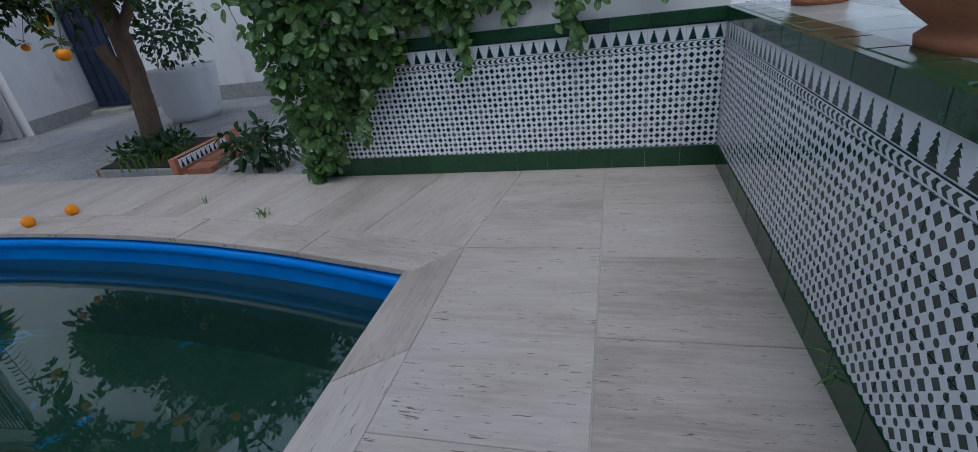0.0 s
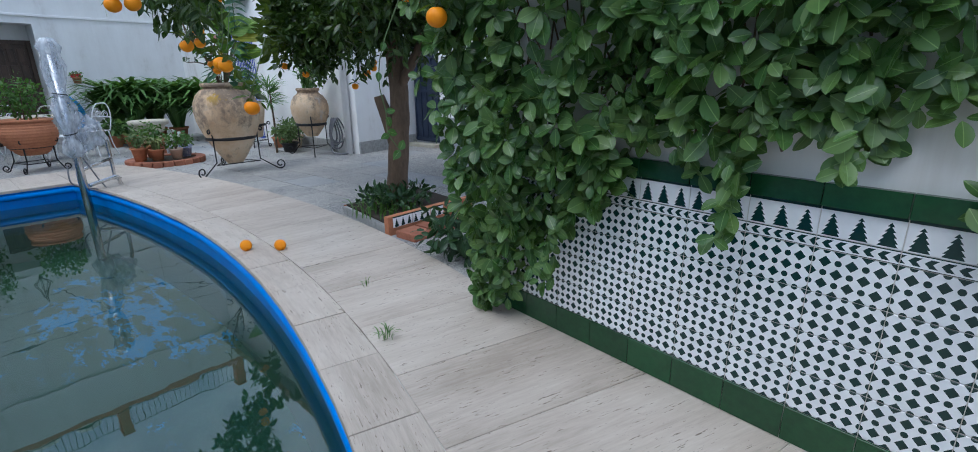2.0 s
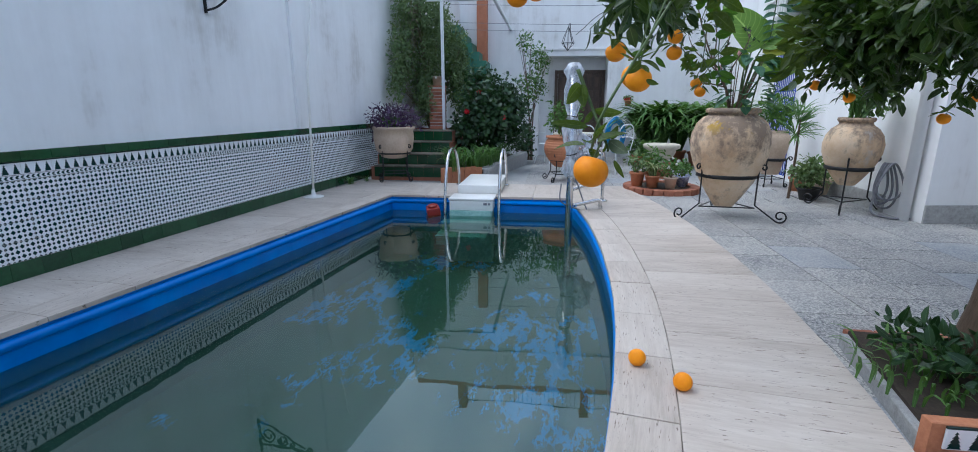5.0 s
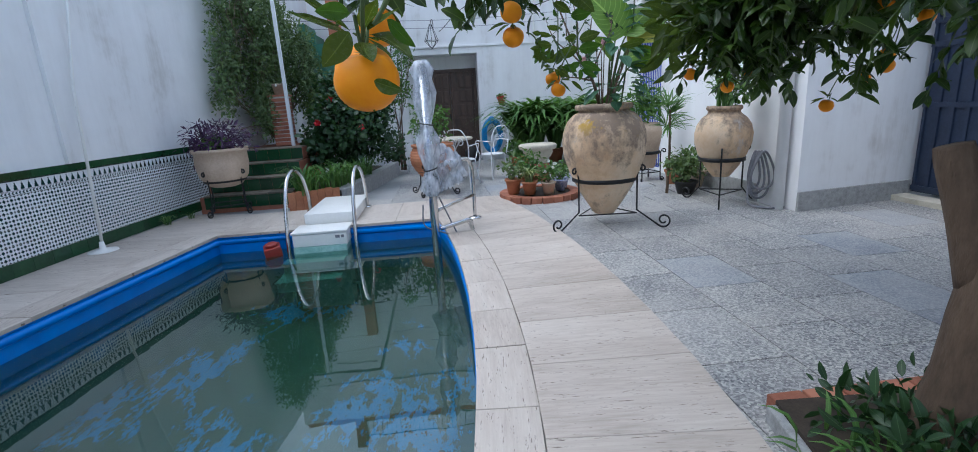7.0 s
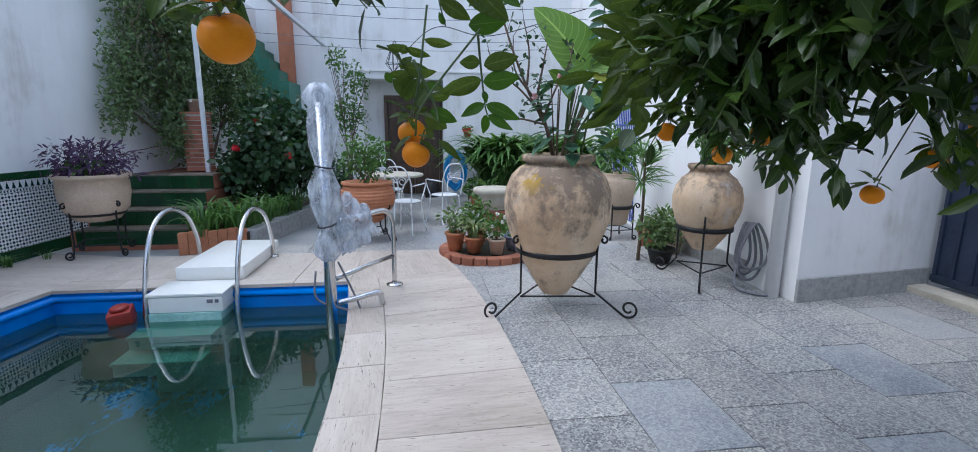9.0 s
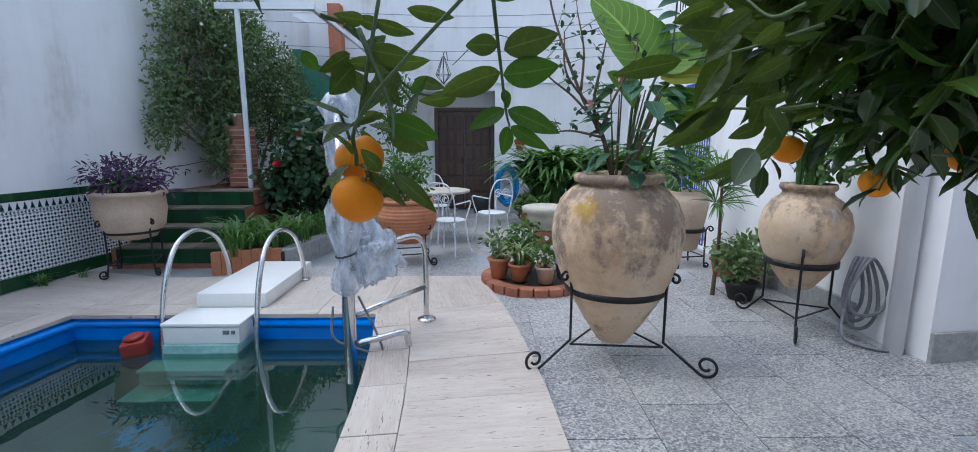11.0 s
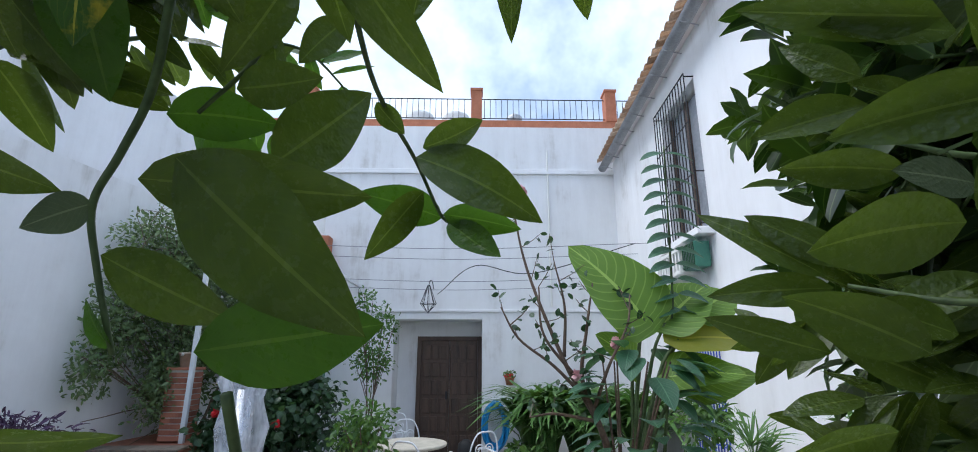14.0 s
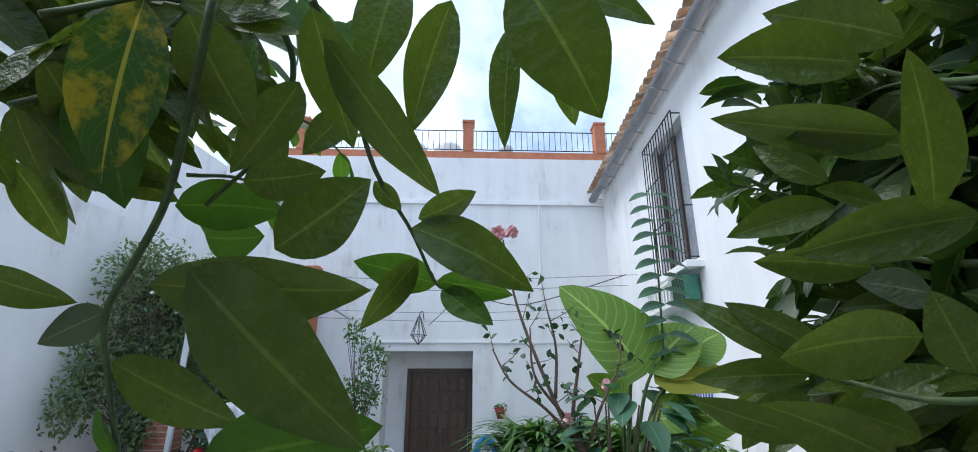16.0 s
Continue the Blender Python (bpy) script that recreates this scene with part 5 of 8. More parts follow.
# small plants in and round the other jars
t = thing("jar_palm", "young fan palm and shrubs in the clay jar", "plant", pose(-7.42, 5.80, 1.0))
leaves("foliage", straps(rng, (0, 0, 0), 0.08, 70, 0.45, 0.05, 1.3), "strap_leaf", t)
leaves("bush", spray(rng, (0.05, 0.1, 0.25), (0.25, 0.25, 0.25), 260, 0.07, 0.5), "leaf", t)
t = thing("fan_palm", "small fan palm with stiff pointed leaves", "palm", pose(-8.2, 5.55, 0.0))
me = straps(rng, (0, 0, 0), 0.02, 46, 0.27, 0.05, 0.6, 0.3)
for z, tilt in ((0.95, 50), (0.8, -40), (1.05, 10)):
    o = leaves("frond", me if z == 0.95 else me.copy(), "strap_leaf", t)
    o.matrix_basis = pose(0.08 * math.sin(tilt), 0, z, tilt, 20, tilt * 2)
bm = BM()
tube(bm, [(0, 0, -0.04), (0, 0.02, 0.5), (0.02, 0, 1.0)], 0.02, 8, 0.012)
part("trunk", bm, "bark", t)
t = thing("succulent_bush", "leafy bush growing in the tall worn jar", "plant", pose(-9.35, 5.75, 0.80))
leaves("foliage", spray(rng, (0, 0, 0.3), (0.33, 0.33, 0.35), 500, 0.08, 0.45, 0.2), "fresh_leaf", t)
flower_pot(-8.85, 5.95, ground_z(-8.9) + 0.01, 0.12, 0.2, label="small terracotta pot with a sparse plant", plant=("bush", "grey_leaf", 90, 0.16, 0.06), seed=5)
flower_pot(-8.45, 6.02, ground_z(-8.4) + 0.01, 0.17, 0.24, "pale_clay", "wide clay pot with a low green plant", ("bush", "leaf", 160, 0.2, 0.07), 6)
t = flower_pot(-8.05, 5.72, ground_z(-8) + 0.01, 0.14, 0.16, "rubber", "low round geranium shrub in a dark pot", ("bush", "grey_leaf", 520, 0.27, 0.06), 7)

# hose hung on the jar stand
bm = BM()
for k in range(4):
    w, drop = 0.09 + 0.03 * k, 0.40 + 0.05 * (k % 3)
    loop = [(-7.16 + 0.02 * k, 6.02 + 0.02 * k + w * math.sin(a) * (0.35 + 0.65 * (1 - math.cos(a)) / 2), 0.56 - drop * (1 - math.cos(a)) / 2) for a in np.linspace(0, 6.283, 34)]
    tube(bm, loop, 0.012, 7)
tube(bm, curve_pts([(-7.14, 5.95, 0.2), (-7.08, 5.92, 0.03), (-6.98, 6.0, -0.008), (-6.9, 6.15, -0.01), (-6.98, 6.28, -0.012)], 8), 0.012, 7)
tagged(part("garden_hose", bm, "hose_grey", smooth=60), "coiled grey garden hose hanging beside the jar", "hose")


# ---- pool fittings ----
def pool_ladder():
    t = thing("pool_ladder", "stainless steel pool ladder with curved handrails", "pool ladder")
    for y in (1.0, 1.72):
        bm = BM()
        tube(bm, curve_pts([(-8.62, y, 0.0), (-8.58, y, 0.24), (-8.42, y, 0.48), (-8.12, y, 0.59), (-7.84, y, 0.52), (-7.67, y, 0.30), (-7.56, y, -0.05), (-7.50, y, -0.5), (-7.48, y, -0.84)], 8), 0.021, 12)
        part("handrail", bm, "steel", t, smooth=60)
        bm = BM()
        lathe(bm, [(0.05, 0), (0.05, 0.012), (0.03, 0.02)], 16, Matrix.Translation((-8.62, y, 0)))
        part("flange", bm, "steel", t, smooth=40)
    for z in (-0.35, -0.6):
        bm = BM()
        box(bm, -7.53, -7.43, 1.0, 1.72, z - 0.015, z + 0.015, 0.005)
        part("rung", bm, "steel", t)


pool_ladder()


def pool_steps():
    t = thing("pool_step_unit", "white plastic pool step unit on the pool edge", "pool steps")
    bm = BM()
    box(bm, -8.90, -7.80, 1.13, 1.70, 0.0, 0.125, 0.022)
    part("deck_board", bm, "white_plastic", t, smooth=40)
    bm = BM()
    box(bm, -7.80, -7.42, 1.07, 1.66, -0.020, 0.008, 0.012)
    lid = part("lid", bm, "white_plastic", t, smooth=40)
    bm = BM()
    box(bm, -7.428, -7.416, 1.53, 1.575, -0.075, -0.045, 0.002)
    box(bm, -7.428, -7.416, 1.59, 1.62, -0.075, -0.045, 0.006)
    part("clasp", bm, "hose_grey", lid)
    bm = BM()
    box(bm, -7.79, -7.424, 1.085, 1.65, -0.150, -0.022, 0.010)
    part("upper_tread", bm, "white_plastic", t, smooth=40)
    bm = BM()
    box(bm, -7.74, -7.40, 1.09, 1.64, -0.83, -0.152)
    part("column", bm, "clear_step", t)
    for k, (x0, x1, z) in enumerate(((-7.40, -7.22, -0.26), (-7.40, -7.06, -0.40))):
        bm = BM()
        box(bm, x0, x1, 1.02 - 0.04 * k, 1.62 - 0.02 * k, z - 0.11, z - 0.022, 0.006)
        box(bm, x0, x1 + 0.012, 1.01 - 0.04 * k, 1.63 - 0.02 * k, z - 0.02, z, 0.004)
        part("tread", bm, "clear_step", t)


pool_steps()
bm = BM()
box(bm, -0.095, 0.095, -0.085, 0.085, -0.06, 0.06, 0.02, pose(-7.46, 0.86, WATER + 0.04, 8, 6, 20))
t = thing("chlorine_float", "red floating plastic chlorine dispenser", "float")
part("float_body", bm, "red_plastic", t, smooth=40)
bm = BM()
lathe(bm, [(0.065, 0.058), (0.068, 0.082), (0.05, 0.092), (0.01, 0.094)], 16, pose(-7.46, 0.86, WATER + 0.04, 8, 6, 20))
part("cap", bm, "red_plastic", t, smooth=40)


def wrapped_post():
    t = thing("wrapped_pool_lift", "chrome post wrapped in clear plastic tied with black bands", "pool lift")
    P = Vector((-6.95, 2.60, 0))
    bm = BM()
    tube(bm, [P + Vector((0, 0, -0.84)), P + Vector((0, 0, 1.50))], 0.042, 18)
    part("post", bm, "steel", t, smooth=40)
    bm = BM()
    prof = [(0.05, 0.38), (0.10, 0.44), (0.085, 0.55), (0.05, 0.62), (0.055, 0.66), (0.10, 0.80), (0.105, 0.92), (0.05, 1.06), (0.085, 1.2), (0.10, 1.34), (0.08, 1.46), (0.105, 1.54), (0.06, 1.62), (0.03, 1.63)]
    lathe(bm, prof, 40, Matrix.Translation(P), 0.0)
    for v in bm.verts:
        k = v.co - P
        a = math.atan2(k.y, k.x)
        f = 1 + 0.14 * math.sin(5 * a + v.co.z * 9) + 0.2 * noise.noise(v.co * 14)
        v.co.x, v.co.y = P.x + k.x * f, P.y + k.y * f
    part("plastic_wrap", bm, "film", t, "crumpled clear plastic wrap", 70)
    for z in (0.55, 0.64, 1.06):
        bm = BM()
        loop = [(P.x + 0.062 * math.cos(a), P.y + 0.062 * math.sin(a), z + 0.012 * math.sin(a + z * 9)) for a in np.linspace(0, 6.283, 20)]
        tube(bm, loop, 0.006, 6)
        part("tie", bm, "rubber", t)
    # bunched plastic at the side
    rng = np.random.default_rng(8)
    bm = BM()
    bmesh.ops.create_icosphere(bm, subdivisions=4, radius=1.0)
    for v in bm.verts:
        q = v.co.copy()
        f = 1 + 0.55 * noise.noise(q * 2.1) + 0.28 * noise.noise(q * 5.5)
        v.co = P + Vector((-0.10 + 0.10 * q.x * f, 0.16 + 0.15 * q.y * f, 0.62 + 0.19 * q.z * f))
    part("gathered_plastic", bm, "film", t, "bunched clear plastic sheet", 70)
    bm = BM()
    tube(bm, curve_pts([P + Vector((0, 0.05, 0.05)), P + Vector((-0.02, 0.2, 0.08)), P + Vector((-0.06, 0.34, 0.10)), P + Vector((-0.07, 0.36, 0.04)), P + Vector((-0.07, 0.37, 0.0))], 8), 0.022, 12)
    part("side_arm", bm, "steel", t, smooth=60)
    bm = BM()
    tube(bm, curve_pts([P + Vector((-0.02, 0.06, 0.36)), P + Vector((-0.05, 0.16, 0.1)), P + Vector((0, 0.2, -0.02)), P + Vector((0.02, 0.06, 0.02)), P + Vector((0.02, -0.1, 0.1)), P + Vector((0, -0.1, 0.3))], 8), 0.008, 7)
    part("cable", bm, "hose_grey", t, smooth=60)
    t = thing("handrail", "stainless steel pool grab rail with bent top", "handrail")
    bm = BM()
    tube(bm, curve_pts([(-7.51, 3.03, 0), (-7.51, 3.03, 0.40), (-7.50, 3.02, 0.58), (-7.44, 2.97, 0.66), (-7.30, 2.85, 0.66), (-7.04, 2.67, 0.65)], 8), 0.021, 12)
    part("rail", bm, "steel", t, smooth=60)
    bm = BM()
    tube(bm, [(-7.51, 3.03, 0.26), (-7.28, 2.86, 0.25), (-6.98, 2.64, 0.23)], 0.018, 12)
    part("crossbar", bm, "steel", t, smooth=60)
    bm = BM()
    lathe(bm, [(0.07, 0), (0.07, 0.012), (0.03, 0.02)], 20, Matrix.Translation((-7.51, 3.03, 0)))
    part("flange", bm, "steel", t, smooth=40)


wrapped_post()


def wall_lantern(foot, out):
    """A scrolled iron arm that stands out from the wall and carries a lantern."""
    t = thing("wall_lantern", "black wrought iron wall lantern on a scrolled arm", "lantern")
    up = Vector((0, 0, 1))
    O = foot + out * 0.012
    bm = BM()
    tube(bm, [O + up * 2.06, O + up * 2.52], 0.016, 8)
    part("wall_plate", bm, "iron", t, smooth=60)
    bm = BM()
    tube(bm, [O + up * 2.40, O + out * 0.62 + up * 2.40], 0.014, 8)
    part("arm", bm, "iron", t, smooth=60)
    bm = BM()
    tube(bm, curve_pts([O + up * 2.08, O + out * 0.16 + up * 2.12, O + out * 0.40 + up * 2.27, O + out * 0.60 + up * 2.36], 6), 0.011, 8)
    part("brace", bm, "iron", t, smooth=60)
    for f, z, r in ((0.12, 2.265, 0.105), (0.31, 2.315, 0.068), (0.44, 2.345, 0.042), (0.66, 2.37, 0.045)):
        bm = BM()
        tube(bm, scroll(O + out * f + up * z, out, up, r, 1.6, math.pi), 0.011, 6)
        part("scroll", bm, "iron", t, smooth=60)
    C = O + out * 0.56
    bm = BM()
    lathe(bm, [(0.03, 2.41), (0.035, 2.45), (0.085, 2.47), (0.09, 2.485)], 6, Matrix.Translation(C))
    part("lantern_base", bm, "iron", t)
    bm = BM()
    lathe(bm, [(0.078, 2.486), (0.115, 2.76)], 6, Matrix.Translation(C))
    part("lantern_glass", bm, "window_glass", t)
    for k in range(6):
        a = k * math.pi / 3
        d = Vector((math.cos(a), math.sin(a), 0))
        bm = BM()
        tube(bm, [C + d * 0.084 + up * 2.48, C + d * 0.122 + up * 2.765], 0.006, 5)
        part("lantern_bar", bm, "iron", t)
    bm = BM()
    lathe(bm, [(0.15, 2.76), (0.145, 2.775), (0.07, 2.86), (0.03, 2.90), (0.02, 2.95)], 12, Matrix.Translation(C))
    part("lantern_roof", bm, "iron", t, smooth=30)


def wall_pole():
    t = thing("white_pole", "thin white pole on a round base leaning against the wall", "pole")
    bm = BM()
    tube(bm, [(-7.34, -0.72, 0.02), (-7.62, -0.80, 1.6), (-7.95, -0.72, 3.3)], 0.014, 10)
    part("pole", bm, "white_plastic", t, smooth=60)
    bm = BM()
    lathe(bm, [(0.13, 0), (0.13, 0.012), (0.03, 0.03), (0.02, 0.1)], 28, Matrix.Translation((-7.34, -0.72, 0)))
    part("base", bm, "white_plastic", t, smooth=40)
    bm = BM()
    d = (S_A - S_B).normalized()
    n = Vector((-d.y, d.x))
    p = S_B + d * 0.0
    prism(bm, [p + n * 0.04, p - d * 0.32 + n * 0.02, p - d * 0.32 - n * 0.1, p - n * 0.1], 0.88, 3.65, 0.01)
    tagged(part("pilaster", bm, "plaster"), "shallow white wall pilaster", "wall", kind="structure")
    wall_lantern(Vector((-6.08, -1.043, 0)), Vector((n.x, n.y, 0)))


wall_pole()


# ---- steps, pier and planting at the west end ----
def garden_steps():
    t = thing("garden_steps", "four garden steps faced with dark green glazed tiles", "steps")
    for k in range(4):
        bm = BM()
        x1 = -9.30 - 0.26 * k
        box(bm, -11.4, x1, -0.75 + 0.06 * k, 0.62, -0.1 if k == 0 else 0.185 * k - 0.004, 0.185 * (k + 1) - 0.02, 0.004)
        s = part("step", bm, "brick", t)
        for j in range(7):
            bm = BM()
            y = -0.58 + 0.171 * j
            box(bm, x1, x1 + 0.008, y, y + 0.168, 0.185 * k + 0.002, 0.185 * (k + 1) - 0.022, 0.002)
            part("riser_tile", bm, "green_tile", s)
            bm = BM()
            box(bm, x1 - 0.25, x1 + 0.012, y, y + 0.168, 0.185 * (k + 1) - 0.02, 0.185 * (k + 1), 0.003)
            part("tread_tile", bm, "worn_tread", s)
    return t


garden_steps()


def brick_pier(x, y, z0, z1, w=0.27):
    t = thing("brick_pier", "slim red brick pier with pale mortar joints", "pier")
    bm = BM()
    box(bm, x - w / 2 + 0.006, x + w / 2 - 0.006, y - w / 2 + 0.006, y + w / 2 - 0.006, z0, z1)
    part("mortar", bm, "grout", t)
    h = 0.062
    mesh = None
    for k in range(int((z1 - z0) / h)):
        for q in range(4):
            if mesh is None:
                bm = BM()
                box(bm, -w / 2, w / 4 - 0.004 + 0.0, -w / 2, -w / 2 + 0.11, 0, h - 0.01, 0.003)
                o = part("brick", bm, "brick", t)
                mesh = o.data
            else:
                o = part("brick", mesh, None, t)
            o.matrix_basis = pose(x, y, z0 + k * h, 0, 0, 90 * q + (0 if k % 2 else 90)) @ (Matrix.Diagonal((-1, 1, 1, 1)) if k % 2 else Matrix.Identity(4))
    bm = BM()
    box(bm, x - w / 2 - 0.015, x + w / 2 + 0.015, y - w / 2 - 0.015, y + w / 2 + 0.015, z1, z1 + 0.03, 0.005)
    part("coping", bm, "brick", t)


brick_pier(-10.72, 0.22, 0.74, 1.50)
flower_pot(-10.72, 0.22, 1.53, 0.10, 0.17, "pale_clay", "small round clay pot on the brick pier")
wp = thing("white_trellis_post", "white painted steel pergola post with beam and wires", "pergola")
bm = BM()
box(bm, -10.60, -10.55, 0.34, 0.39, 0.72, 3.05, 0.004)
part("post", bm, "white_iron", wp)
bm = BM()
box(bm, -10.62, -10.54, 0.1, 1.35, 2.98, 3.06, 0.004)
part("beam", bm, "white_iron", wp)
bm = BM()
box(bm, WX, -10.6, 1.28, 1.34, 2.98, 3.04, 0.004)
part("beam", bm, "white_iron", wp)
for k, z in enumerate((3.35, 3.28, 2.98, 2.9)):
    bm = BM()
    x = -12.2 - 0.5 * k
    tube(bm, curve_pts([(x, -0.2, z + 0.05), (x, 3.2, z - 0.05), (x, 6.35, z + 0.06)], 8), 0.005, 5)
    part("wire", bm, "hose_grey", wp)


def stair_up():
    t = thing("outdoor_stair", "green painted stepped stair side with brick pillar", "stair")
    for k in range(5):
        bm = BM()
        box(bm, WX - 0.0, WX + 0.9, 0.0 + 0.16 * k, 0.16 + 0.16 * k, 1.3, 3.0 - 0.2 * k, 0.004)
        part("stair_block", bm, "green_paint", t)
    bm = BM()
    box(bm, WX + 0.02, WX + 0.3, 0.50, 0.74, 2.2, 3.95, 0.006)
    part("brick_pillar", bm, "parapet", t)


stair_up()


def planter_bed():
    t = thing("planter_bed", "raised bed with clay tile edge and granite kerb", "planter")
    bm = BM()
    prism(bm, [(-8.98, 0.64), (-9.18, 1.28), (-11.9, 1.72), (-12.6, 0.6), (-11.45, 0.64)], -0.15, 0.15)
    part("soil", bm, "soil", t)
    a, b = Vector((-8.95, 0.64)), Vector((-9.16, 1.28))
    for k in range(7):
        bm = BM()
        p, q = a + (b - a) * (k / 7), a + (b - a) * ((k + 0.94) / 7)
        prism(bm, [p, q, q - Vector((0.05, 0)), p - Vector((0.05, 0))], -0.05, 0.2 + 0.008 * (k % 3), 0.006)
        part("edge_tile", bm, "terracotta", t)
    a, b = Vector((-9.25, 1.36)), Vector((-12.4, 1.86))
    for k in range(5):
        bm = BM()
        p, q = a + (b - a) * (k / 5), a + (b - a) * ((k + 0.99) / 5)
        prism(bm, [p, q, q + Vector((0.03, -0.16)), p + Vector((0.03, -0.16))], -0.2, 0.17, 0.012)
        part("kerb_stone", bm, "granite", t)


planter_bed()
rng = np.random.default_rng(21)
t = thing("strap_leaf_border", "clumps of arching strap-leaved plants edging the bed", "plant", kind="stuff")
for c in ((-9.15, 0.85, 0.14), (-9.35, 1.1, 0.14), (-9.7, 1.25, 0.14), (-10.2, 1.35, 0.14), (-10.7, 1.4, 0.14), (-9.5, 0.75, 0.14)):
    leaves("clump", straps(rng, c, 0.16, 70, 0.40, 0.055, 1.0), "strap_leaf", t)


def bush(name, label, x, y, z, blobs, n, length, width, material, category="shrub", stems=6, seed=1):
    t = thing(name, label, category, pose(x, y, z))
    rng = np.random.default_rng(seed)
    total = sum(b[3] * b[4] * b[5] for b in blobs)
    for bx, by, bz, rx, ry, rz in blobs:
        leaves("foliage", spray(rng, (bx, by, bz), (rx, ry, rz), max(40, int(n * rx * ry * rz / total)), length, width, 0.2), material, t)
        for k in range(stems):
            bm = BM()
            a = rng.random() * 6.28
            e = (bx + 0.6 * rx * math.cos(a), by + 0.6 * ry * math.sin(a), bz + 0.4 * rz * rng.normal())
            tube(bm, curve_pts([(0.05 * math.cos(a), 0.05 * math.sin(a), 0), (bx * 0.4, by * 0.4, bz * 0.5), e], 4), 0.014, 5, 0.004)
            part("stem", bm, "brown_stem", t)
    return t


hib = bush("hibiscus_bush", "dense dark green hibiscus bush with red flowers", -10.7, 1.15, 0.14, [(0.1, 0.0, 0.8, 0.55, 0.55, 0.75), (-0.3, 0.35, 0.9, 0.55, 0.55, 0.75), (0.2, -0.35, 0.6, 0.4, 0.35, 0.55), (-0.5, -0.1, 1.3, 0.5, 0.5, 0.55)], 5200, 0.085, 0.75, "dark_leaf", seed=2)
flowers(rng, hib, [(0.42, -0.30, 0.93), (0.48, 0.36, 0.82), (0.2, -0.1, 1.28)], 0.06, "red_petal")
jas = bush("jasmine_climber", "fine-leaved jasmine climber covering the white wall", -11.6, -0.05, 0.55, [(0.45, 0.0, 1.1, 0.95, 0.34, 0.85), (0.25, 0.08, 2.1, 1.15, 0.38, 0.95), (0.9, 0.05, 0.7, 0.55, 0.28, 0.5), (-0.7, 0.3, 1.5, 0.8, 0.45, 1.15), (1.25, -0.25, 1.55, 0.7, 0.26, 0.8), (1.0, -0.15, 2.4, 0.95, 0.3, 0.6), (1.6, -0.3, 1.0, 0.4, 0.2, 0.45)], 24000, 0.055, 0.45, "grey_leaf", "climber", 8, 3)
flowers(rng, jas, [(0.1 + 0.8 * rng.normal(), 0.28, 1.4 + 0.5 * rng.normal()) for _ in range(14)], 0.022, "white_petal")
bm = BM()
for k in range(9):
    z = 1.6 + 0.13 * k
    tube(bm, curve_pts([(0.6, 0.0, z), (1.1 + 0.1 * (k % 3), 0.02, z + 0.2), (1.45 + 0.12 * (k % 4), 0.02, z + 0.12), (1.6 + 0.1 * (k % 2), 0.03, z - 0.1)], 6), 0.004, 4)
part("tendril", bm, "brown_stem", jas)
bush("slender_tree", "slender light green young tree beside the doorway", -13.1, 1.9, -0.1, [(0, 0, 1.7, 0.35, 0.45, 0.45), (0, 0.15, 2.3, 0.3, 0.35, 0.4), (0, -0.15, 2.7, 0.25, 0.25, 0.3)], 1100, 0.065, 0.5, "fresh_leaf", "tree", 5, 4)
bush("doorway_shrub", "dark leafy shrub near the doorway", -12.6, 1.75, -0.1, [(0, 0, 0.5, 0.4, 0.35, 0.45)], 700, 0.07, 0.6, "dark_leaf", seed=6)

# purple plant in its pale pot
t = thing("purple_planter", "large pale clay planter of purple trailing plants", "planter", pose(-8.93, -0.10, 0))
bm = BM()
lathe(bm, [(0.13, 0.36), (0.20, 0.38), (0.29, 0.50), (0.315, 0.66), (0.31, 0.80), (0.335, 0.81), (0.335, 0.85), (0.29, 0.85), (0.28, 0.82), (0, 0.81)], 36)
part("pot", bm, "pale_clay", t, smooth=40)
leaves("purple_foliage", spray(rng, (0, 0, 0.98), (0.50, 0.50, 0.26), 900, 0.075, 0.28, 0.25, 0.3), "purple_leaf", t)
leaves("trailing_foliage", spray(rng, (-0.2, -0.25, 0.78), (0.28, 0.22, 0.25), 200, 0.08, 0.33, 0.3, 0.5), "purple_leaf", t)
leaves("green_foliage", spray(rng, (0.05, 0.0, 0.93), (0.22, 0.2, 0.12), 150, 0.06, 0.5), "fresh_leaf", t)
iron_stand(-8.93, -0.10, 0.0, 0.25, 0.45, 0.32, 20, 4, 0.045, tall=0.10)


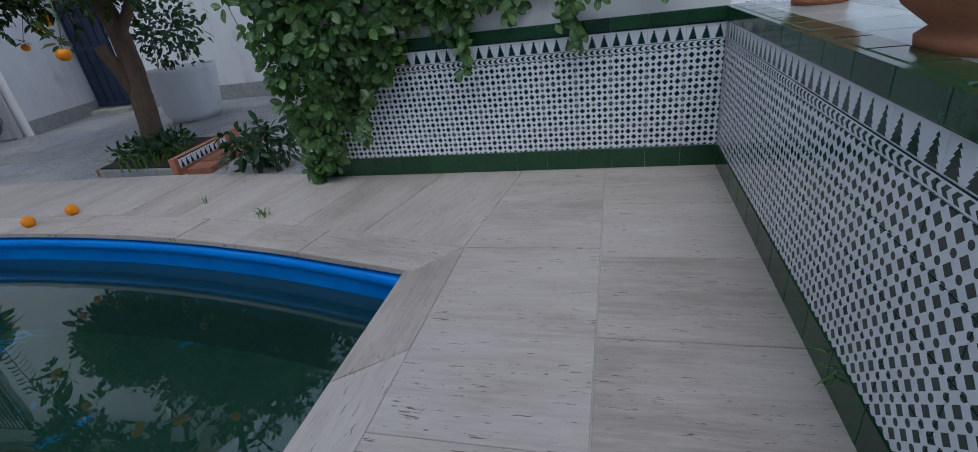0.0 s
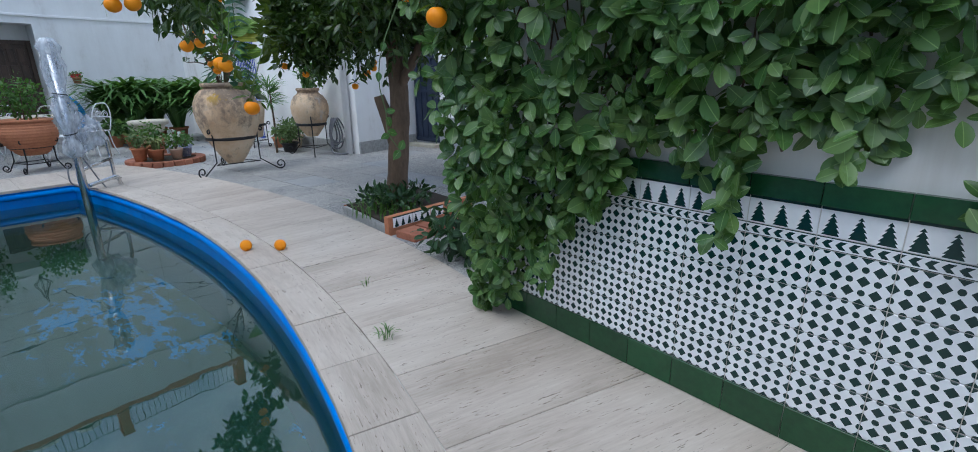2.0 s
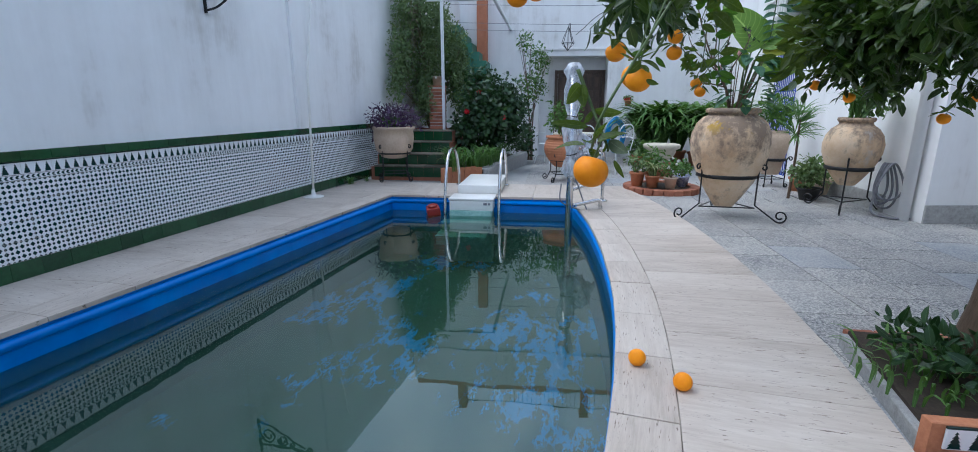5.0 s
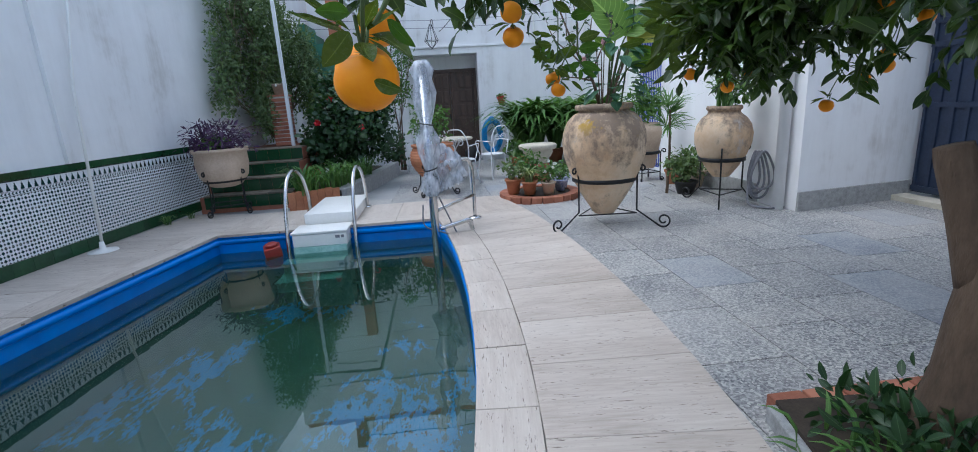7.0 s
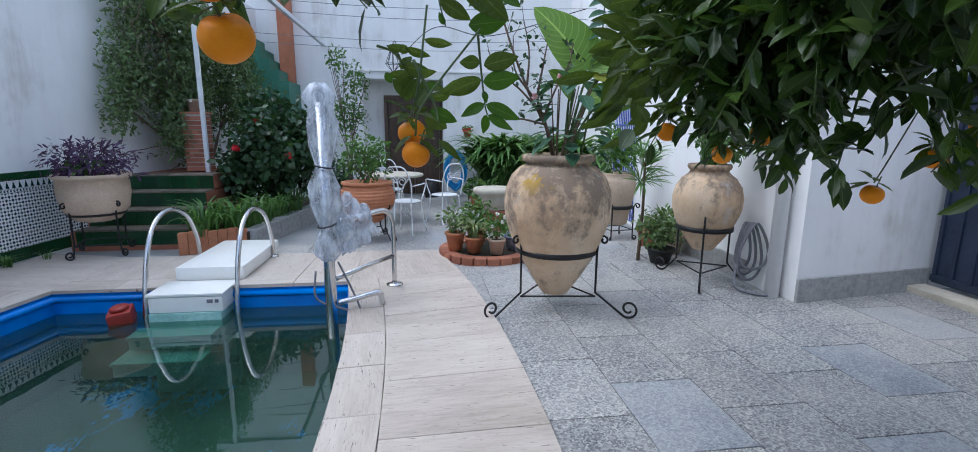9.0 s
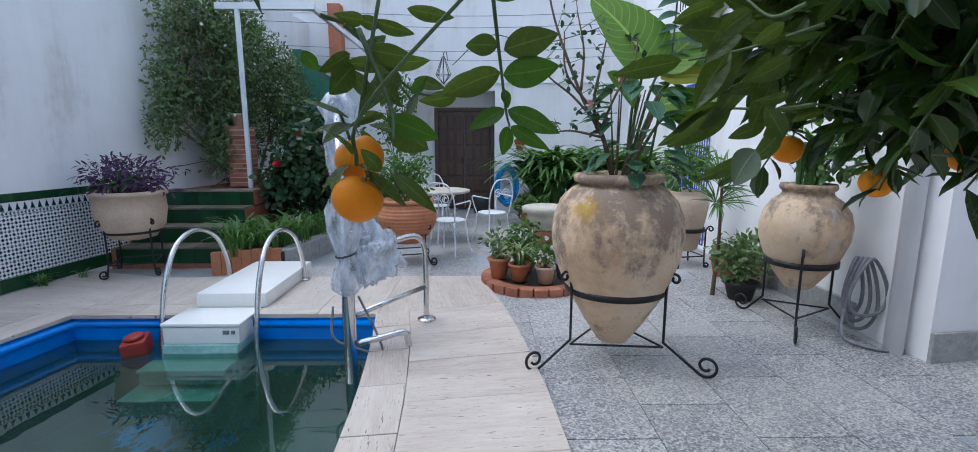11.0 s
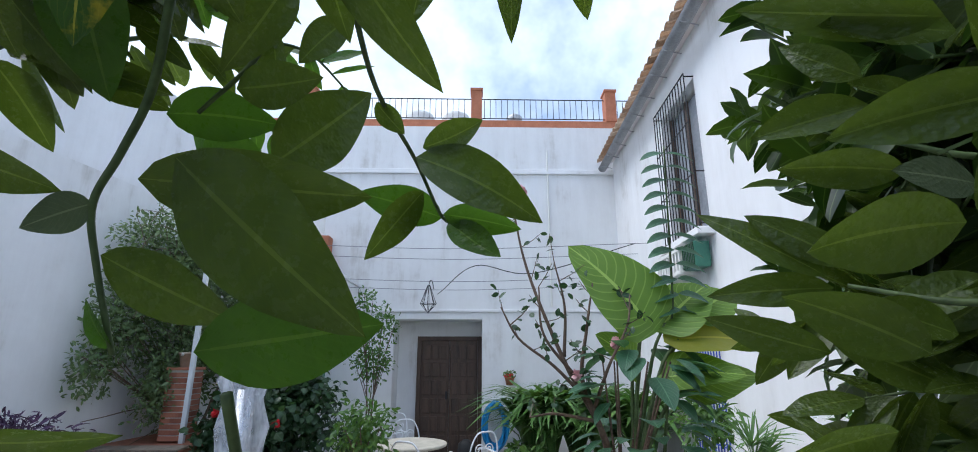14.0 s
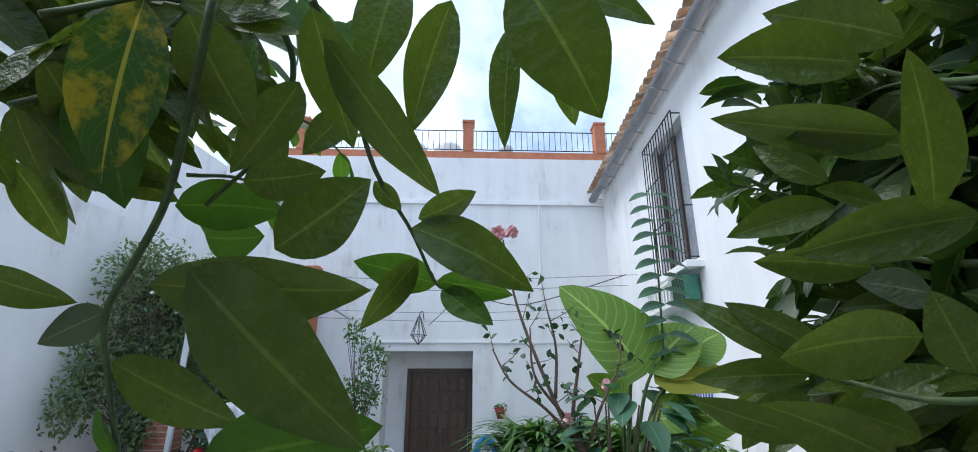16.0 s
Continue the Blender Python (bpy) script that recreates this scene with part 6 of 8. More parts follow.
# ---- table, chairs, pots on the patio ----
def ribbed_pot():
    z = ground_z(-9.6)
    t = thing("ribbed_pot", "large ribbed terracotta pot with a shrub on a stand", "planter", pose(-9.55, 2.60, z))
    prof = [(0.15, 0.25)]
    for k in range(11):
        zz = 0.29 + k * 0.037
        r = 0.17 + 0.16 * math.sin(math.pi * min(1, (k + 1) / 11) * 0.72)
        prof += [(r, zz), (r + 0.012, zz + 0.018), (r, zz + 0.034)]
    prof += [(0.27, 0.71), (0.31, 0.72), (0.31, 0.75), (0.27, 0.755), (0.25, 0.72), (0, 0.70)]
    bm = BM()
    lathe(bm, prof, 36)
    part("pot", bm, "terracotta", t, smooth=50)
    rng = np.random.default_rng(31)
    leaves("foliage", spray(rng, (0, 0, 1.05), (0.36, 0.36, 0.36), 650, 0.06, 0.5, 0.2), "fresh_leaf", t)
    bm = BM()
    for k in range(6):
        tube(bm, [(0, 0, 0.7), (0.2 * math.cos(k), 0.2 * math.sin(k), 1.1)], 0.008, 5, 0.004)
    part("stem", bm, "brown_stem", t)
    iron_stand(-9.55, 2.60, z + 0.009, 0.235, 0.36, 0.36, 15, 4, 0.05, tall=0.08)


ribbed_pot()


def metal_chair(x, y, z, turn):
    t = thing("garden_chair", "white wrought iron garden chair with scrolled back", "chair", pose(x, y, z, 0, 0, turn), "chairs round the table")
    bm = BM()
    lathe(bm, [(0.19, 0.43), (0.20, 0.437), (0.19, 0.445), (0.0, 0.446)], 24)
    part("seat", bm, "white_iron", t, smooth=40)
    for sx, sy in ((1, 1), (1, -1), (-1, 1), (-1, -1)):
        bm = BM()
        tube(bm, curve_pts([(0.15 * sx, 0.15 * sy, 0.43), (0.17 * sx, 0.17 * sy, 0.2), (0.22 * sx, 0.20 * sy, 0.0)], 5), 0.010, 6)
        part("leg", bm, "white_iron", t, smooth=60)
    bm = BM()
    tube(bm, curve_pts([(-0.17, -0.17, 0.43), (-0.22, -0.19, 0.7), (-0.25, -0.12, 0.88), (-0.26, 0, 0.91), (-0.25, 0.12, 0.88), (-0.22, 0.19, 0.7), (-0.17, 0.17, 0.43)], 6), 0.010, 6)
    part("back_frame", bm, "white_iron", t, smooth=60)
    for s in (-1, 1):
        bm = BM()
        tube(bm, scroll((-0.23, 0.07 * s, 0.72), (0, s, 0), (0, 0, 1), 0.065, 1.5, math.pi), 0.007, 6)
        part("scroll", bm, "white_iron", t, smooth=60)
        bm = BM()
        tube(bm, curve_pts([(-0.22, 0.2 * s, 0.66), (0.0, 0.23 * s, 0.67), (0.16, 0.22 * s, 0.66), (0.17, 0.19 * s, 0.55), (0.13, 0.17 * s, 0.44)], 6), 0.009, 6)
        part("armrest", bm, "white_iron", t, smooth=60)
    return t


metal_chair(-10.0, 3.05, ground_z(-10) + 0.009, 155)
metal_chair(-10.75, 3.6, ground_z(-10.8) + 0.009, 215)
metal_chair(-11.6, 2.75, ground_z(-11.6) + 0.009, 20)
metal_chair(-12.6, 2.3, ground_z(-12.6) + 0.009, -30)
t = thing("garden_table", "round white iron table with a mosaic top", "table", pose(-10.95, 2.85, ground_z(-11) + 0.009))
bm = BM()
lathe(bm, [(0.42, 0.70), (0.44, 0.71), (0.44, 0.735), (0.42, 0.74), (0, 0.741)], 36)
part("tabletop", bm, "stone", t, smooth=40)
for k in range(3):
    a = k * 2.094
    bm = BM()
    tube(bm, curve_pts([(0.28 * math.cos(a), 0.28 * math.sin(a), 0.70), (0.10 * math.cos(a), 0.10 * math.sin(a), 0.4), (0.32 * math.cos(a), 0.32 * math.sin(a), 0.0)], 6), 0.012, 6)
    part("leg", bm, "white_iron", t, smooth=60)

# stone bowl on its brick foot
zb = ground_z(-10.2)
t = thing("stone_bowl", "cast stone bowl planter on a brick foot", "planter", pose(-10.15, 4.28, zb))
bm = BM()
lathe(bm, [(0.16, 0.30), (0.13, 0.34), (0.15, 0.36), (0.21, 0.40), (0.24, 0.47), (0.235, 0.50), (0.30, 0.53), (0.31, 0.58), (0.29, 0.60), (0.22, 0.60), (0, 0.57)], 36)
part("bowl", bm, "stone", t, smooth=40)
for k in range(4):
    bm = BM()
    box(bm, -0.15, 0.15, -0.15, 0.15, 0.005 + 0.074 * k, 0.07 + 0.074 * k, 0.006)
    part("brick_course", bm, "brick", t)

# pots on a brick ring
t = thing("brick_ring", "low round plinth of red bricks carrying flower pots", "plinth", pose(-8.62, 3.98, ground_z(-8.6)))
bm = BM()
lathe(bm, [(0.44, 0), (0.44, 0.07), (0.0, 0.072)], 32)
part("core", bm, "soil", t)
mesh = None
for k in range(24):
    if mesh is None:
        bm = BM()
        box(bm, 0.40, 0.53, -0.06, 0.06, 0.008, 0.09, 0.008)
        o = part("brick", bm, "brick", t)
        mesh = o.data
    else:
        o = part("brick", mesh, None, t)
    o.matrix_basis = pose(0, 0, 0, 0, 0, 15 * k)
zr = ground_z(-8.6) + 0.092
for k, (dx, dy, r, h, mt, pl) in enumerate(((0.10, -0.36, 0.105, 0.2, "terracotta", ("bush", "grey_leaf", 160, 0.2, 0.06)), (0.22, -0.17, 0.10, 0.17, "terracotta", ("strap", "cream_leaf", 90, 0.22, 0.08)), (0.30, 0.06, 0.09, 0.16, "pale_clay", ("bush", "fresh_leaf", 170, 0.17, 0.05)),
                                              (0.10, 0.26, 0.085, 0.15, "blue_white", ("bush", "leaf", 120, 0.14, 0.05)), (-0.1, 0.34, 0.085, 0.15, "blue_white", ("bush", "leaf", 110, 0.14, 0.05)), (-0.15, -0.1, 0.12, 0.2, "terracotta", ("bush", "fresh_leaf", 220, 0.24, 0.06)))):
    fp = flower_pot(-8.62 + dx, 3.98 + dy, zr if r < 0.11 or dx < 0 else zr, r, h, mt, "blue and white glazed pot with a small plant" if mt == "blue_white" else "terracotta pot with flowering plants on bricks", pl, 40 + k, "pots on the brick ring")
    if k == 2:
        flowers(np.random.default_rng(3), fp, [(0.06, 0.05, 0.34), (-0.03, 0.09, 0.38), (0.08, -0.06, 0.30), (0.0, 0.0, 0.42)], 0.028, "white_petal")

# broad-leaved plants along the end wall, the hose and its rack
for k, (x, y) in enumerate(((-12.9, 4.5), (-12.5, 4.75), (-12.8, 5.2), (-12.4, 5.5), (-11.7, 5.9))):
    fp = flower_pot(x, y, ground_z(x) + 0.009, 0.18, 0.3, label="terracotta pot of tall arching strap-leaved plant", plant=("strap", "strap_leaf", 200, 1.15, 0.08), seed=60 + k, group="pots along the wall")
for k, (x, y) in enumerate(((-12.2, 4.25), (-11.9, 4.45))):
    flower_pot(x, y, ground_z(x) + 0.009, 0.13, 0.24, label="terracotta pot of broad-leaved plants", plant=("bush", "leaf", 120, 0.24, 0.13), seed=70 + k, group="pots along the wall")
t = thing("wall_flower_pot", "small terracotta wall pot with red flowers", "plant pot", pose(WX + 0.14, 4.25, 1.15))
bm = BM()
lathe(bm, pot_profile(0.09, 0.14), 16)
part("pot", bm, "terracotta", t, smooth=40)
flowers(rng, t, [(0.05, 0.03, 0.18), (0.02, -0.06, 0.16)], 0.05, "red_petal")
leaves("foliage", spray(rng, (0, 0, 0.18), (0.12, 0.12, 0.1), 80, 0.05, 0.7), "leaf", t)
t = thing("blue_hose", "bright blue garden hose coiled on a wall rack", "hose", pose(WX + 0.12, 3.98, 0.45))
for k in range(9):
    bm = BM()
    tube(bm, [(0.05 + 0.012 * k, (0.15 + 0.03 * (k % 4)) * math.sin(a), (0.30 + 0.035 * (k % 5)) * math.cos(a)) for a in np.linspace(0, 6.283, 30)], 0.018, 7)
    part("coil", bm, "hose_blue", t, smooth=60)
bm = BM()
box(bm, -0.11, 0.0, -0.12, 0.12, 0.1, 0.45, 0.01)
part("rack", bm, "white_iron", t)
bm = BM()
lathe(bm, [(0.12, 0), (0.16, 0.1), (0.15, 0.3), (0.05, 0.38)], 14, Matrix.Translation((WX + 0.2, 3.45, -0.15)), 0.3)
tagged(part("rubbish_bag", bm, "rubber", smooth=60), "tied dark plastic bag by the doorway", "bag")

# lantern over the door
t = thing("iron_lantern", "open black iron wall lantern above the doorway", "lantern", pose(-13.95, 2.72, 2.45))
for k in range(8):
    a = k * math.pi / 4
    bm = BM()
    tube(bm, curve_pts([(0, 0, 0.0), (0.14 * math.cos(a), 0.14 * math.sin(a), 0.16), (0.13 * math.cos(a), 0.13 * math.sin(a), 0.22), (0.02 * math.cos(a), 0.02 * math.sin(a), 0.52)], 5), 0.006, 5)
    part("rib", bm, "iron", t)
bm = BM()
tube(bm, [(0.14 * math.cos(a), 0.14 * math.sin(a), 0.17) for a in np.linspace(0, 6.283, 20)], 0.006, 5)
part("hoop", bm, "iron", t)
bm = BM()
tube(bm, curve_pts([(0, 0, 0.52), (0, 0.02, 0.6), (-0.15, 0.05, 0.62), (-0.35, 0.06, 0.5)], 6), 0.008, 6)
part("arm", bm, "iron", t)
bm = BM()
tube(bm, curve_pts([(-13.9, 2.9, 2.8), (-13.4, 3.6, 3.25), (-13.0, 4.6, 3.05), (-12.6, 6.3, 3.5)], 8), 0.008, 6)
tagged(part("cable", bm, "rubber"), "black cable slung across the courtyard wall", "cable")
# big terrace urns
for x, y, s in ((1.30, 2.50, 0.75), (1.00, 1.17, 1.0)):
    t = thing("terracotta_urn", "rounded orange terracotta urn on the terrace edge", "urn", pose(x + 0.12, y, 0.870), "terrace urns")
    bm = BM()
    lathe(bm, [(0.12 * s, 0), (0.15 * s, 0.0), (0.155 * s, 0.03), (0.13 * s, 0.05), (0.19 * s, 0.10), (0.245 * s, 0.19), (0.25 * s, 0.28), (0.21 * s, 0.36), (0.23 * s, 0.38), (0.23 * s, 0.42), (0.19 * s, 0.42), (0, 0.38)], 36)
    part("urn_body", bm, "terracotta", t, smooth=40)
# white stone trough behind the tree
t = thing("whitewashed_pot", "big whitewashed tapering pot with peeling paint", "planter", pose(-4.35, 6.25, -0.025))
bm = BM()
lathe(bm, [(0.28, 0), (0.34, 0.1), (0.42, 0.62), (0.43, 0.66), (0.39, 0.66), (0.37, 0.6), (0, 0.58)], 28, None, 0.05)
part("pot", bm, "plaster", t, smooth=40)
leaves("foliage", spray(rng, (0, 0, 1.1), (0.6, 0.5, 0.5), 500, 0.09, 0.5), "dark_leaf", t)


# ---- orange tree ----
M["bright_leaf"] = leafy("young_orange_leaves", (0.05, 0.13, 0.018), (0.13, 0.24, 0.035), 0.4, 0.5)


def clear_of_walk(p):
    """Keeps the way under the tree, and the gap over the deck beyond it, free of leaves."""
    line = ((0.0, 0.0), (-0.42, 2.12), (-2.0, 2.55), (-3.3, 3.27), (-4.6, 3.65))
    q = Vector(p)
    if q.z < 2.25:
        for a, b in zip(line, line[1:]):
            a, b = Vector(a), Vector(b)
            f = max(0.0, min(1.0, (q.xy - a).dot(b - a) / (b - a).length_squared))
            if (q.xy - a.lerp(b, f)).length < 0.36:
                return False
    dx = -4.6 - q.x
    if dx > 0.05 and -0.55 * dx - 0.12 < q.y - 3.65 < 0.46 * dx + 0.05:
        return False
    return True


def orange_tree():
    tree = thing("orange_tree", "orange tree with dark glossy leaves and ripe oranges", "tree", pose(0, 0, 0))
    rng = np.random.default_rng(7)
    bm = BM()
    tube(bm, curve_pts([(-3.42, 4.20, 0.0), (-3.43, 4.22, 0.12), (-3.41, 4.26, 0.6), (-3.40, 4.30, 1.0), (-3.46, 4.32, 1.35), (-3.62, 4.36, 1.8)], 6), 0.105, 14, 0.07)
    for v in bm.verts:
        k = Vector((v.co.x + 3.42, v.co.y - 4.25, 0))
        f = 1 + 0.12 * noise.noise(v.co * 5) + 0.35 * max(0, 0.14 - v.co.z)
        v.co += Vector((k.x, k.y, 0)) * (f - 1)
    trunk = part("trunk", bm, "bark", tree, smooth=70)
    bm = BM()
    tube(bm, curve_pts([(-3.43, 4.24, 0.62), (-3.46, 4.20, 0.82), (-3.50, 4.17, 0.98), (-3.51, 4.16, 1.03)], 4), 0.062, 10, 0.046)
    part("sawn_stub", bm, "bark", tree, "sawn-off limb stub", 50)
    limbs = [[(-3.42, 4.28, 1.05), (-3.2, 4.36, 1.4), (-2.95, 4.4, 1.9), (-2.7, 4.3, 2.4)], [(-3.62, 4.36, 1.75), (-4.1, 4.6, 2.2), (-4.8, 4.9, 2.5)], [(-3.62, 4.36, 1.75), (-3.7, 3.9, 2.1), (-4.0, 3.2, 2.15), (-4.3, 2.9, 2.0)],
             [(-3.5, 4.33, 1.5), (-3.2, 3.6, 1.95), (-2.8, 2.95, 2.0), (-2.45, 2.6, 1.85)], [(-3.62, 4.36, 1.78), (-3.9, 5.0, 2.4), (-4.1, 5.7, 2.9)], [(-4.1, 4.6, 2.2), (-4.8, 4.4, 2.15), (-5.4, 4.5, 2.0)]]
    for c in limbs:
        bm = BM()
        tube(bm, curve_pts(c, 6), 0.05, 9, 0.012)
        part("limb", bm, "bark", tree, smooth=70)
    lobes = [((-4.3, 5.05, 2.35), (1.9, 1.15, 1.15), 900), ((-5.25, 4.75, 1.95), (0.8, 0.6, 0.65), 260), ((-4.95, 4.42, 1.85), (0.5, 0.42, 0.55), 170), ((-4.3, 2.95, 1.95), (0.85, 0.45, 0.40), 90), ((-3.15, 2.72, 1.82), (0.7, 0.45, 0.42), 80),
             ((-2.4, 2.62, 1.78), (0.42, 0.28, 0.34), 26), ((-3.3, 4.05, 2.35), (1.1, 0.8, 0.75), 150), ((-4.5, 4.40, 1.75), (0.7, 0.40, 0.48), 150),
             ((-3.2, 4.40, 2.15), (0.85, 0.65, 0.5), 200), ((-2.9, 4.9, 1.95), (0.6, 0.5, 0.45), 110), ((-5.2, 4.38, 1.98), (0.38, 0.3, 0.42), 130), ((-4.85, 4.40, 1.65), (0.3, 0.25, 0.32), 70), ((-3.3, 4.25, 1.78), (0.55, 0.95, 0.50), 260), ((-3.1, 3.75, 1.95), (0.5, 0.5, 0.4), 110)]
    P, A, N, L, segs = [], [], [], [], []
    for c, r, n in lobes:
        pts, d = blob_points(rng, c, r, n, 0.35)
        for p, dd in zip(pts, d):
            aim = dd * 0.8 + rng.normal(size=3) * 0.45 - np.array([0, 0, 0.25])
            aim /= np.linalg.norm(aim)
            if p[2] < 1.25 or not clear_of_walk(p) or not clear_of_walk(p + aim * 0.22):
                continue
            segs.append((p - aim * 0.12, p + aim * 0.16))
            for k in range(10):
                q = p + aim * (-0.08 + 0.026 * k)
                a = aim * 0.55 + rng.normal(size=3) * 0.6 - np.array([0, 0, 0.2])
                P.append(q), A.append(a), N.append(rng.normal(size=3) * 0.5 + np.array([0, 0, 1.0])), L.append(0.066 + 0.044 * rng.random())
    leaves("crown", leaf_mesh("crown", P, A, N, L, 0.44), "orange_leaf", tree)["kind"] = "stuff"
    bm = BM()
    for a, b in segs:
        tube(bm, [a, b], 0.0035, 4, 0.002)
    part("twig_growth", bm, "green_stem", tree)["kind"] = "stuff"
    return tree


tree = orange_tree()
NEAR_LEAF = {}
leaf_random = random.Random(9)


# Lighter and yellower than the crown's leaves: backlight is partly in this colour.
M["near_orange_leaf"] = leafy("glossy_backlit_orange_leaf", (0.056, 0.098, 0.018), (0.180, 0.240, 0.045), 0.22, 0.5, 0.03, rib=0.3)
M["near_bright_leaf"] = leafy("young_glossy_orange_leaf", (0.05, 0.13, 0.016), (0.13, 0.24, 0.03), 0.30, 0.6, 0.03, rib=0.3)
M["near_yellow_leaf"] = leafy("blotched_orange_leaf", (0.20, 0.19, 0.015), (0.36, 0.31, 0.025), 0.35, 0.45, 0.05, (0.035, 0.09, 0.015))
M["near_grey_leaf"] = leafy("dusty_orange_leaf", (0.09, 0.13, 0.08), (0.19, 0.23, 0.16), 0.5, 0.3, 0.08)


def near_leaf(material):
    """One of a few leaf shapes: flat, curled, or bent to a side."""
    if material not in NEAR_LEAF:
        NEAR_LEAF[material] = []
        for curl, fold, bend in ((0.10, 0.10, 0.05), (0.26, 0.16, -0.08), (-0.10, 0.22, 0.10), (0.16, 0.05, -0.03)):
            me = big_leaf("leaf", 1.0, 0.40, curl, fold, 13, bend=bend)
            me.materials.append(M["near_" + material])
            NEAR_LEAF[material].append(me)
    return leaf_random.choice(NEAR_LEAF[material])


def twig(stem, leaf_rows):
    """A twig of the tree with its own leaves; each row is a leaf's stalk end, its tip, its breadth and its kind."""
    bm = BM()
    tube(bm, curve_pts(stem, 6), 0.0042, 7, 0.0022)
    tw = part("twig", bm, "green_stem", tree, smooth=60)
    for a, b, w, material in leaf_rows:
        a, b = Vector(a), Vector(b)
        d = b - a
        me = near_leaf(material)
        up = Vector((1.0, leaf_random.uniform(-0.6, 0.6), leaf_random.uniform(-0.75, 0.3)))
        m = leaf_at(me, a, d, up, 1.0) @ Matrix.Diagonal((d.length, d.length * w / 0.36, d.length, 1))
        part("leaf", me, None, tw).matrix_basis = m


twig([(-4.885, 3.424, 1.993), (-4.929, 3.396, 1.908), (-4.950, 3.380, 1.842), (-4.955, 3.362, 1.789), (-4.954, 3.350, 1.748), (-4.962, 3.355, 1.705), (-4.971, 3.374, 1.637)],
     [((-4.941, 3.414, 1.780), (-4.898, 3.560, 1.651), 0.40, "orange_leaf"),
      ((-4.965, 3.372, 1.772), (-4.994, 3.548, 1.768), 0.36, "orange_leaf"),
      ((-4.963, 3.357, 1.710), (-4.970, 3.454, 1.659), 0.42, "orange_leaf"),
      ((-4.954, 3.350, 1.748), (-4.919, 3.333, 1.723), 0.60, "grey_leaf"),
      ((-4.952, 3.443, 1.639), (-4.963, 3.571, 1.659), 0.50, "bright_leaf"),
      ((-4.971, 3.373, 1.642), (-4.957, 3.348, 1.669), 0.50, "bright_leaf")])
twig([(-4.827, 3.422, 1.971), (-4.827, 3.417, 1.934)],
     [((-4.824, 3.418, 1.937), (-4.844, 3.392, 1.815), 0.42, "yellow_leaf"),
      ((-4.898, 3.397, 1.991), (-4.952, 3.434, 1.906), 0.50, "orange_leaf"),
      ((-4.897, 3.336, 1.933), (-4.939, 3.358, 1.832), 0.50, "bright_leaf"),
      ((-4.873, 3.308, 1.883), (-4.902, 3.315, 1.837), 0.40, "orange_leaf"),
      ((-4.864, 3.332, 1.931), (-4.855, 3.291, 1.881), 0.50, "orange_leaf"),
      ((-4.897, 3.287, 1.769), (-4.924, 3.343, 1.748), 0.45, "orange_leaf"),
      ((-4.904, 3.334, 1.981), (-4.851, 3.315, 1.925), 0.50, "orange_leaf")])
twig([(-4.947, 3.416, 2.081), (-5.008, 3.445, 2.025), (-5.045, 3.415, 1.945), (-5.048, 3.359, 1.873)],
     [((-4.910, 3.509, 1.979), (-4.958, 3.605, 1.848), 0.26, "orange_leaf"),
      ((-4.907, 3.496, 2.009), (-4.966, 3.525, 1.900), 0.35, "orange_leaf"),
      ((-4.982, 3.465, 1.983), (-4.983, 3.424, 1.881), 0.40, "orange_leaf"),
      ((-5.053, 3.391, 1.904), (-5.042, 3.481, 1.904), 0.50, "orange_leaf"),
      ((-5.107, 3.413, 1.842), (-5.092, 3.524, 1.919), 0.60, "orange_leaf"),
      ((-5.052, 3.325, 1.874), (-5.074, 3.426, 1.891), 0.50, "bright_leaf"),
      ((-5.101, 3.336, 1.854), (-5.100, 3.401, 1.847), 0.80, "bright_leaf"),
      ((-4.985, 3.413, 2.037), (-5.013, 3.390, 1.980), 0.50, "bright_leaf")])
twig([(-4.939, 3.483, 2.046), (-5.032, 3.500, 2.019), (-5.156, 3.510, 1.968), (-5.288, 3.547, 1.923), (-5.351, 3.585, 1.852), (-5.353, 3.616, 1.848)],
     [((-5.286, 3.547, 1.928), (-5.262, 3.743, 1.859), 0.40, "orange_leaf"),
      ((-5.351, 3.585, 1.852), (-5.304, 3.460, 1.886), 0.42, "bright_leaf"),
      ((-5.350, 3.585, 1.857), (-5.332, 3.708, 1.839), 0.36, "bright_leaf"),
      ((-5.353, 3.595, 1.847), (-5.324, 3.666, 1.769), 0.45, "bright_leaf"),
      ((-5.320, 3.556, 1.886), (-5.288, 3.480, 1.774), 0.36, "orange_leaf"),
      ((-5.283, 3.557, 1.942), (-5.295, 3.650, 1.980), 0.45, "orange_leaf"),
      ((-5.181, 3.506, 1.961), (-5.202, 3.539, 1.923), 0.50, "orange_leaf"),
      ((-5.067, 3.494, 2.000), (-5.057, 3.445, 1.945), 0.50, "orange_leaf")])
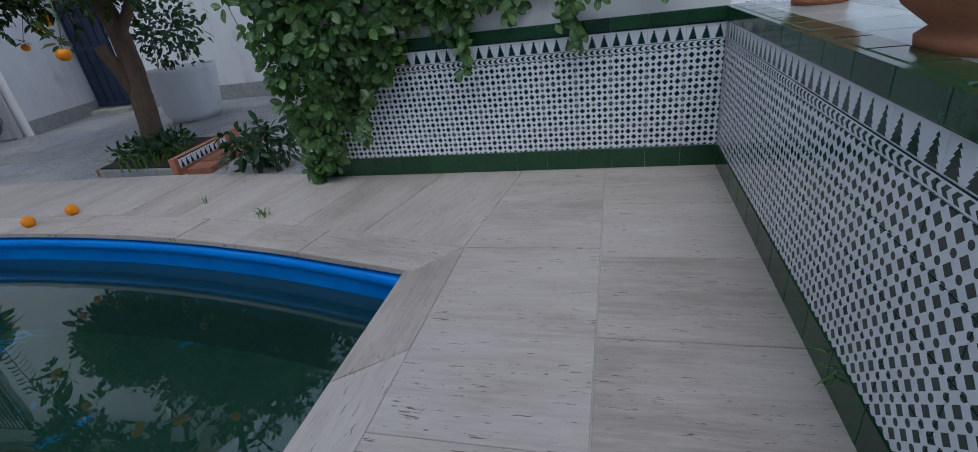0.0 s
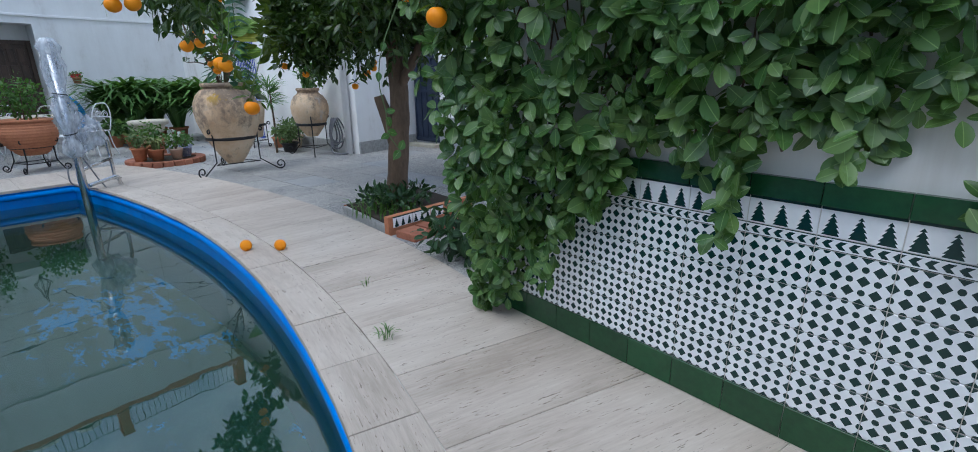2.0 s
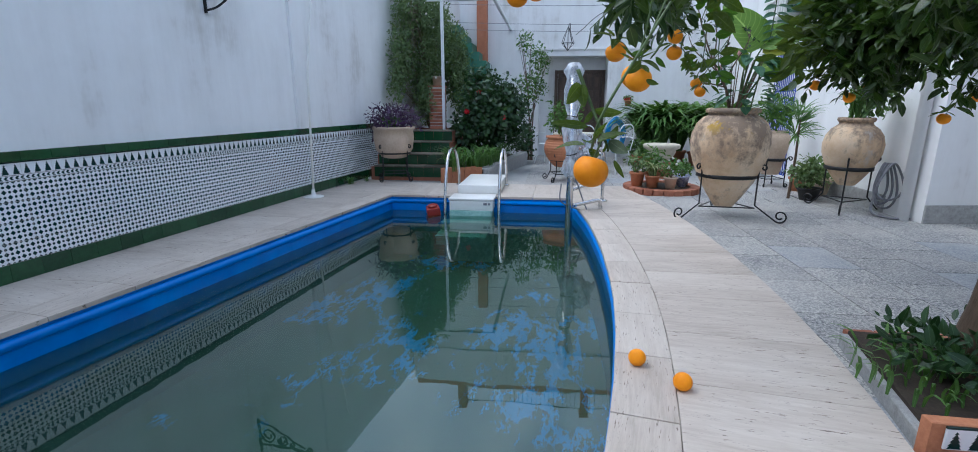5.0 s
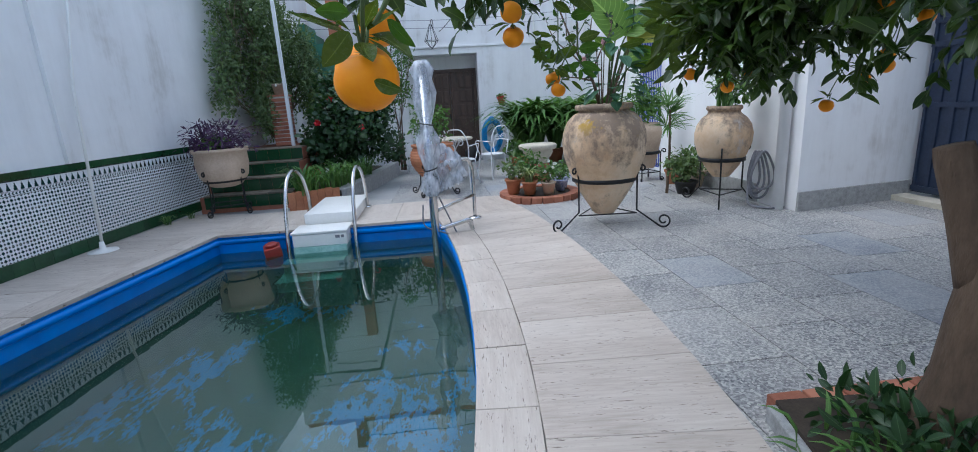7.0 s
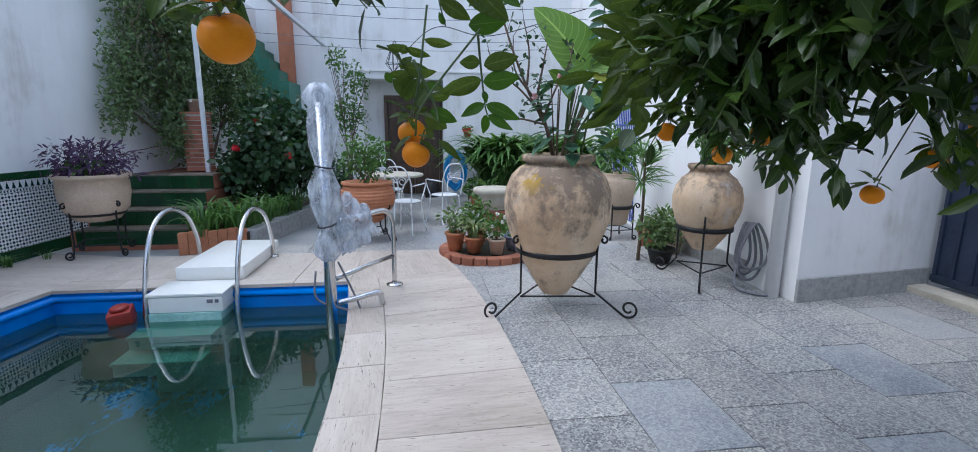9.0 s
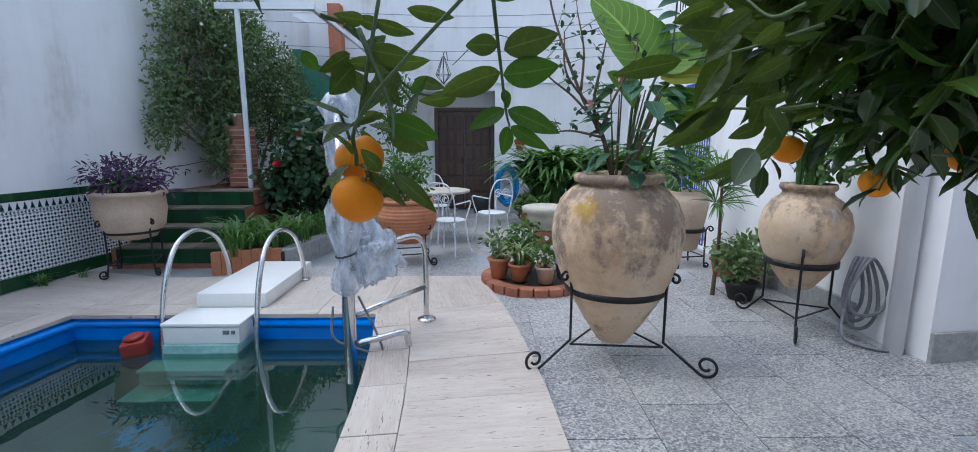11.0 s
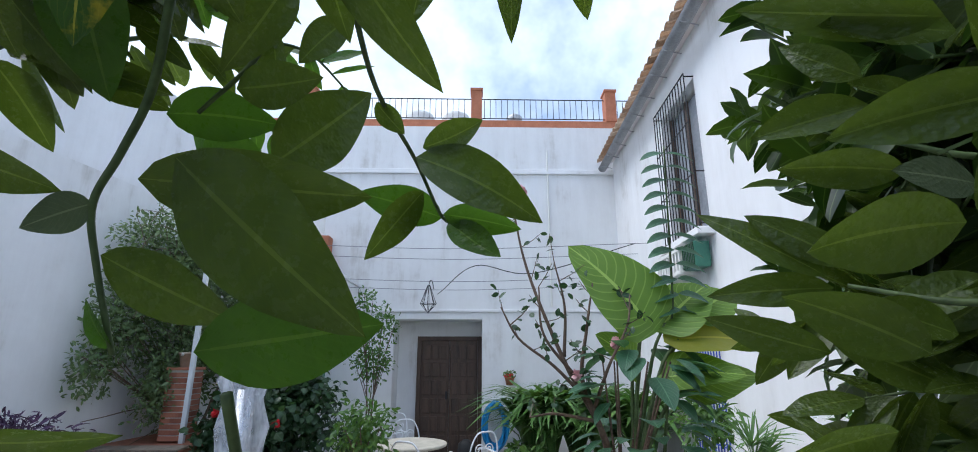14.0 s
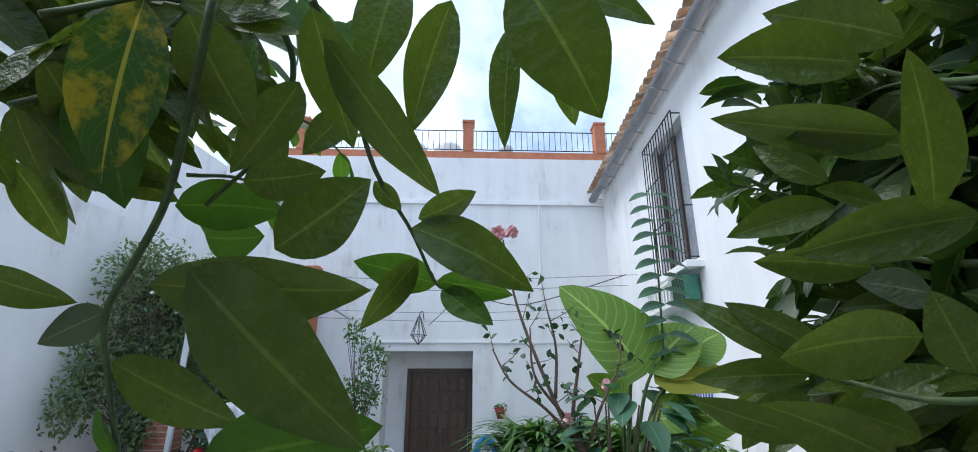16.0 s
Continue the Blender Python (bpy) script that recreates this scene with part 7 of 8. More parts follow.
twig([(-4.929, 3.639, 2.088), (-4.911, 3.662, 2.034), (-4.898, 3.695, 2.043)],
     [((-4.980, 3.557, 2.129), (-5.034, 3.510, 2.020), 0.60, "orange_leaf"),
      ((-4.931, 3.618, 2.043), (-4.981, 3.567, 1.932), 0.34, "orange_leaf"),
      ((-4.928, 3.675, 2.014), (-4.975, 3.661, 1.910), 0.28, "orange_leaf"),
      ((-4.872, 3.675, 2.016), (-4.889, 3.755, 1.907), 0.62, "orange_leaf"),
      ((-4.944, 3.717, 1.985), (-4.970, 3.748, 1.936), 0.40, "orange_leaf"),
      ((-4.906, 3.719, 2.031), (-4.892, 3.804, 2.014), 0.40, "orange_leaf")])
twig([(-4.871, 4.083, 1.930), (-4.905, 4.047, 1.946), (-4.924, 4.012, 1.972)],
     [((-4.894, 3.973, 1.956), (-4.904, 3.848, 1.972), 0.45, "orange_leaf"),
      ((-4.927, 4.021, 1.905), (-4.951, 3.872, 1.922), 0.28, "orange_leaf"),
      ((-4.939, 4.041, 1.900), (-4.962, 3.936, 1.922), 0.45, "orange_leaf"),
      ((-4.988, 3.996, 1.886), (-5.011, 3.934, 1.931), 0.36, "orange_leaf"),
      ((-4.899, 4.024, 1.987), (-4.918, 3.919, 2.038), 0.40, "orange_leaf"),
      ((-4.830, 3.931, 1.795), (-4.777, 3.905, 1.880), 0.40, "orange_leaf")])
twig([(-4.925, 4.094, 1.788), (-4.963, 4.057, 1.797), (-4.993, 4.018, 1.823)],
     [((-4.994, 4.002, 1.861), (-5.023, 3.896, 1.840), 0.34, "orange_leaf"),
      ((-4.880, 4.019, 1.812), (-4.932, 3.901, 1.806), 0.34, "orange_leaf"),
      ((-5.009, 4.037, 1.802), (-5.046, 3.943, 1.830), 0.36, "orange_leaf"),
      ((-4.912, 3.979, 1.726), (-4.953, 3.893, 1.732), 0.62, "orange_leaf"),
      ((-4.841, 3.939, 1.697), (-4.831, 3.916, 1.743), 0.60, "orange_leaf"),
      ((-4.936, 4.021, 1.763), (-4.925, 3.957, 1.771), 0.50, "grey_leaf"),
      ((-4.971, 4.032, 1.853), (-4.984, 3.973, 1.877), 0.50, "orange_leaf")])
twig([(-4.950, 4.083, 1.680), (-4.994, 4.040, 1.680), (-5.054, 3.996, 1.702)],
     [((-5.062, 3.984, 1.712), (-5.089, 3.878, 1.790), 0.24, "orange_leaf"),
      ((-4.933, 3.953, 1.638), (-4.947, 3.868, 1.690), 0.40, "orange_leaf"),
      ((-5.077, 3.999, 1.703), (-5.097, 3.881, 1.703), 0.28, "orange_leaf"),
      ((-5.048, 4.003, 1.720), (-5.071, 3.918, 1.781), 0.30, "orange_leaf"),
      ((-5.098, 4.000, 1.640), (-5.117, 3.885, 1.671), 0.30, "orange_leaf"),
      ((-4.960, 4.001, 1.652), (-4.972, 3.939, 1.680), 0.45, "orange_leaf")])
twig([(-4.946, 3.472, 1.612), (-4.970, 3.482, 1.539), (-4.984, 3.491, 1.473), (-4.983, 3.500, 1.402), (-4.985, 3.508, 1.370)],
     [((-4.972, 3.482, 1.531), (-4.962, 3.417, 1.535), 0.62, "orange_leaf"),
      ((-4.975, 3.494, 1.523), (-4.936, 3.597, 1.550), 0.50, "orange_leaf"),
      ((-4.984, 3.493, 1.475), (-4.952, 3.606, 1.480), 0.50, "bright_leaf"),
      ((-4.983, 3.488, 1.480), (-4.959, 3.371, 1.448), 0.42, "orange_leaf"),
      ((-4.983, 3.497, 1.406), (-4.956, 3.427, 1.365), 0.40, "bright_leaf"),
      ((-4.983, 3.503, 1.404), (-4.943, 3.607, 1.360), 0.36, "bright_leaf"),
      ((-4.985, 3.506, 1.370), (-4.963, 3.491, 1.313), 0.55, "bright_leaf"),
      ((-4.985, 3.510, 1.370), (-4.944, 3.582, 1.326), 0.32, "bright_leaf"),
      ((-4.988, 3.495, 1.447), (-4.973, 3.507, 1.410), 0.50, "bright_leaf")])
twig([(-4.645, 3.278, 1.492), (-4.602, 3.325, 1.389), (-4.564, 3.336, 1.338)],
     [((-4.605, 3.212, 1.457), (-4.622, 3.224, 1.431), 0.55, "bright_leaf"),
      ((-4.646, 3.264, 1.460), (-4.608, 3.238, 1.428), 0.40, "orange_leaf"),
      ((-4.631, 3.272, 1.442), (-4.594, 3.248, 1.404), 0.60, "orange_leaf"),
      ((-4.637, 3.311, 1.421), (-4.620, 3.278, 1.382), 0.60, "orange_leaf"),
      ((-4.622, 3.316, 1.371), (-4.636, 3.389, 1.342), 0.42, "bright_leaf"),
      ((-4.620, 3.313, 1.377), (-4.589, 3.269, 1.363), 0.20, "orange_leaf"),
      ((-4.550, 3.321, 1.302), (-4.516, 3.307, 1.326), 0.40, "orange_leaf"),
      ((-4.558, 3.334, 1.298), (-4.546, 3.392, 1.254), 0.28, "orange_leaf"),
      ((-4.673, 3.301, 1.447), (-4.662, 3.310, 1.405), 0.50, "orange_leaf")])
twig([(-4.734, 3.236, 1.517), (-4.858, 3.242, 1.510), (-4.929, 3.263, 1.484), (-5.007, 3.312, 1.440), (-5.078, 3.393, 1.444)],
     [((-4.859, 3.241, 1.503), (-4.875, 3.326, 1.489), 0.40, "orange_leaf"),
      ((-4.925, 3.257, 1.492), (-4.946, 3.350, 1.492), 0.36, "orange_leaf"),
      ((-5.001, 3.306, 1.467), (-5.000, 3.370, 1.449), 0.45, "orange_leaf"),
      ((-5.040, 3.361, 1.440), (-5.030, 3.461, 1.490), 0.36, "orange_leaf"),
      ((-5.007, 3.312, 1.440), (-4.983, 3.290, 1.384), 0.28, "grey_leaf"),
      ((-4.973, 3.288, 1.471), (-4.942, 3.245, 1.416), 0.40, "bright_leaf"),
      ((-5.078, 3.393, 1.444), (-5.033, 3.323, 1.415), 0.40, "orange_leaf"),
      ((-4.945, 3.273, 1.475), (-4.909, 3.227, 1.437), 0.40, "orange_leaf")])
twig([(-2.313, 2.408, 1.252), (-2.305, 2.424, 1.213), (-2.293, 2.441, 1.171), (-2.262, 2.468, 1.105), (-2.248, 2.469, 1.095)],
     [((-2.300, 2.416, 1.223), (-2.282, 2.420, 1.180), 0.55, "orange_leaf"),
      ((-2.299, 2.414, 1.223), (-2.280, 2.379, 1.191), 0.60, "orange_leaf"),
      ((-2.294, 2.442, 1.173), (-2.291, 2.498, 1.162), 0.36, "orange_leaf"),
      ((-2.274, 2.431, 1.140), (-2.237, 2.358, 1.153), 0.20, "orange_leaf"),
      ((-2.293, 2.441, 1.171), (-2.283, 2.424, 1.144), 0.35, "orange_leaf"),
      ((-2.266, 2.472, 1.114), (-2.246, 2.506, 1.086), 0.50, "grey_leaf"),
      ((-2.268, 2.475, 1.117), (-2.287, 2.491, 1.138), 0.45, "orange_leaf"),
      ((-2.262, 2.468, 1.105), (-2.243, 2.455, 1.097), 0.50, "orange_leaf"),
      ((-2.246, 2.481, 1.078), (-2.236, 2.500, 1.043), 0.25, "orange_leaf")])
twig([(-2.816, 2.676, 1.373), (-2.822, 2.659, 1.338), (-2.825, 2.642, 1.314)],
     [((-2.820, 2.618, 1.326), (-2.813, 2.584, 1.333), 0.50, "bright_leaf"),
      ((-2.823, 2.615, 1.308), (-2.821, 2.584, 1.270), 0.55, "orange_leaf"),
      ((-2.826, 2.657, 1.319), (-2.811, 2.682, 1.287), 0.40, "bright_leaf"),
      ((-2.830, 2.635, 1.255), (-2.814, 2.670, 1.239), 0.40, "orange_leaf")])
twig([(-4.804, 4.038, 1.537), (-4.857, 3.989, 1.522), (-4.918, 3.944, 1.512), (-4.999, 3.886, 1.508)],
     [((-4.900, 3.892, 1.593), (-4.921, 3.814, 1.577), 0.45, "orange_leaf"),
      ((-4.986, 3.866, 1.505), (-4.993, 3.727, 1.480), 0.30, "orange_leaf"),
      ((-4.896, 3.928, 1.543), (-4.903, 3.827, 1.547), 0.45, "orange_leaf"),
      ((-4.887, 3.918, 1.511), (-4.904, 3.853, 1.401), 0.34, "orange_leaf"),
      ((-4.878, 3.936, 1.497), (-4.893, 3.875, 1.402), 0.30, "orange_leaf"),
      ((-4.813, 3.977, 1.519), (-4.821, 3.894, 1.535), 0.50, "orange_leaf"),
      ((-4.814, 3.953, 1.494), (-4.818, 3.933, 1.401), 0.45, "orange_leaf"),
      ((-4.759, 3.958, 1.476), (-4.764, 3.902, 1.429), 0.50, "orange_leaf")])
twig([(-4.786, 4.024, 1.402), (-4.827, 3.984, 1.397), (-4.910, 3.942, 1.403)],
     [((-4.925, 3.919, 1.416), (-4.946, 3.834, 1.364), 0.32, "orange_leaf"),
      ((-4.935, 3.902, 1.403), (-4.934, 3.827, 1.318), 0.30, "orange_leaf"),
      ((-4.880, 3.945, 1.450), (-4.887, 3.883, 1.356), 0.34, "orange_leaf"),
      ((-4.893, 3.931, 1.409), (-4.896, 3.836, 1.314), 0.34, "orange_leaf"),
      ((-4.753, 3.910, 1.325), (-4.732, 3.852, 1.271), 0.55, "grey_leaf"),
      ((-4.797, 3.919, 1.317), (-4.807, 3.847, 1.258), 0.30, "orange_leaf"),
      ((-4.762, 3.964, 1.419), (-4.777, 3.919, 1.396), 0.45, "orange_leaf"),
      ((-4.796, 3.954, 1.446), (-4.801, 3.921, 1.356), 0.42, "orange_leaf"),
      ((-4.767, 3.959, 1.360), (-4.747, 3.910, 1.301), 0.50, "orange_leaf")])
twig([(-4.732, 3.957, 1.551), (-4.768, 3.925, 1.540), (-4.829, 3.909, 1.585)],
     [((-4.783, 3.900, 1.555), (-4.812, 3.842, 1.516), 0.45, "orange_leaf"),
      ((-4.723, 3.920, 1.522), (-4.740, 3.885, 1.487), 0.50, "orange_leaf"),
      ((-4.847, 3.923, 1.550), (-4.879, 3.859, 1.490), 0.40, "orange_leaf"),
      ((-4.775, 3.943, 1.470), (-4.792, 3.896, 1.444), 0.45, "orange_leaf"),
      ((-4.843, 3.962, 1.441), (-4.859, 3.908, 1.430), 0.40, "orange_leaf"),
      ((-4.746, 3.950, 1.345), (-4.749, 3.921, 1.400), 0.50, "orange_leaf")])
twig([(-4.800, 3.178, 1.547), (-4.847, 3.221, 1.536), (-4.893, 3.262, 1.482), (-4.953, 3.306, 1.421)],
     [((-4.834, 3.243, 1.548), (-4.783, 3.215, 1.536), 0.40, "orange_leaf"),
      ((-4.845, 3.201, 1.476), (-4.895, 3.300, 1.483), 0.25, "orange_leaf"),
      ((-4.834, 3.217, 1.464), (-4.832, 3.254, 1.404), 0.40, "orange_leaf"),
      ((-4.867, 3.253, 1.555), (-4.895, 3.321, 1.534), 0.35, "orange_leaf"),
      ((-4.877, 3.263, 1.547), (-4.846, 3.227, 1.552), 0.50, "orange_leaf"),
      ((-4.872, 3.237, 1.494), (-4.881, 3.265, 1.540), 0.50, "orange_leaf"),
      ((-4.874, 3.264, 1.455), (-4.875, 3.293, 1.401), 0.40, "orange_leaf"),
      ((-4.911, 3.286, 1.474), (-4.880, 3.266, 1.409), 0.40, "orange_leaf"),
      ((-4.917, 3.307, 1.588), (-4.944, 3.400, 1.574), 0.30, "orange_leaf"),
      ((-4.952, 3.307, 1.434), (-4.966, 3.340, 1.464), 0.50, "bright_leaf"),
      ((-4.701, 3.304, 1.364), (-4.699, 3.366, 1.331), 0.70, "orange_leaf"),
      ((-4.763, 3.252, 1.385), (-4.770, 3.289, 1.379), 0.40, "orange_leaf")])


def sprig(a, b, count, length, material):
    """A leafy shoot from a to b with its leaves set round it."""
    a, b = Vector(a), Vector(b)
    bm = BM()
    tube(bm, curve_pts([a, a.lerp(b, 0.5) + Vector((0, 0, 0.03)), b], 5), 0.0035, 6, 0.0015)
    sg = part("sprig", bm, "green_stem", tree, smooth=60)
    ahead = (b - a).normalized()
    for k in range(count):
        p = a.lerp(b, 0.12 + 0.88 * k / (count - 1)) + Vector((0, 0, 0.03 * (1 - abs(2 * k / (count - 1) - 1))))
        out = Vector((leaf_random.gauss(0, 1), leaf_random.gauss(0, 1), leaf_random.gauss(-0.2, 1)))
        out = (out - ahead * out.dot(ahead)).normalized() + ahead * 0.8 - Vector((0, 0, 0.35))
        ln = length * leaf_random.uniform(0.6, 1.1)
        me = near_leaf(material)
        up = Vector((leaf_random.uniform(0.3, 1.0), leaf_random.uniform(-0.5, 0.5), leaf_random.uniform(-0.2, 0.9)))
        part("leaf", me, None, sg).matrix_basis = leaf_at(me, p, out, up, 1.0) @ Matrix.Diagonal((ln, ln * 1.1, ln, 1))


shoots = [
    ((-4.879, 3.293, 1.930), (-4.951, 3.359, 1.969), 12, 0.09, "orange_leaf"),
    ((-4.907, 3.271, 1.904), (-4.991, 3.324, 1.931), 12, 0.09, "orange_leaf"),
    ((-4.870, 3.308, 1.961), (-4.976, 3.410, 2.036), 13, 0.09, "orange_leaf"),
    ((-4.945, 3.279, 2.037), (-5.063, 3.352, 2.004), 12, 0.09, "bright_leaf"),
    ((-4.974, 3.207, 1.887), (-5.035, 3.247, 1.911), 8, 0.09, "orange_leaf"),
    ((-4.997, 3.361, 2.092), (-5.122, 3.388, 2.026), 10, 0.09, "orange_leaf"),
    ((-4.873, 3.208, 1.998), (-4.973, 3.284, 2.053), 14, 0.10, "orange_leaf"),
    ((-4.885, 3.213, 1.949), (-5.016, 3.237, 2.024), 13, 0.10, "orange_leaf"),
    ((-4.912, 3.205, 1.894), (-4.971, 3.247, 1.923), 9, 0.09, "orange_leaf"),
    ((-4.965, 3.186, 2.122), (-5.146, 3.260, 2.163), 14, 0.10, "orange_leaf"),
    ((-5.102, 3.200, 2.250), (-5.275, 3.285, 2.192), 14, 0.10, "bright_leaf"),
    ((-5.130, 3.192, 2.013), (-5.237, 3.283, 2.043), 9, 0.09, "orange_leaf"),
    ((-5.057, 3.297, 2.207), (-5.195, 3.447, 2.209), 12, 0.10, "bright_leaf"),
    ((-5.229, 3.223, 1.987), (-5.353, 3.338, 1.964), 9, 0.09, "bright_leaf"),
    ((-5.266, 3.299, 2.115), (-5.384, 3.415, 2.085), 8, 0.08, "bright_leaf"),
    ((-4.965, 4.192, 1.976), (-5.132, 4.138, 2.054), 14, 0.10, "orange_leaf"),
    ((-4.992, 4.200, 1.912), (-5.186, 4.129, 1.964), 14, 0.10, "orange_leaf"),
    ((-4.929, 4.177, 2.046), (-5.078, 4.091, 2.176), 14, 0.10, "orange_leaf"),
    ((-5.036, 4.204, 1.751), (-5.202, 4.172, 1.787), 12, 0.10, "orange_leaf"),
    ((-4.961, 4.208, 1.638), (-5.152, 4.030, 1.679), 16, 0.10, "orange_leaf"),
    ((-4.936, 4.184, 1.574), (-5.116, 4.039, 1.595), 16, 0.10, "orange_leaf"),
    ((-4.975, 4.229, 1.531), (-5.187, 4.045, 1.527), 16, 0.10, "orange_leaf"),
    ((-4.921, 4.163, 1.658), (-5.076, 4.045, 1.692), 12, 0.10, "orange_leaf"),
    ((-4.979, 4.236, 1.467), (-5.189, 4.059, 1.449), 14, 0.10, "orange_leaf"),
    ((-4.980, 4.240, 1.401), (-5.136, 4.142, 1.382), 10, 0.09, "orange_leaf"),
    ((-5.134, 4.401, 1.634), (-5.404, 4.114, 1.677), 18, 0.10, "orange_leaf"),
    ((-5.145, 4.418, 1.517), (-5.400, 4.180, 1.527), 16, 0.10, "orange_leaf")]
for row in shoots:
    sprig(*row)


def orange_mesh():
    bm = BM()
    bmesh.ops.create_uvsphere(bm, u_segments=28, v_segments=18, radius=0.04)
    for v in bm.verts:
        h = v.co.z / 0.04
        v.co.z *= 0.93
        if h > 0.75:
            v.co.z -= 0.006 * (h - 0.75) / 0.25
        v.co *= 1 + 0.02 * noise.noise(v.co * 30)
    finish(bm, 80)
    me = bpy.data.meshes.new("orange")
    bm.to_mesh(me)
    bm.free()
    me.materials.append(M["orange"])
    bm = BM()
    for k in range(5):
        a = k * 1.257
        vs = [bm.verts.new((0.001, 0.0, 0.033)), bm.verts.new((0.008 * math.cos(a - 0.4), 0.008 * math.sin(a - 0.4), 0.0335)), bm.verts.new((0.013 * math.cos(a), 0.013 * math.sin(a), 0.034)), bm.verts.new((0.008 * math.cos(a + 0.4), 0.008 * math.sin(a + 0.4), 0.0335))]
        bm.faces.new(vs)
    tube(bm, [(0, 0, 0.032), (0.002, 0, 0.045), (0.006, 0.002, 0.075)], 0.0025, 6)
    st = bpy.data.meshes.new("stalk")
    bm.to_mesh(st)
    bm.free()
    st.materials.append(M["green_stem"])
    return me, st


ORANGE, STALK = orange_mesh()


def orange(x, y, z, hanging=True, s=1.0):
    if hanging:
        o = part("orange", ORANGE, None, tree)
        o.matrix_basis = pose(x, y, z, leaf_random.uniform(-25, 25), leaf_random.uniform(-25, 25), leaf_random.uniform(0, 360)) @ Matrix.Scale(s, 4)
        part("stalk", STALK, None, o)
        a = Vector((x, y, z))
        for k in range(5):
            d = Vector((leaf_random.uniform(-1, 1), leaf_random.uniform(-1, 1), leaf_random.uniform(-0.7, 0.6))).normalized() * leaf_random.uniform(0.055, 0.085)
            me = near_leaf("orange_leaf")
            part("leaf", me, None, o).matrix_basis = o.matrix_basis.inverted() @ leaf_at(me, a + Vector((0, 0, 0.05)) + d * 0.2, d, (0.4, 0.1, 1), 1.0) @ Matrix.Diagonal((d.length, d.length, d.length, 1))
        bm = BM()
        tube(bm, curve_pts([a + Vector((0, 0, 0.045)), a + Vector((0.02, 0.02, 0.12)), a + Vector((leaf_random.uniform(-0.12, 0.12), leaf_random.uniform(0, 0.2), 0.32))], 5), 0.003, 5)
        part("fruit_twig", bm, "green_stem", tree)
    else:
        t = tagged(part("fallen_orange", ORANGE, None), "fallen ripe orange lying on the travertine deck", "orange", "fallen oranges")
        t.matrix_basis = pose(x, y, z, 40, 60, 20)


orange(-2.252, 2.438, 1.055, s=0.87)
orange(-4.59, 3.28, 1.262, s=0.86)
orange(-4.65, 3.27, 1.315, s=0.9)
for p in ((-2.926, 2.615, 1.269), (-2.879, 2.621, 1.258), (-3.317, 2.600, 1.382), (-4.13, 3.00, 1.535), (-4.17, 3.01, 1.455),
          (-3.163, 2.225, 1.561), (-3.101, 2.297, 1.568), (-1.320, 2.741, 1.395)):
    orange(*p)
for p in ((-5.229, 4.259, 1.320), (-5.190, 4.477, 1.233), (-4.926, 4.448, 1.312), (-5.015, 4.999, 1.090), (-4.878, 5.087, 1.236), (-4.664, 5.016, 1.290), (-4.884, 4.325, 1.505), (-4.632, 5.174, 1.516), (-4.728, 5.073, 1.350), (-4.24, 4.58, 1.52), (-3.83, 4.27, 1.55), (-3.75, 3.0, 1.72), (-2.9, 4.0, 1.75), (-3.6, 4.1, 1.7)):
    orange(*p)
orange(-3.41, 2.789, 0.037, False)
orange(-3.22, 2.947, 0.037, False)


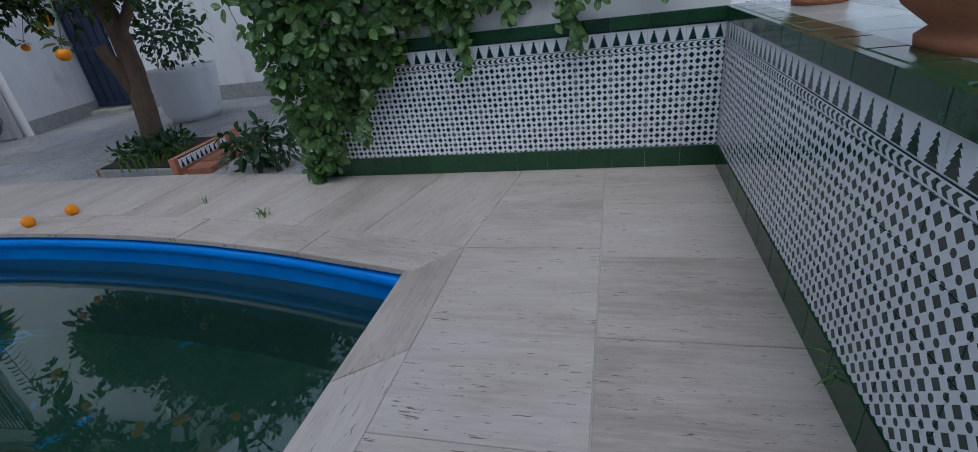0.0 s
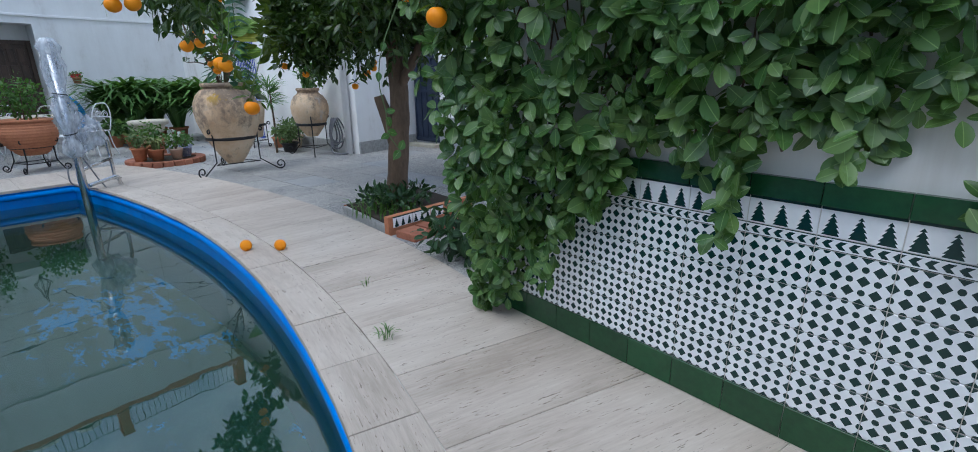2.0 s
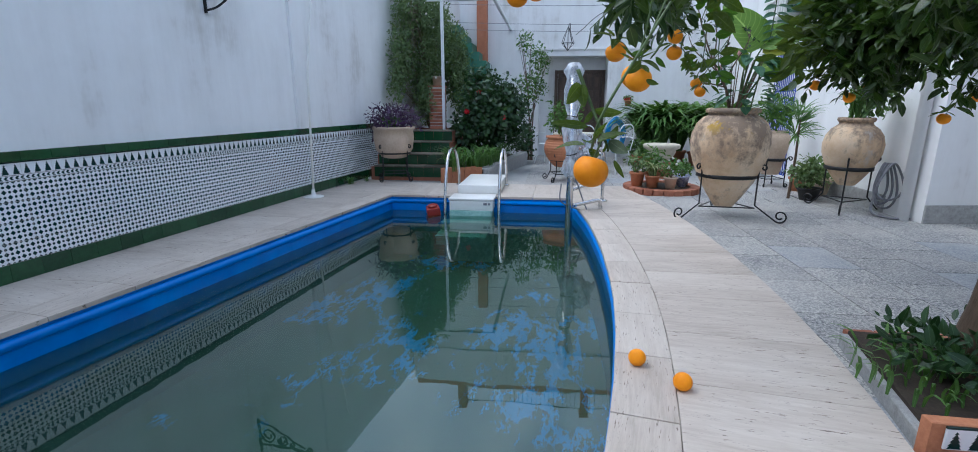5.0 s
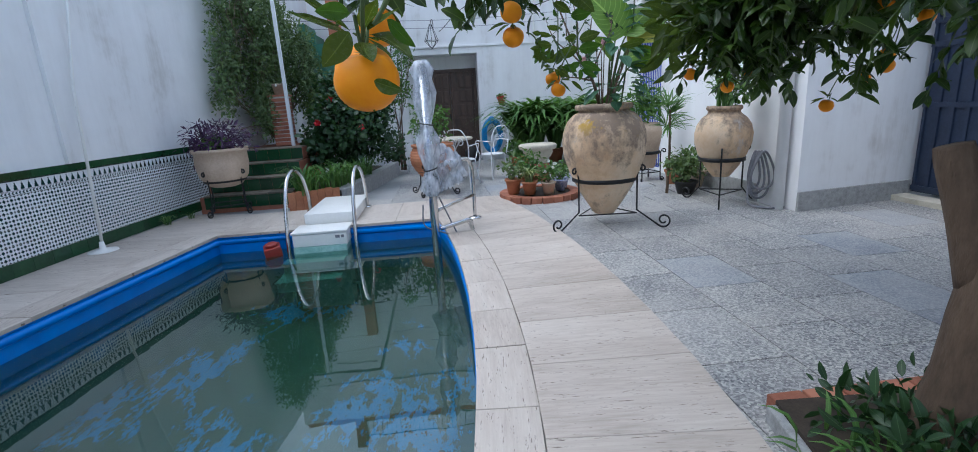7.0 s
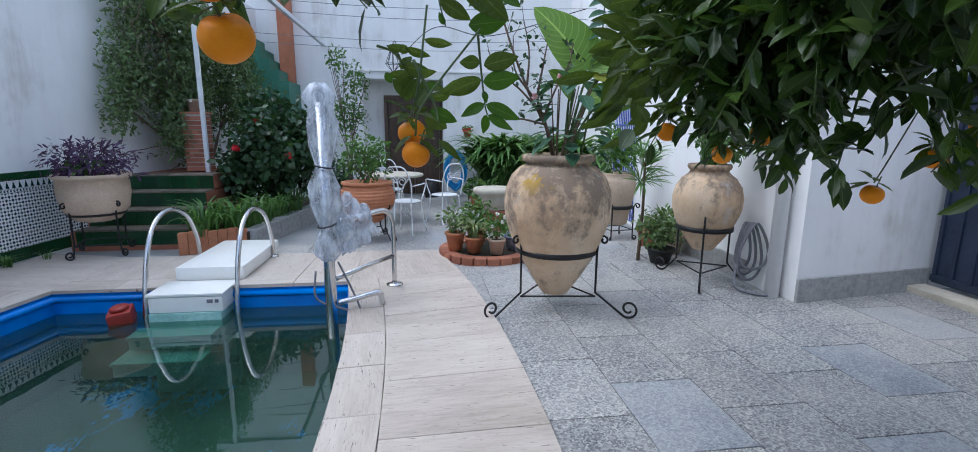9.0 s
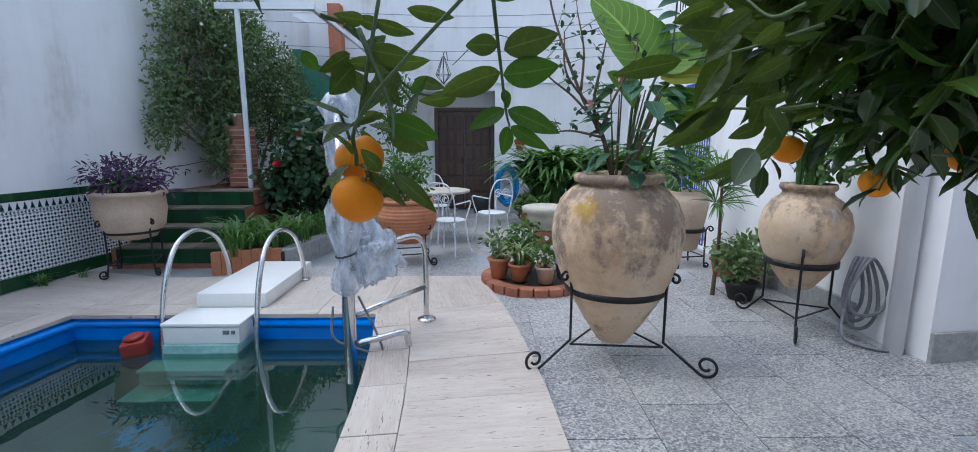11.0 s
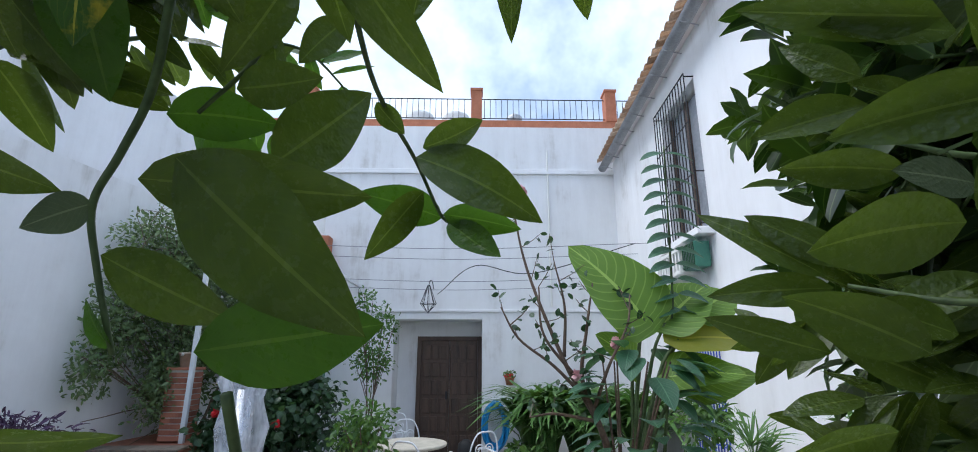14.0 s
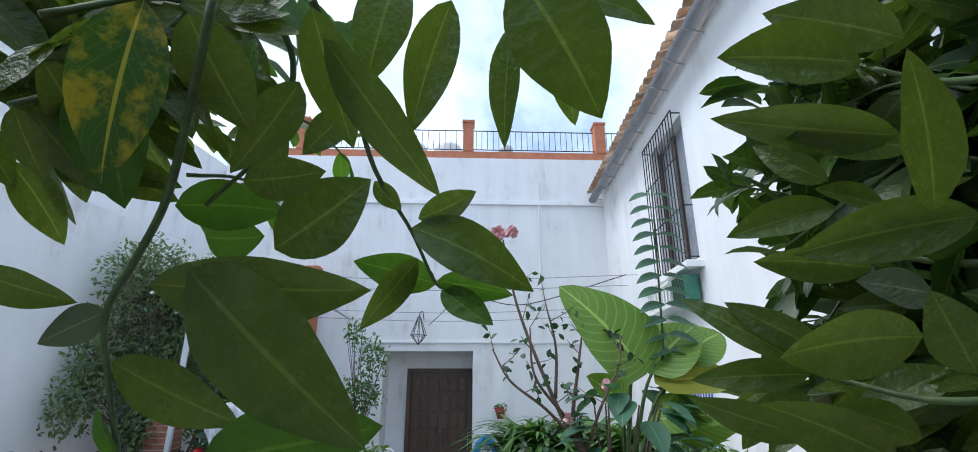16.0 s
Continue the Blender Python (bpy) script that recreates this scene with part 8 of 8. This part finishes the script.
# ---- vine on the north wall ----
def build_vine():
    vine = thing("climbing_vine", "dense glossy-leaved vine spilling over the tiled wall", "climber", pose(0, 0, 0))
    rng = np.random.default_rng(17)
    P, A, N, L = [], [], [], []

    def low(u):
        return float(np.interp(u, [0.0, 0.35, 0.8, 1.2, 1.5, 1.9, 2.2, 2.45, 2.7, 3.0], [1.75, 1.35, 1.2, 1.02, 0.86, 0.78, 0.50, 0.12, 0.02, 0.02]))

    def whorl(p, out, size, count):
        """Leaves set round a shoot's tip, facing outwards."""
        o = Vector(out).normalized()
        s = o.orthogonal().normalized()
        w = o.cross(s)
        turn = rng.random() * 6.28
        for j in range(count):
            b = turn + j * 6.283 / count + 0.35 * rng.normal()
            d = s * math.cos(b) + w * math.sin(b)
            a = d + o * rng.uniform(-0.1, 0.75) + Vector((0, 0, -0.30))
            P.append(np.array(p) + np.array(d) * 0.008), A.append(np.array(a)), N.append(np.array(o) + rng.normal(size=3) * 0.22 + [0, 0, 0.25]), L.append(size * rng.uniform(0.7, 1.2))

    n = 0
    while n < 1800:
        u, z = rng.uniform(0.1, 2.62 + 0.2 * rng.random()), rng.uniform(0.0, 2.9)
        g = 0.22 * noise.noise(Vector((u * 3.2, z * 1.2, 5)))
        edge = z - low(u) - g
        if edge < 0 or (u > 2.68 and z < 1.15):
            continue
        if u < 0.95 and rng.random() > 0.15 + 0.75 * max(0.0, noise.noise(Vector((u * 2.2, z * 2.2, 1))) + 0.25):
            continue
        bulge = 0.10 + 0.34 * min(1.0, max(0.0, edge) / 0.6) * (0.55 + 0.75 * (noise.noise(Vector((u * 2.1, z * 2.1, 9))) + 0.5))
        bulge *= float(np.interp(u, [0.0, 0.9, 1.9], [0.35, 0.55, 1.0]))
        d = min(bulge, 0.2 + 0.25 * max(0.0, z - 0.4)) * (1 - rng.random() ** 2.2 * 0.8)
        if u > 2.72 and rng.random() < 0.5:
            d = rng.uniform(-0.25, bulge)
        x, y = uv(u, d)
        whorl((x, y, z), np.array([V.x, V.y, 0.30]) + rng.normal(size=3) * 0.45, rng.uniform(0.052, 0.092), rng.integers(4, 7))
        n += 1
    # the part that spills past the wall's end
    for c, r, k in (((-1.75, 3.10, 2.05), (0.42, 0.36, 0.55), 230), ((-1.95, 3.25, 2.4), (0.6, 0.45, 0.55), 200)):
        pts, dd = blob_points(rng, c, r, k, 0.35)
        for p, q in zip(pts, dd):
            if p[2] < 0.03:
                continue
            whorl(p, q + rng.normal(size=3) * 0.4 + [0, 0, 0.3], rng.uniform(0.06, 0.095), 5)
    # hanging sprays under the leafy mass
    sprays = [(0.32, 1.27, 0.33, 0.95, 0.14), (0.61, 1.18, 0.66, 0.96, 0.16), (0.57, 1.27, 0.58, 1.08, 0.20), (0.80, 1.09, 0.87, 0.86, 0.13), (1.18, 1.12, 1.15, 0.90, 0.13), (0.40, 1.25, 0.44, 1.07, 0.16), (0.26, 1.24, 0.25, 1.14, 0.14), (0.72, 1.06, 0.76, 0.96, 0.15), (1.43, 0.86, 1.45, 0.65, 0.12), (0.81, 0.87, 0.78, 0.73, 0.08), (2.04, 0.71, 2.19, 0.28, 0.13), (2.30, 0.70, 2.38, 0.39, 0.13)]
    for u0, z0, u1, z1, v in sprays:
        z0 = z0 + 0.12
        count = max(4, int((z0 - z1) / 0.03))
        for j in range(count):
            f = j / count
            for side in (-1, 1, 0):
                x, y = uv(u0 + (u1 - u0) * f + side * 0.04 * (1 - 0.6 * f) + 0.02 * rng.normal(), v + 0.03 * rng.normal())
                P.append((x, y, z0 + (z1 - z0) * f + 0.01 * rng.normal())), A.append([side * 0.9 + 0.2 * rng.normal(), -0.4, -0.5]), N.append(np.array([V.x, V.y, 0.5]) + rng.normal(size=3) * 0.3), L.append(rng.uniform(0.05, 0.08))
    leaves("foliage", leaf_mesh("foliage", P, A, N, L, 0.62, OVAL_V, OVAL_F), "leaf", vine)["kind"] = "stuff"
    bm = BM()
    for k in range(40):
        u, z = rng.uniform(1.2, 2.7), rng.uniform(0.9, 1.3)
        pts = [Vector((*uv(u + 0.12 * rng.normal(), 0.06 + 0.08 * j), max(0.02, z + 0.45 * j))) for j in range(4)]
        tube(bm, curve_pts(pts, 4), 0.004, 5, 0.002)
    part("stem_growth", bm, "brown_stem", vine)["kind"] = "stuff"
    # one long shoot that dangles over the deck, with its own leaves
    bm = BM()
    shoot = [(-1.36, 2.66, 1.55), (-1.34, 2.50, 1.30), (-1.33, 2.459, 1.169), (-1.311, 2.464, 1.067), (-1.293, 2.451, 0.997), (-1.258, 2.471, 0.936)]
    tube(bm, curve_pts(shoot, 5), 0.002, 5)
    sh = part("shoot", bm, "green_stem", vine)
    oval_leaf = big_leaf("vine_leaf", 0.062, 0.042, 0.2, 0.08, 8)
    oval_leaf.materials.append(M["leaf"])
    for (x, y, z), aim in (((-1.34, 2.50, 1.30), (0.3, -0.5, -0.9)), ((-1.33, 2.46, 1.20), (0.4, -0.4, -1.0)), ((-1.311, 2.464, 1.067), (0.3, 0.6, 0.1)), ((-1.305, 2.46, 1.05), (0.1, 0.4, -0.8)), ((-1.295, 2.452, 1.0), (0.2, 0.8, -0.2)), ((-1.29, 2.452, 0.99), (0.1, -0.8, -0.2)), ((-1.258, 2.471, 0.936), (0, 0.5, 0.7)), ((-1.258, 2.471, 0.936), (0, -0.6, -0.6))):
        part("leaf", oval_leaf, None, sh).matrix_basis = leaf_at(oval_leaf, (x, y, z), aim, (1, -0.3, 0.4), leaf_random.uniform(0.55, 0.75))


build_vine()


# ---- tree bed ----
def tree_bed():
    t = thing("tree_bed", "brick-edged bed with tiled kerb round the orange tree", "planter")
    bm = BM()
    prism(bm, [(-2.92, 3.72), (-3.78, 3.90), (-3.72, 4.78), (-2.9, 4.62)], -0.034, 0.06)
    part("soil", bm, "soil", t)
    for k in range(6):
        bm = BM()
        y = 3.92 + 0.15 * k
        box(bm, -3.86, -3.76, y, y + 0.14, -0.03, 0.035, 0.006)
        part("edge_brick", bm, "brick", t)
    a, b = Vector((-2.90, 3.68)), Vector((-2.86, 4.62))
    bm = BM()
    prism(bm, [a, b, b - Vector((0.05, 0)), a - Vector((0.05, 0))], -0.03, 0.13, 0.004)
    part("kerb", bm, "terracotta", t)
    me = TILE_ROWS[6][3]
    for k in range(4):
        o = part("kerb_tile", me, None, t)
        o.matrix_basis = pose(-2.895 + 0.006 * k, 3.72 + 0.2 * k + 0.2, 0.035, 0, 0, -90)
    bm = BM()
    prism(bm, [(-2.92, 3.685), (-3.78, 3.865), (-3.775, 3.90), (-2.915, 3.72)], -0.03, 0.045, 0.004)
    part("kerb_slate", bm, "granite", t)
    for k in range(5):
        bm = BM()
        y = 3.70 + 0.2 * k
        box(bm, -2.84, -2.62, y, y + 0.19, -0.033, 0.03 + 0.004 * (k % 2), 0.008)
        part("step_brick", bm, "brick", t)
    rng = np.random.default_rng(77)
    leaves("herb_growth", spray(rng, (-3.35, 4.15, 0.16), (0.42, 0.42, 0.10), 460, 0.07, 0.42, 0.1, -0.3), "dark_leaf", t)["kind"] = "stuff"
    leaves("sprout_growth", straps(rng, (-3.3, 3.98, 0.05), 0.3, 90, 0.14, 0.13, 1.4), "strap_leaf", t)["kind"] = "stuff"
    t2 = thing("low_border", "low leafy border plants beside the vine", "plant", kind="stuff")
    leaves("border_leaves", spray(rng, (-2.1, 3.7, 0.18), (0.4, 0.3, 0.2), 300, 0.09, 0.45), "dark_leaf", t2)


tree_bed()
rng = np.random.default_rng(90)
for x, y, z, n, ln in ((-1.62, 2.62, 0.0, 22, 0.06), (0.90, 1.02, 0.0, 22, 0.12), (-8.45, -0.66, 0.0, 30, 0.12), (-8.75, -0.52, 0.0, 24, 0.1), (-2.2, 2.95, 0.0, 10, 0.05)):
    t = thing("weed", "small green weed sprouting from a deck joint", "weed", pose(x, y, z), "weeds in the joints")
    leaves("grass_growth", straps(rng, (0, 0, 0), 0.04, n, ln, 0.10, 1.0), "strap_leaf", t)["kind"] = "stuff"
